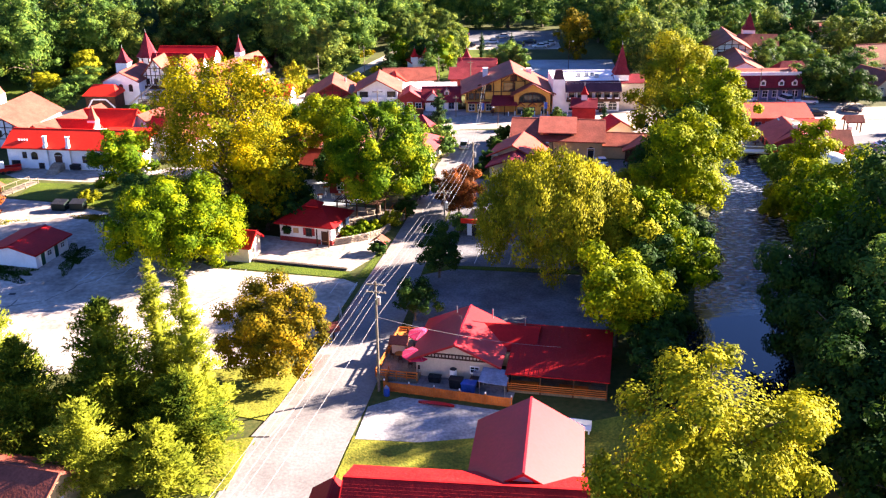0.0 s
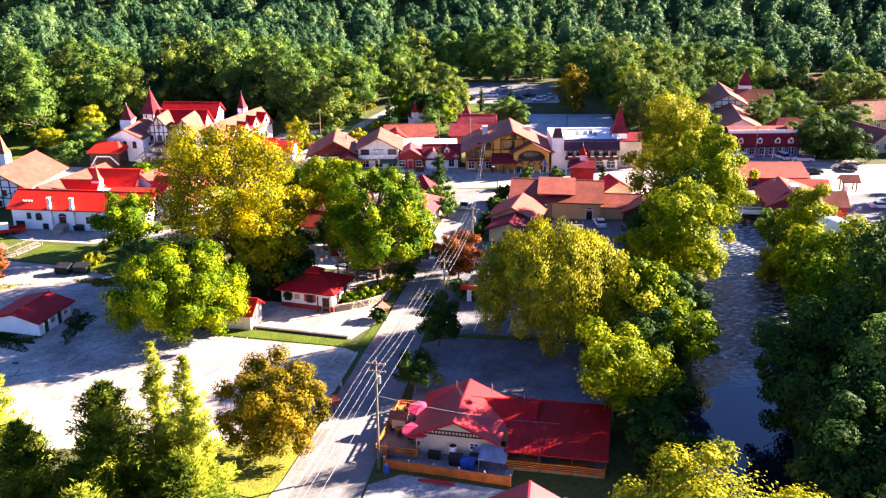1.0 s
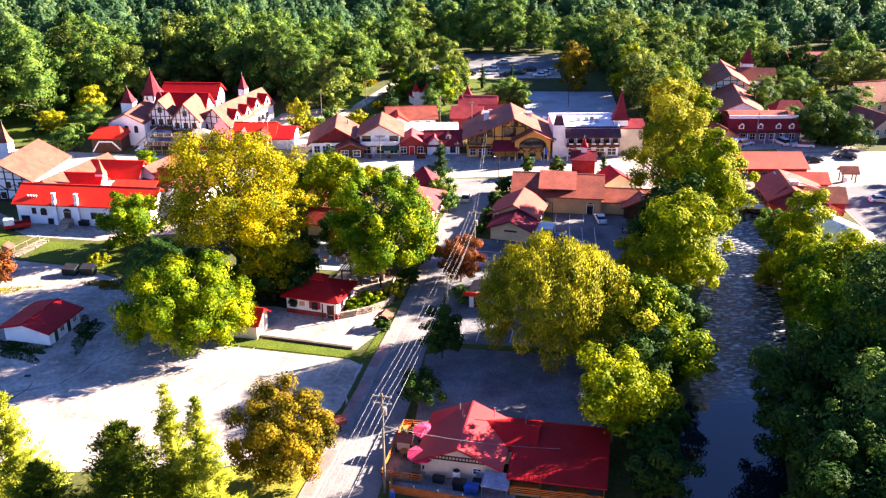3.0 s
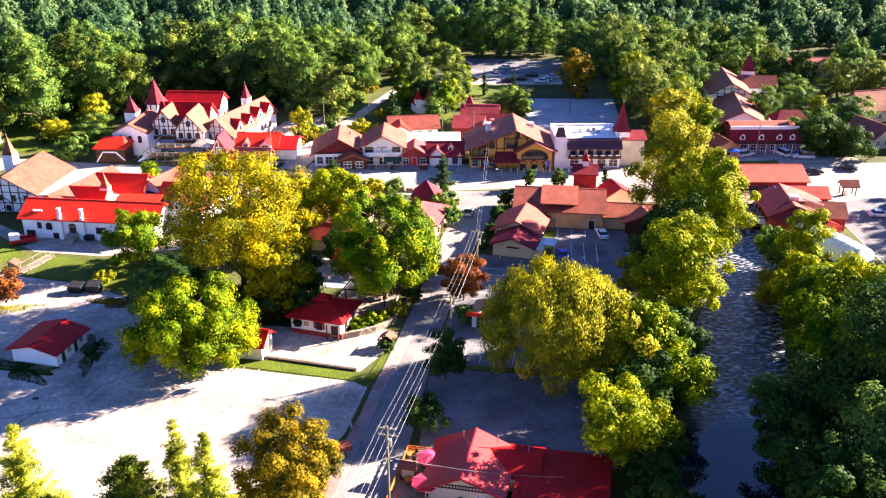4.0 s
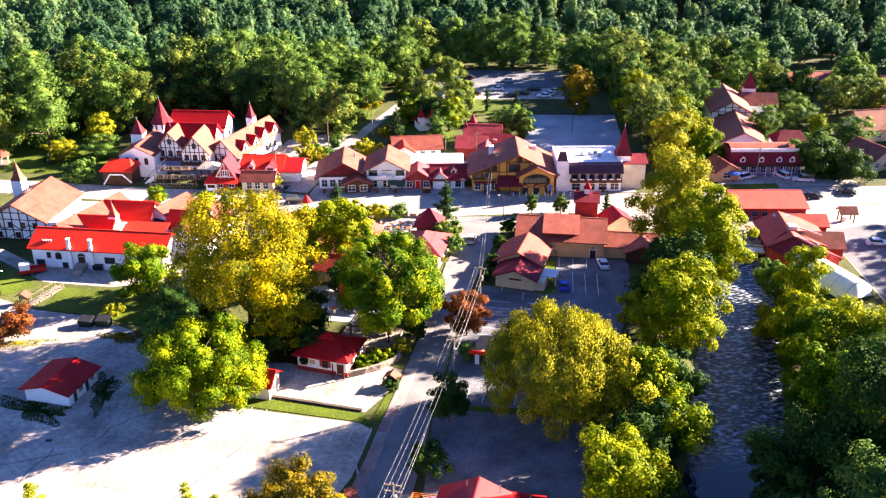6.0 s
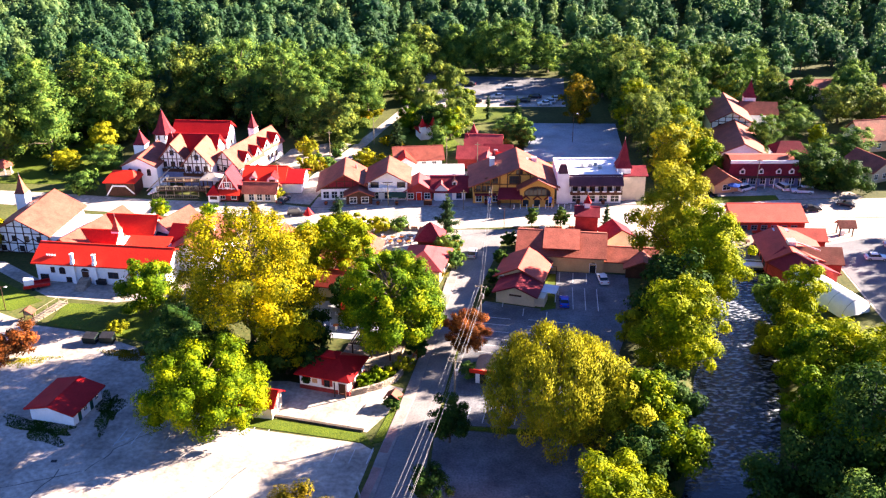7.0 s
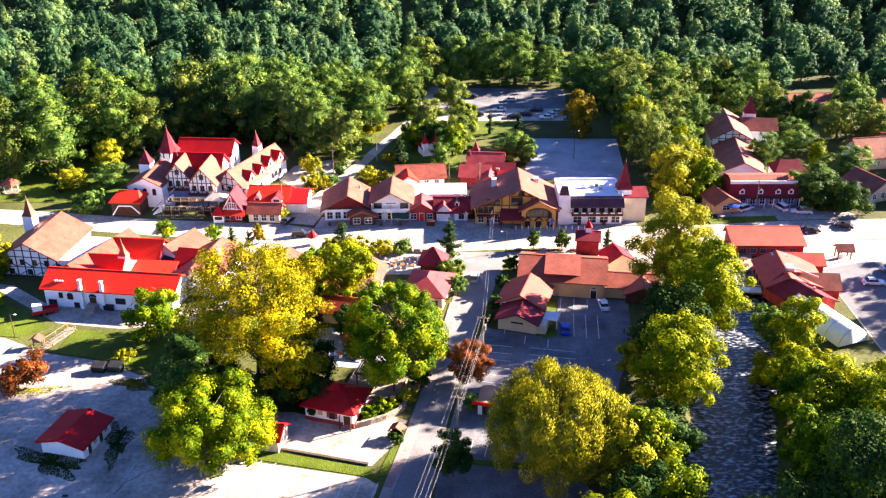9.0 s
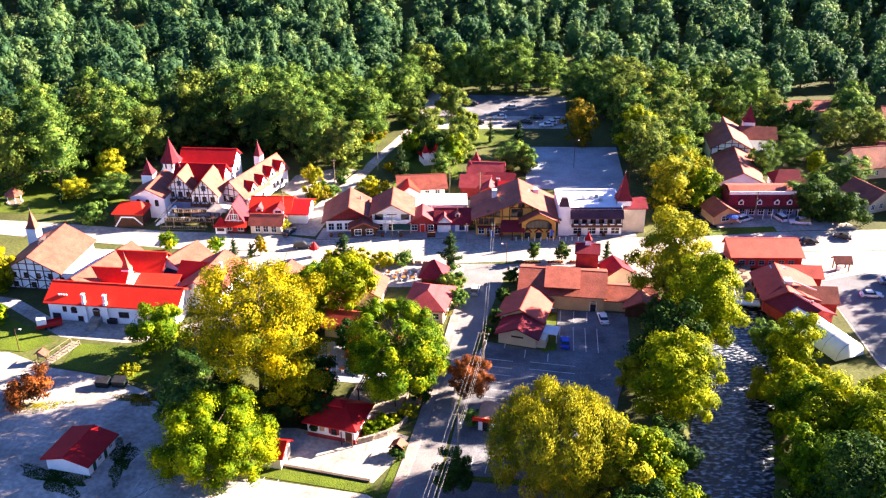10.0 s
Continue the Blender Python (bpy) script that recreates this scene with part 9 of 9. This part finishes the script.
# patio behind the cottage and the pergola under the oak
for i in range(6):
    x, y = -25.0 + 3.1 * (i % 3) + 0.5 * (i // 3), 158.5 + 4.2 * (i // 3)
    table_set(x, y, 0.06, 0, "round garden table on the pale patio")
    for k in range(3):
        a = 2.1 * k + 0.7 * i
        patio_chair(x + 0.9 * math.cos(a), y + 0.9 * math.sin(a), 0.06, math.degrees(a) - 90, CAR_WHITE, "white garden chair on the pale patio")
o = root("pergola", pose(-14.0, 149.6, 0.5, 0, 0, -14), "dark timber pergola with a slatted roof on the terrace", "pergola")
for x in (-3.4, 0.0, 3.4):
    for y in (-2.2, 2.2):
        Geo().box(x - 0.1, x + 0.1, y - 0.1, y + 0.1, 0, 2.4).part("post", TIMBER, o)
for y in (-2.2, 2.2):
    Geo().box(-3.9, 3.9, y - 0.08, y + 0.08, 2.4, 2.6).part("beam", TIMBER, o)
for k in range(20):
    Geo().box(-3.8 + 0.4 * k, -3.56 + 0.4 * k, -2.7, 2.7, 2.6, 2.68).part("slat", TIMBER, o)
for x in (-2.2, 1.6):
    Geo().box(x - 0.8, x + 0.8, -0.45, 0.45, 0.70, 0.76).box(x - 0.7, x - 0.6, -0.3, 0.3, 0, 0.7).box(x + 0.6, x + 0.7, -0.3, 0.3, 0, 0.7).part("table", GREY_WOOD, o)

# plaza furniture
for i in range(8):
    x, y = -15.8 + 2.0 * (i % 4) + 0.4 * (i // 4), 195.4 + 2.2 * (i // 4)
    table_set(x, y, 0.04, 0, "round cafe table on the plaza")
    for k in range(3):
        a = 2.1 * k + i
        patio_chair(x + 0.9 * math.cos(a), y + 0.9 * math.sin(a), 0.04, math.degrees(a) - 90, CAR_WHITE, "white cafe chair on the plaza")
def planting_mesh(lx, ly, z, h, count, seed):
    rg = random.Random(seed)
    n = max(1, int(lx / ly * 1.5))
    lobes = [(-lx + lx * (2 * k + 1) / n, rg.uniform(-0.15, 0.15) * ly, z + 0.3 * h, lx / n * 1.15, ly, h * rg.uniform(0.55, 0.8)) for k in range(n)]
    return crown_mesh("planting", leaf_arrays(lobes, count, 0.13, seed), lump_arrays([l[:3] + tuple(0.8 * c for c in l[3:]) for l in lobes], seed), FLOWER)


TROUGH_PLANTING = planting_mesh(0.72, 0.28, 0.5, 0.35, 260, 3)
BED_PLANTING = planting_mesh(1.85, 0.45, 0.25, 0.5, 700, 4)
TUB_PLANTING = planting_mesh(0.4, 0.4, 0.5, 0.4, 200, 5)
for i in range(6):
    o = root("planter", pose(-14.5 + 1.9 * i, 203.6 - 0.2 * i, 0.03, 0, 0, -8), "low planter of red flowers on the plaza", "planter", "planters")
    Geo().box(-0.8, 0.8, -0.35, 0.35, 0, 0.5).part("trough", STONE, o)
    shared("planting", TROUGH_PLANTING, o, Matrix())
for i in range(3):
    o = root("flower_bed", pose(17.6 + 5.2 * i, 203.0 + 0.2 * i, 0.03), "bed of red flowers behind the bank", "flower bed", "flower beds")
    Geo().box(-2.0, 2.0, -0.6, 0.6, 0, 0.25).part("kerb", STONE, o)
    shared("planting", BED_PLANTING, o, Matrix())
for i in range(12):
    o = root("bollard", pose(14.5 + 1.5 * i, 215.0, 0.05), "short white bollard along the main street", "bollard", "bollards")
    Geo().tube((0, 0, 0), (0, 0, 1.0), 0.1, 0.1, 8).part("shaft", WHITE, o)
    Geo().tube((0, 0, 1.0), (0, 0, 1.1), 0.13, 0.05, 8).part("cap", WHITE, o)
parasol(69.0, 224.6, 0.03, 1.6, 2.6, BLUE, "open blue parasol before the small cafe")
o = root("umbrella_stall", pose(-6.0, 217.3, 0.1), "dark shop display rack on the sidewalk", "rack")
Geo().box(-1.0, 1.0, -0.3, 0.3, 0, 1.3).part("frame", TIMBER, o)
for x in (-30.5, -28.5, -18.0, -13.5, 8.0, 11.0, 20.5, 30.0, 36.0):
    o = root("flower_tub", pose(x, 217.6, 0.14), "round tub of flowers before a shop", "planter", "flower tubs")
    Geo().tube((0, 0, 0), (0, 0, 0.5), 0.35, 0.42, 12).part("tub", TIMBER, o)
    shared("planting", TUB_PLANTING, o, Matrix())
for x, y in ((8.2, 213.6), (22.5, 214.0)):
    o = root("flag_pole", pose(x, y, 0.05), "blue banner on a street pole", "banner", "banners")
    Geo().tube((0, 0, 0), (0, 0, 3.6), 0.06, 0.05, 8).part("pole", METAL, o)
    Geo().box(0.05, 0.75, -0.02, 0.02, 1.9, 3.4).part("banner", BLUE, o)

# white rail between the main street and the alpine hall
o = root("street_rail", pose(17.0, 217.5, 0.14, 0, 0, 4.5), "low white post-and-rail fence along the sidewalk", "fence")
for i in range(12):
    Geo().box(i * 2.1 - 0.07, i * 2.1 + 0.07, -0.07, 0.07, 0, 1.0).part("post", WHITE, o)
Geo().box(0, 23.1, -0.04, 0.04, 0.86, 0.96).part("rail", WHITE, o)
Geo().box(0, 23.1, -0.04, 0.04, 0.46, 0.54).part("rail", WHITE, o)
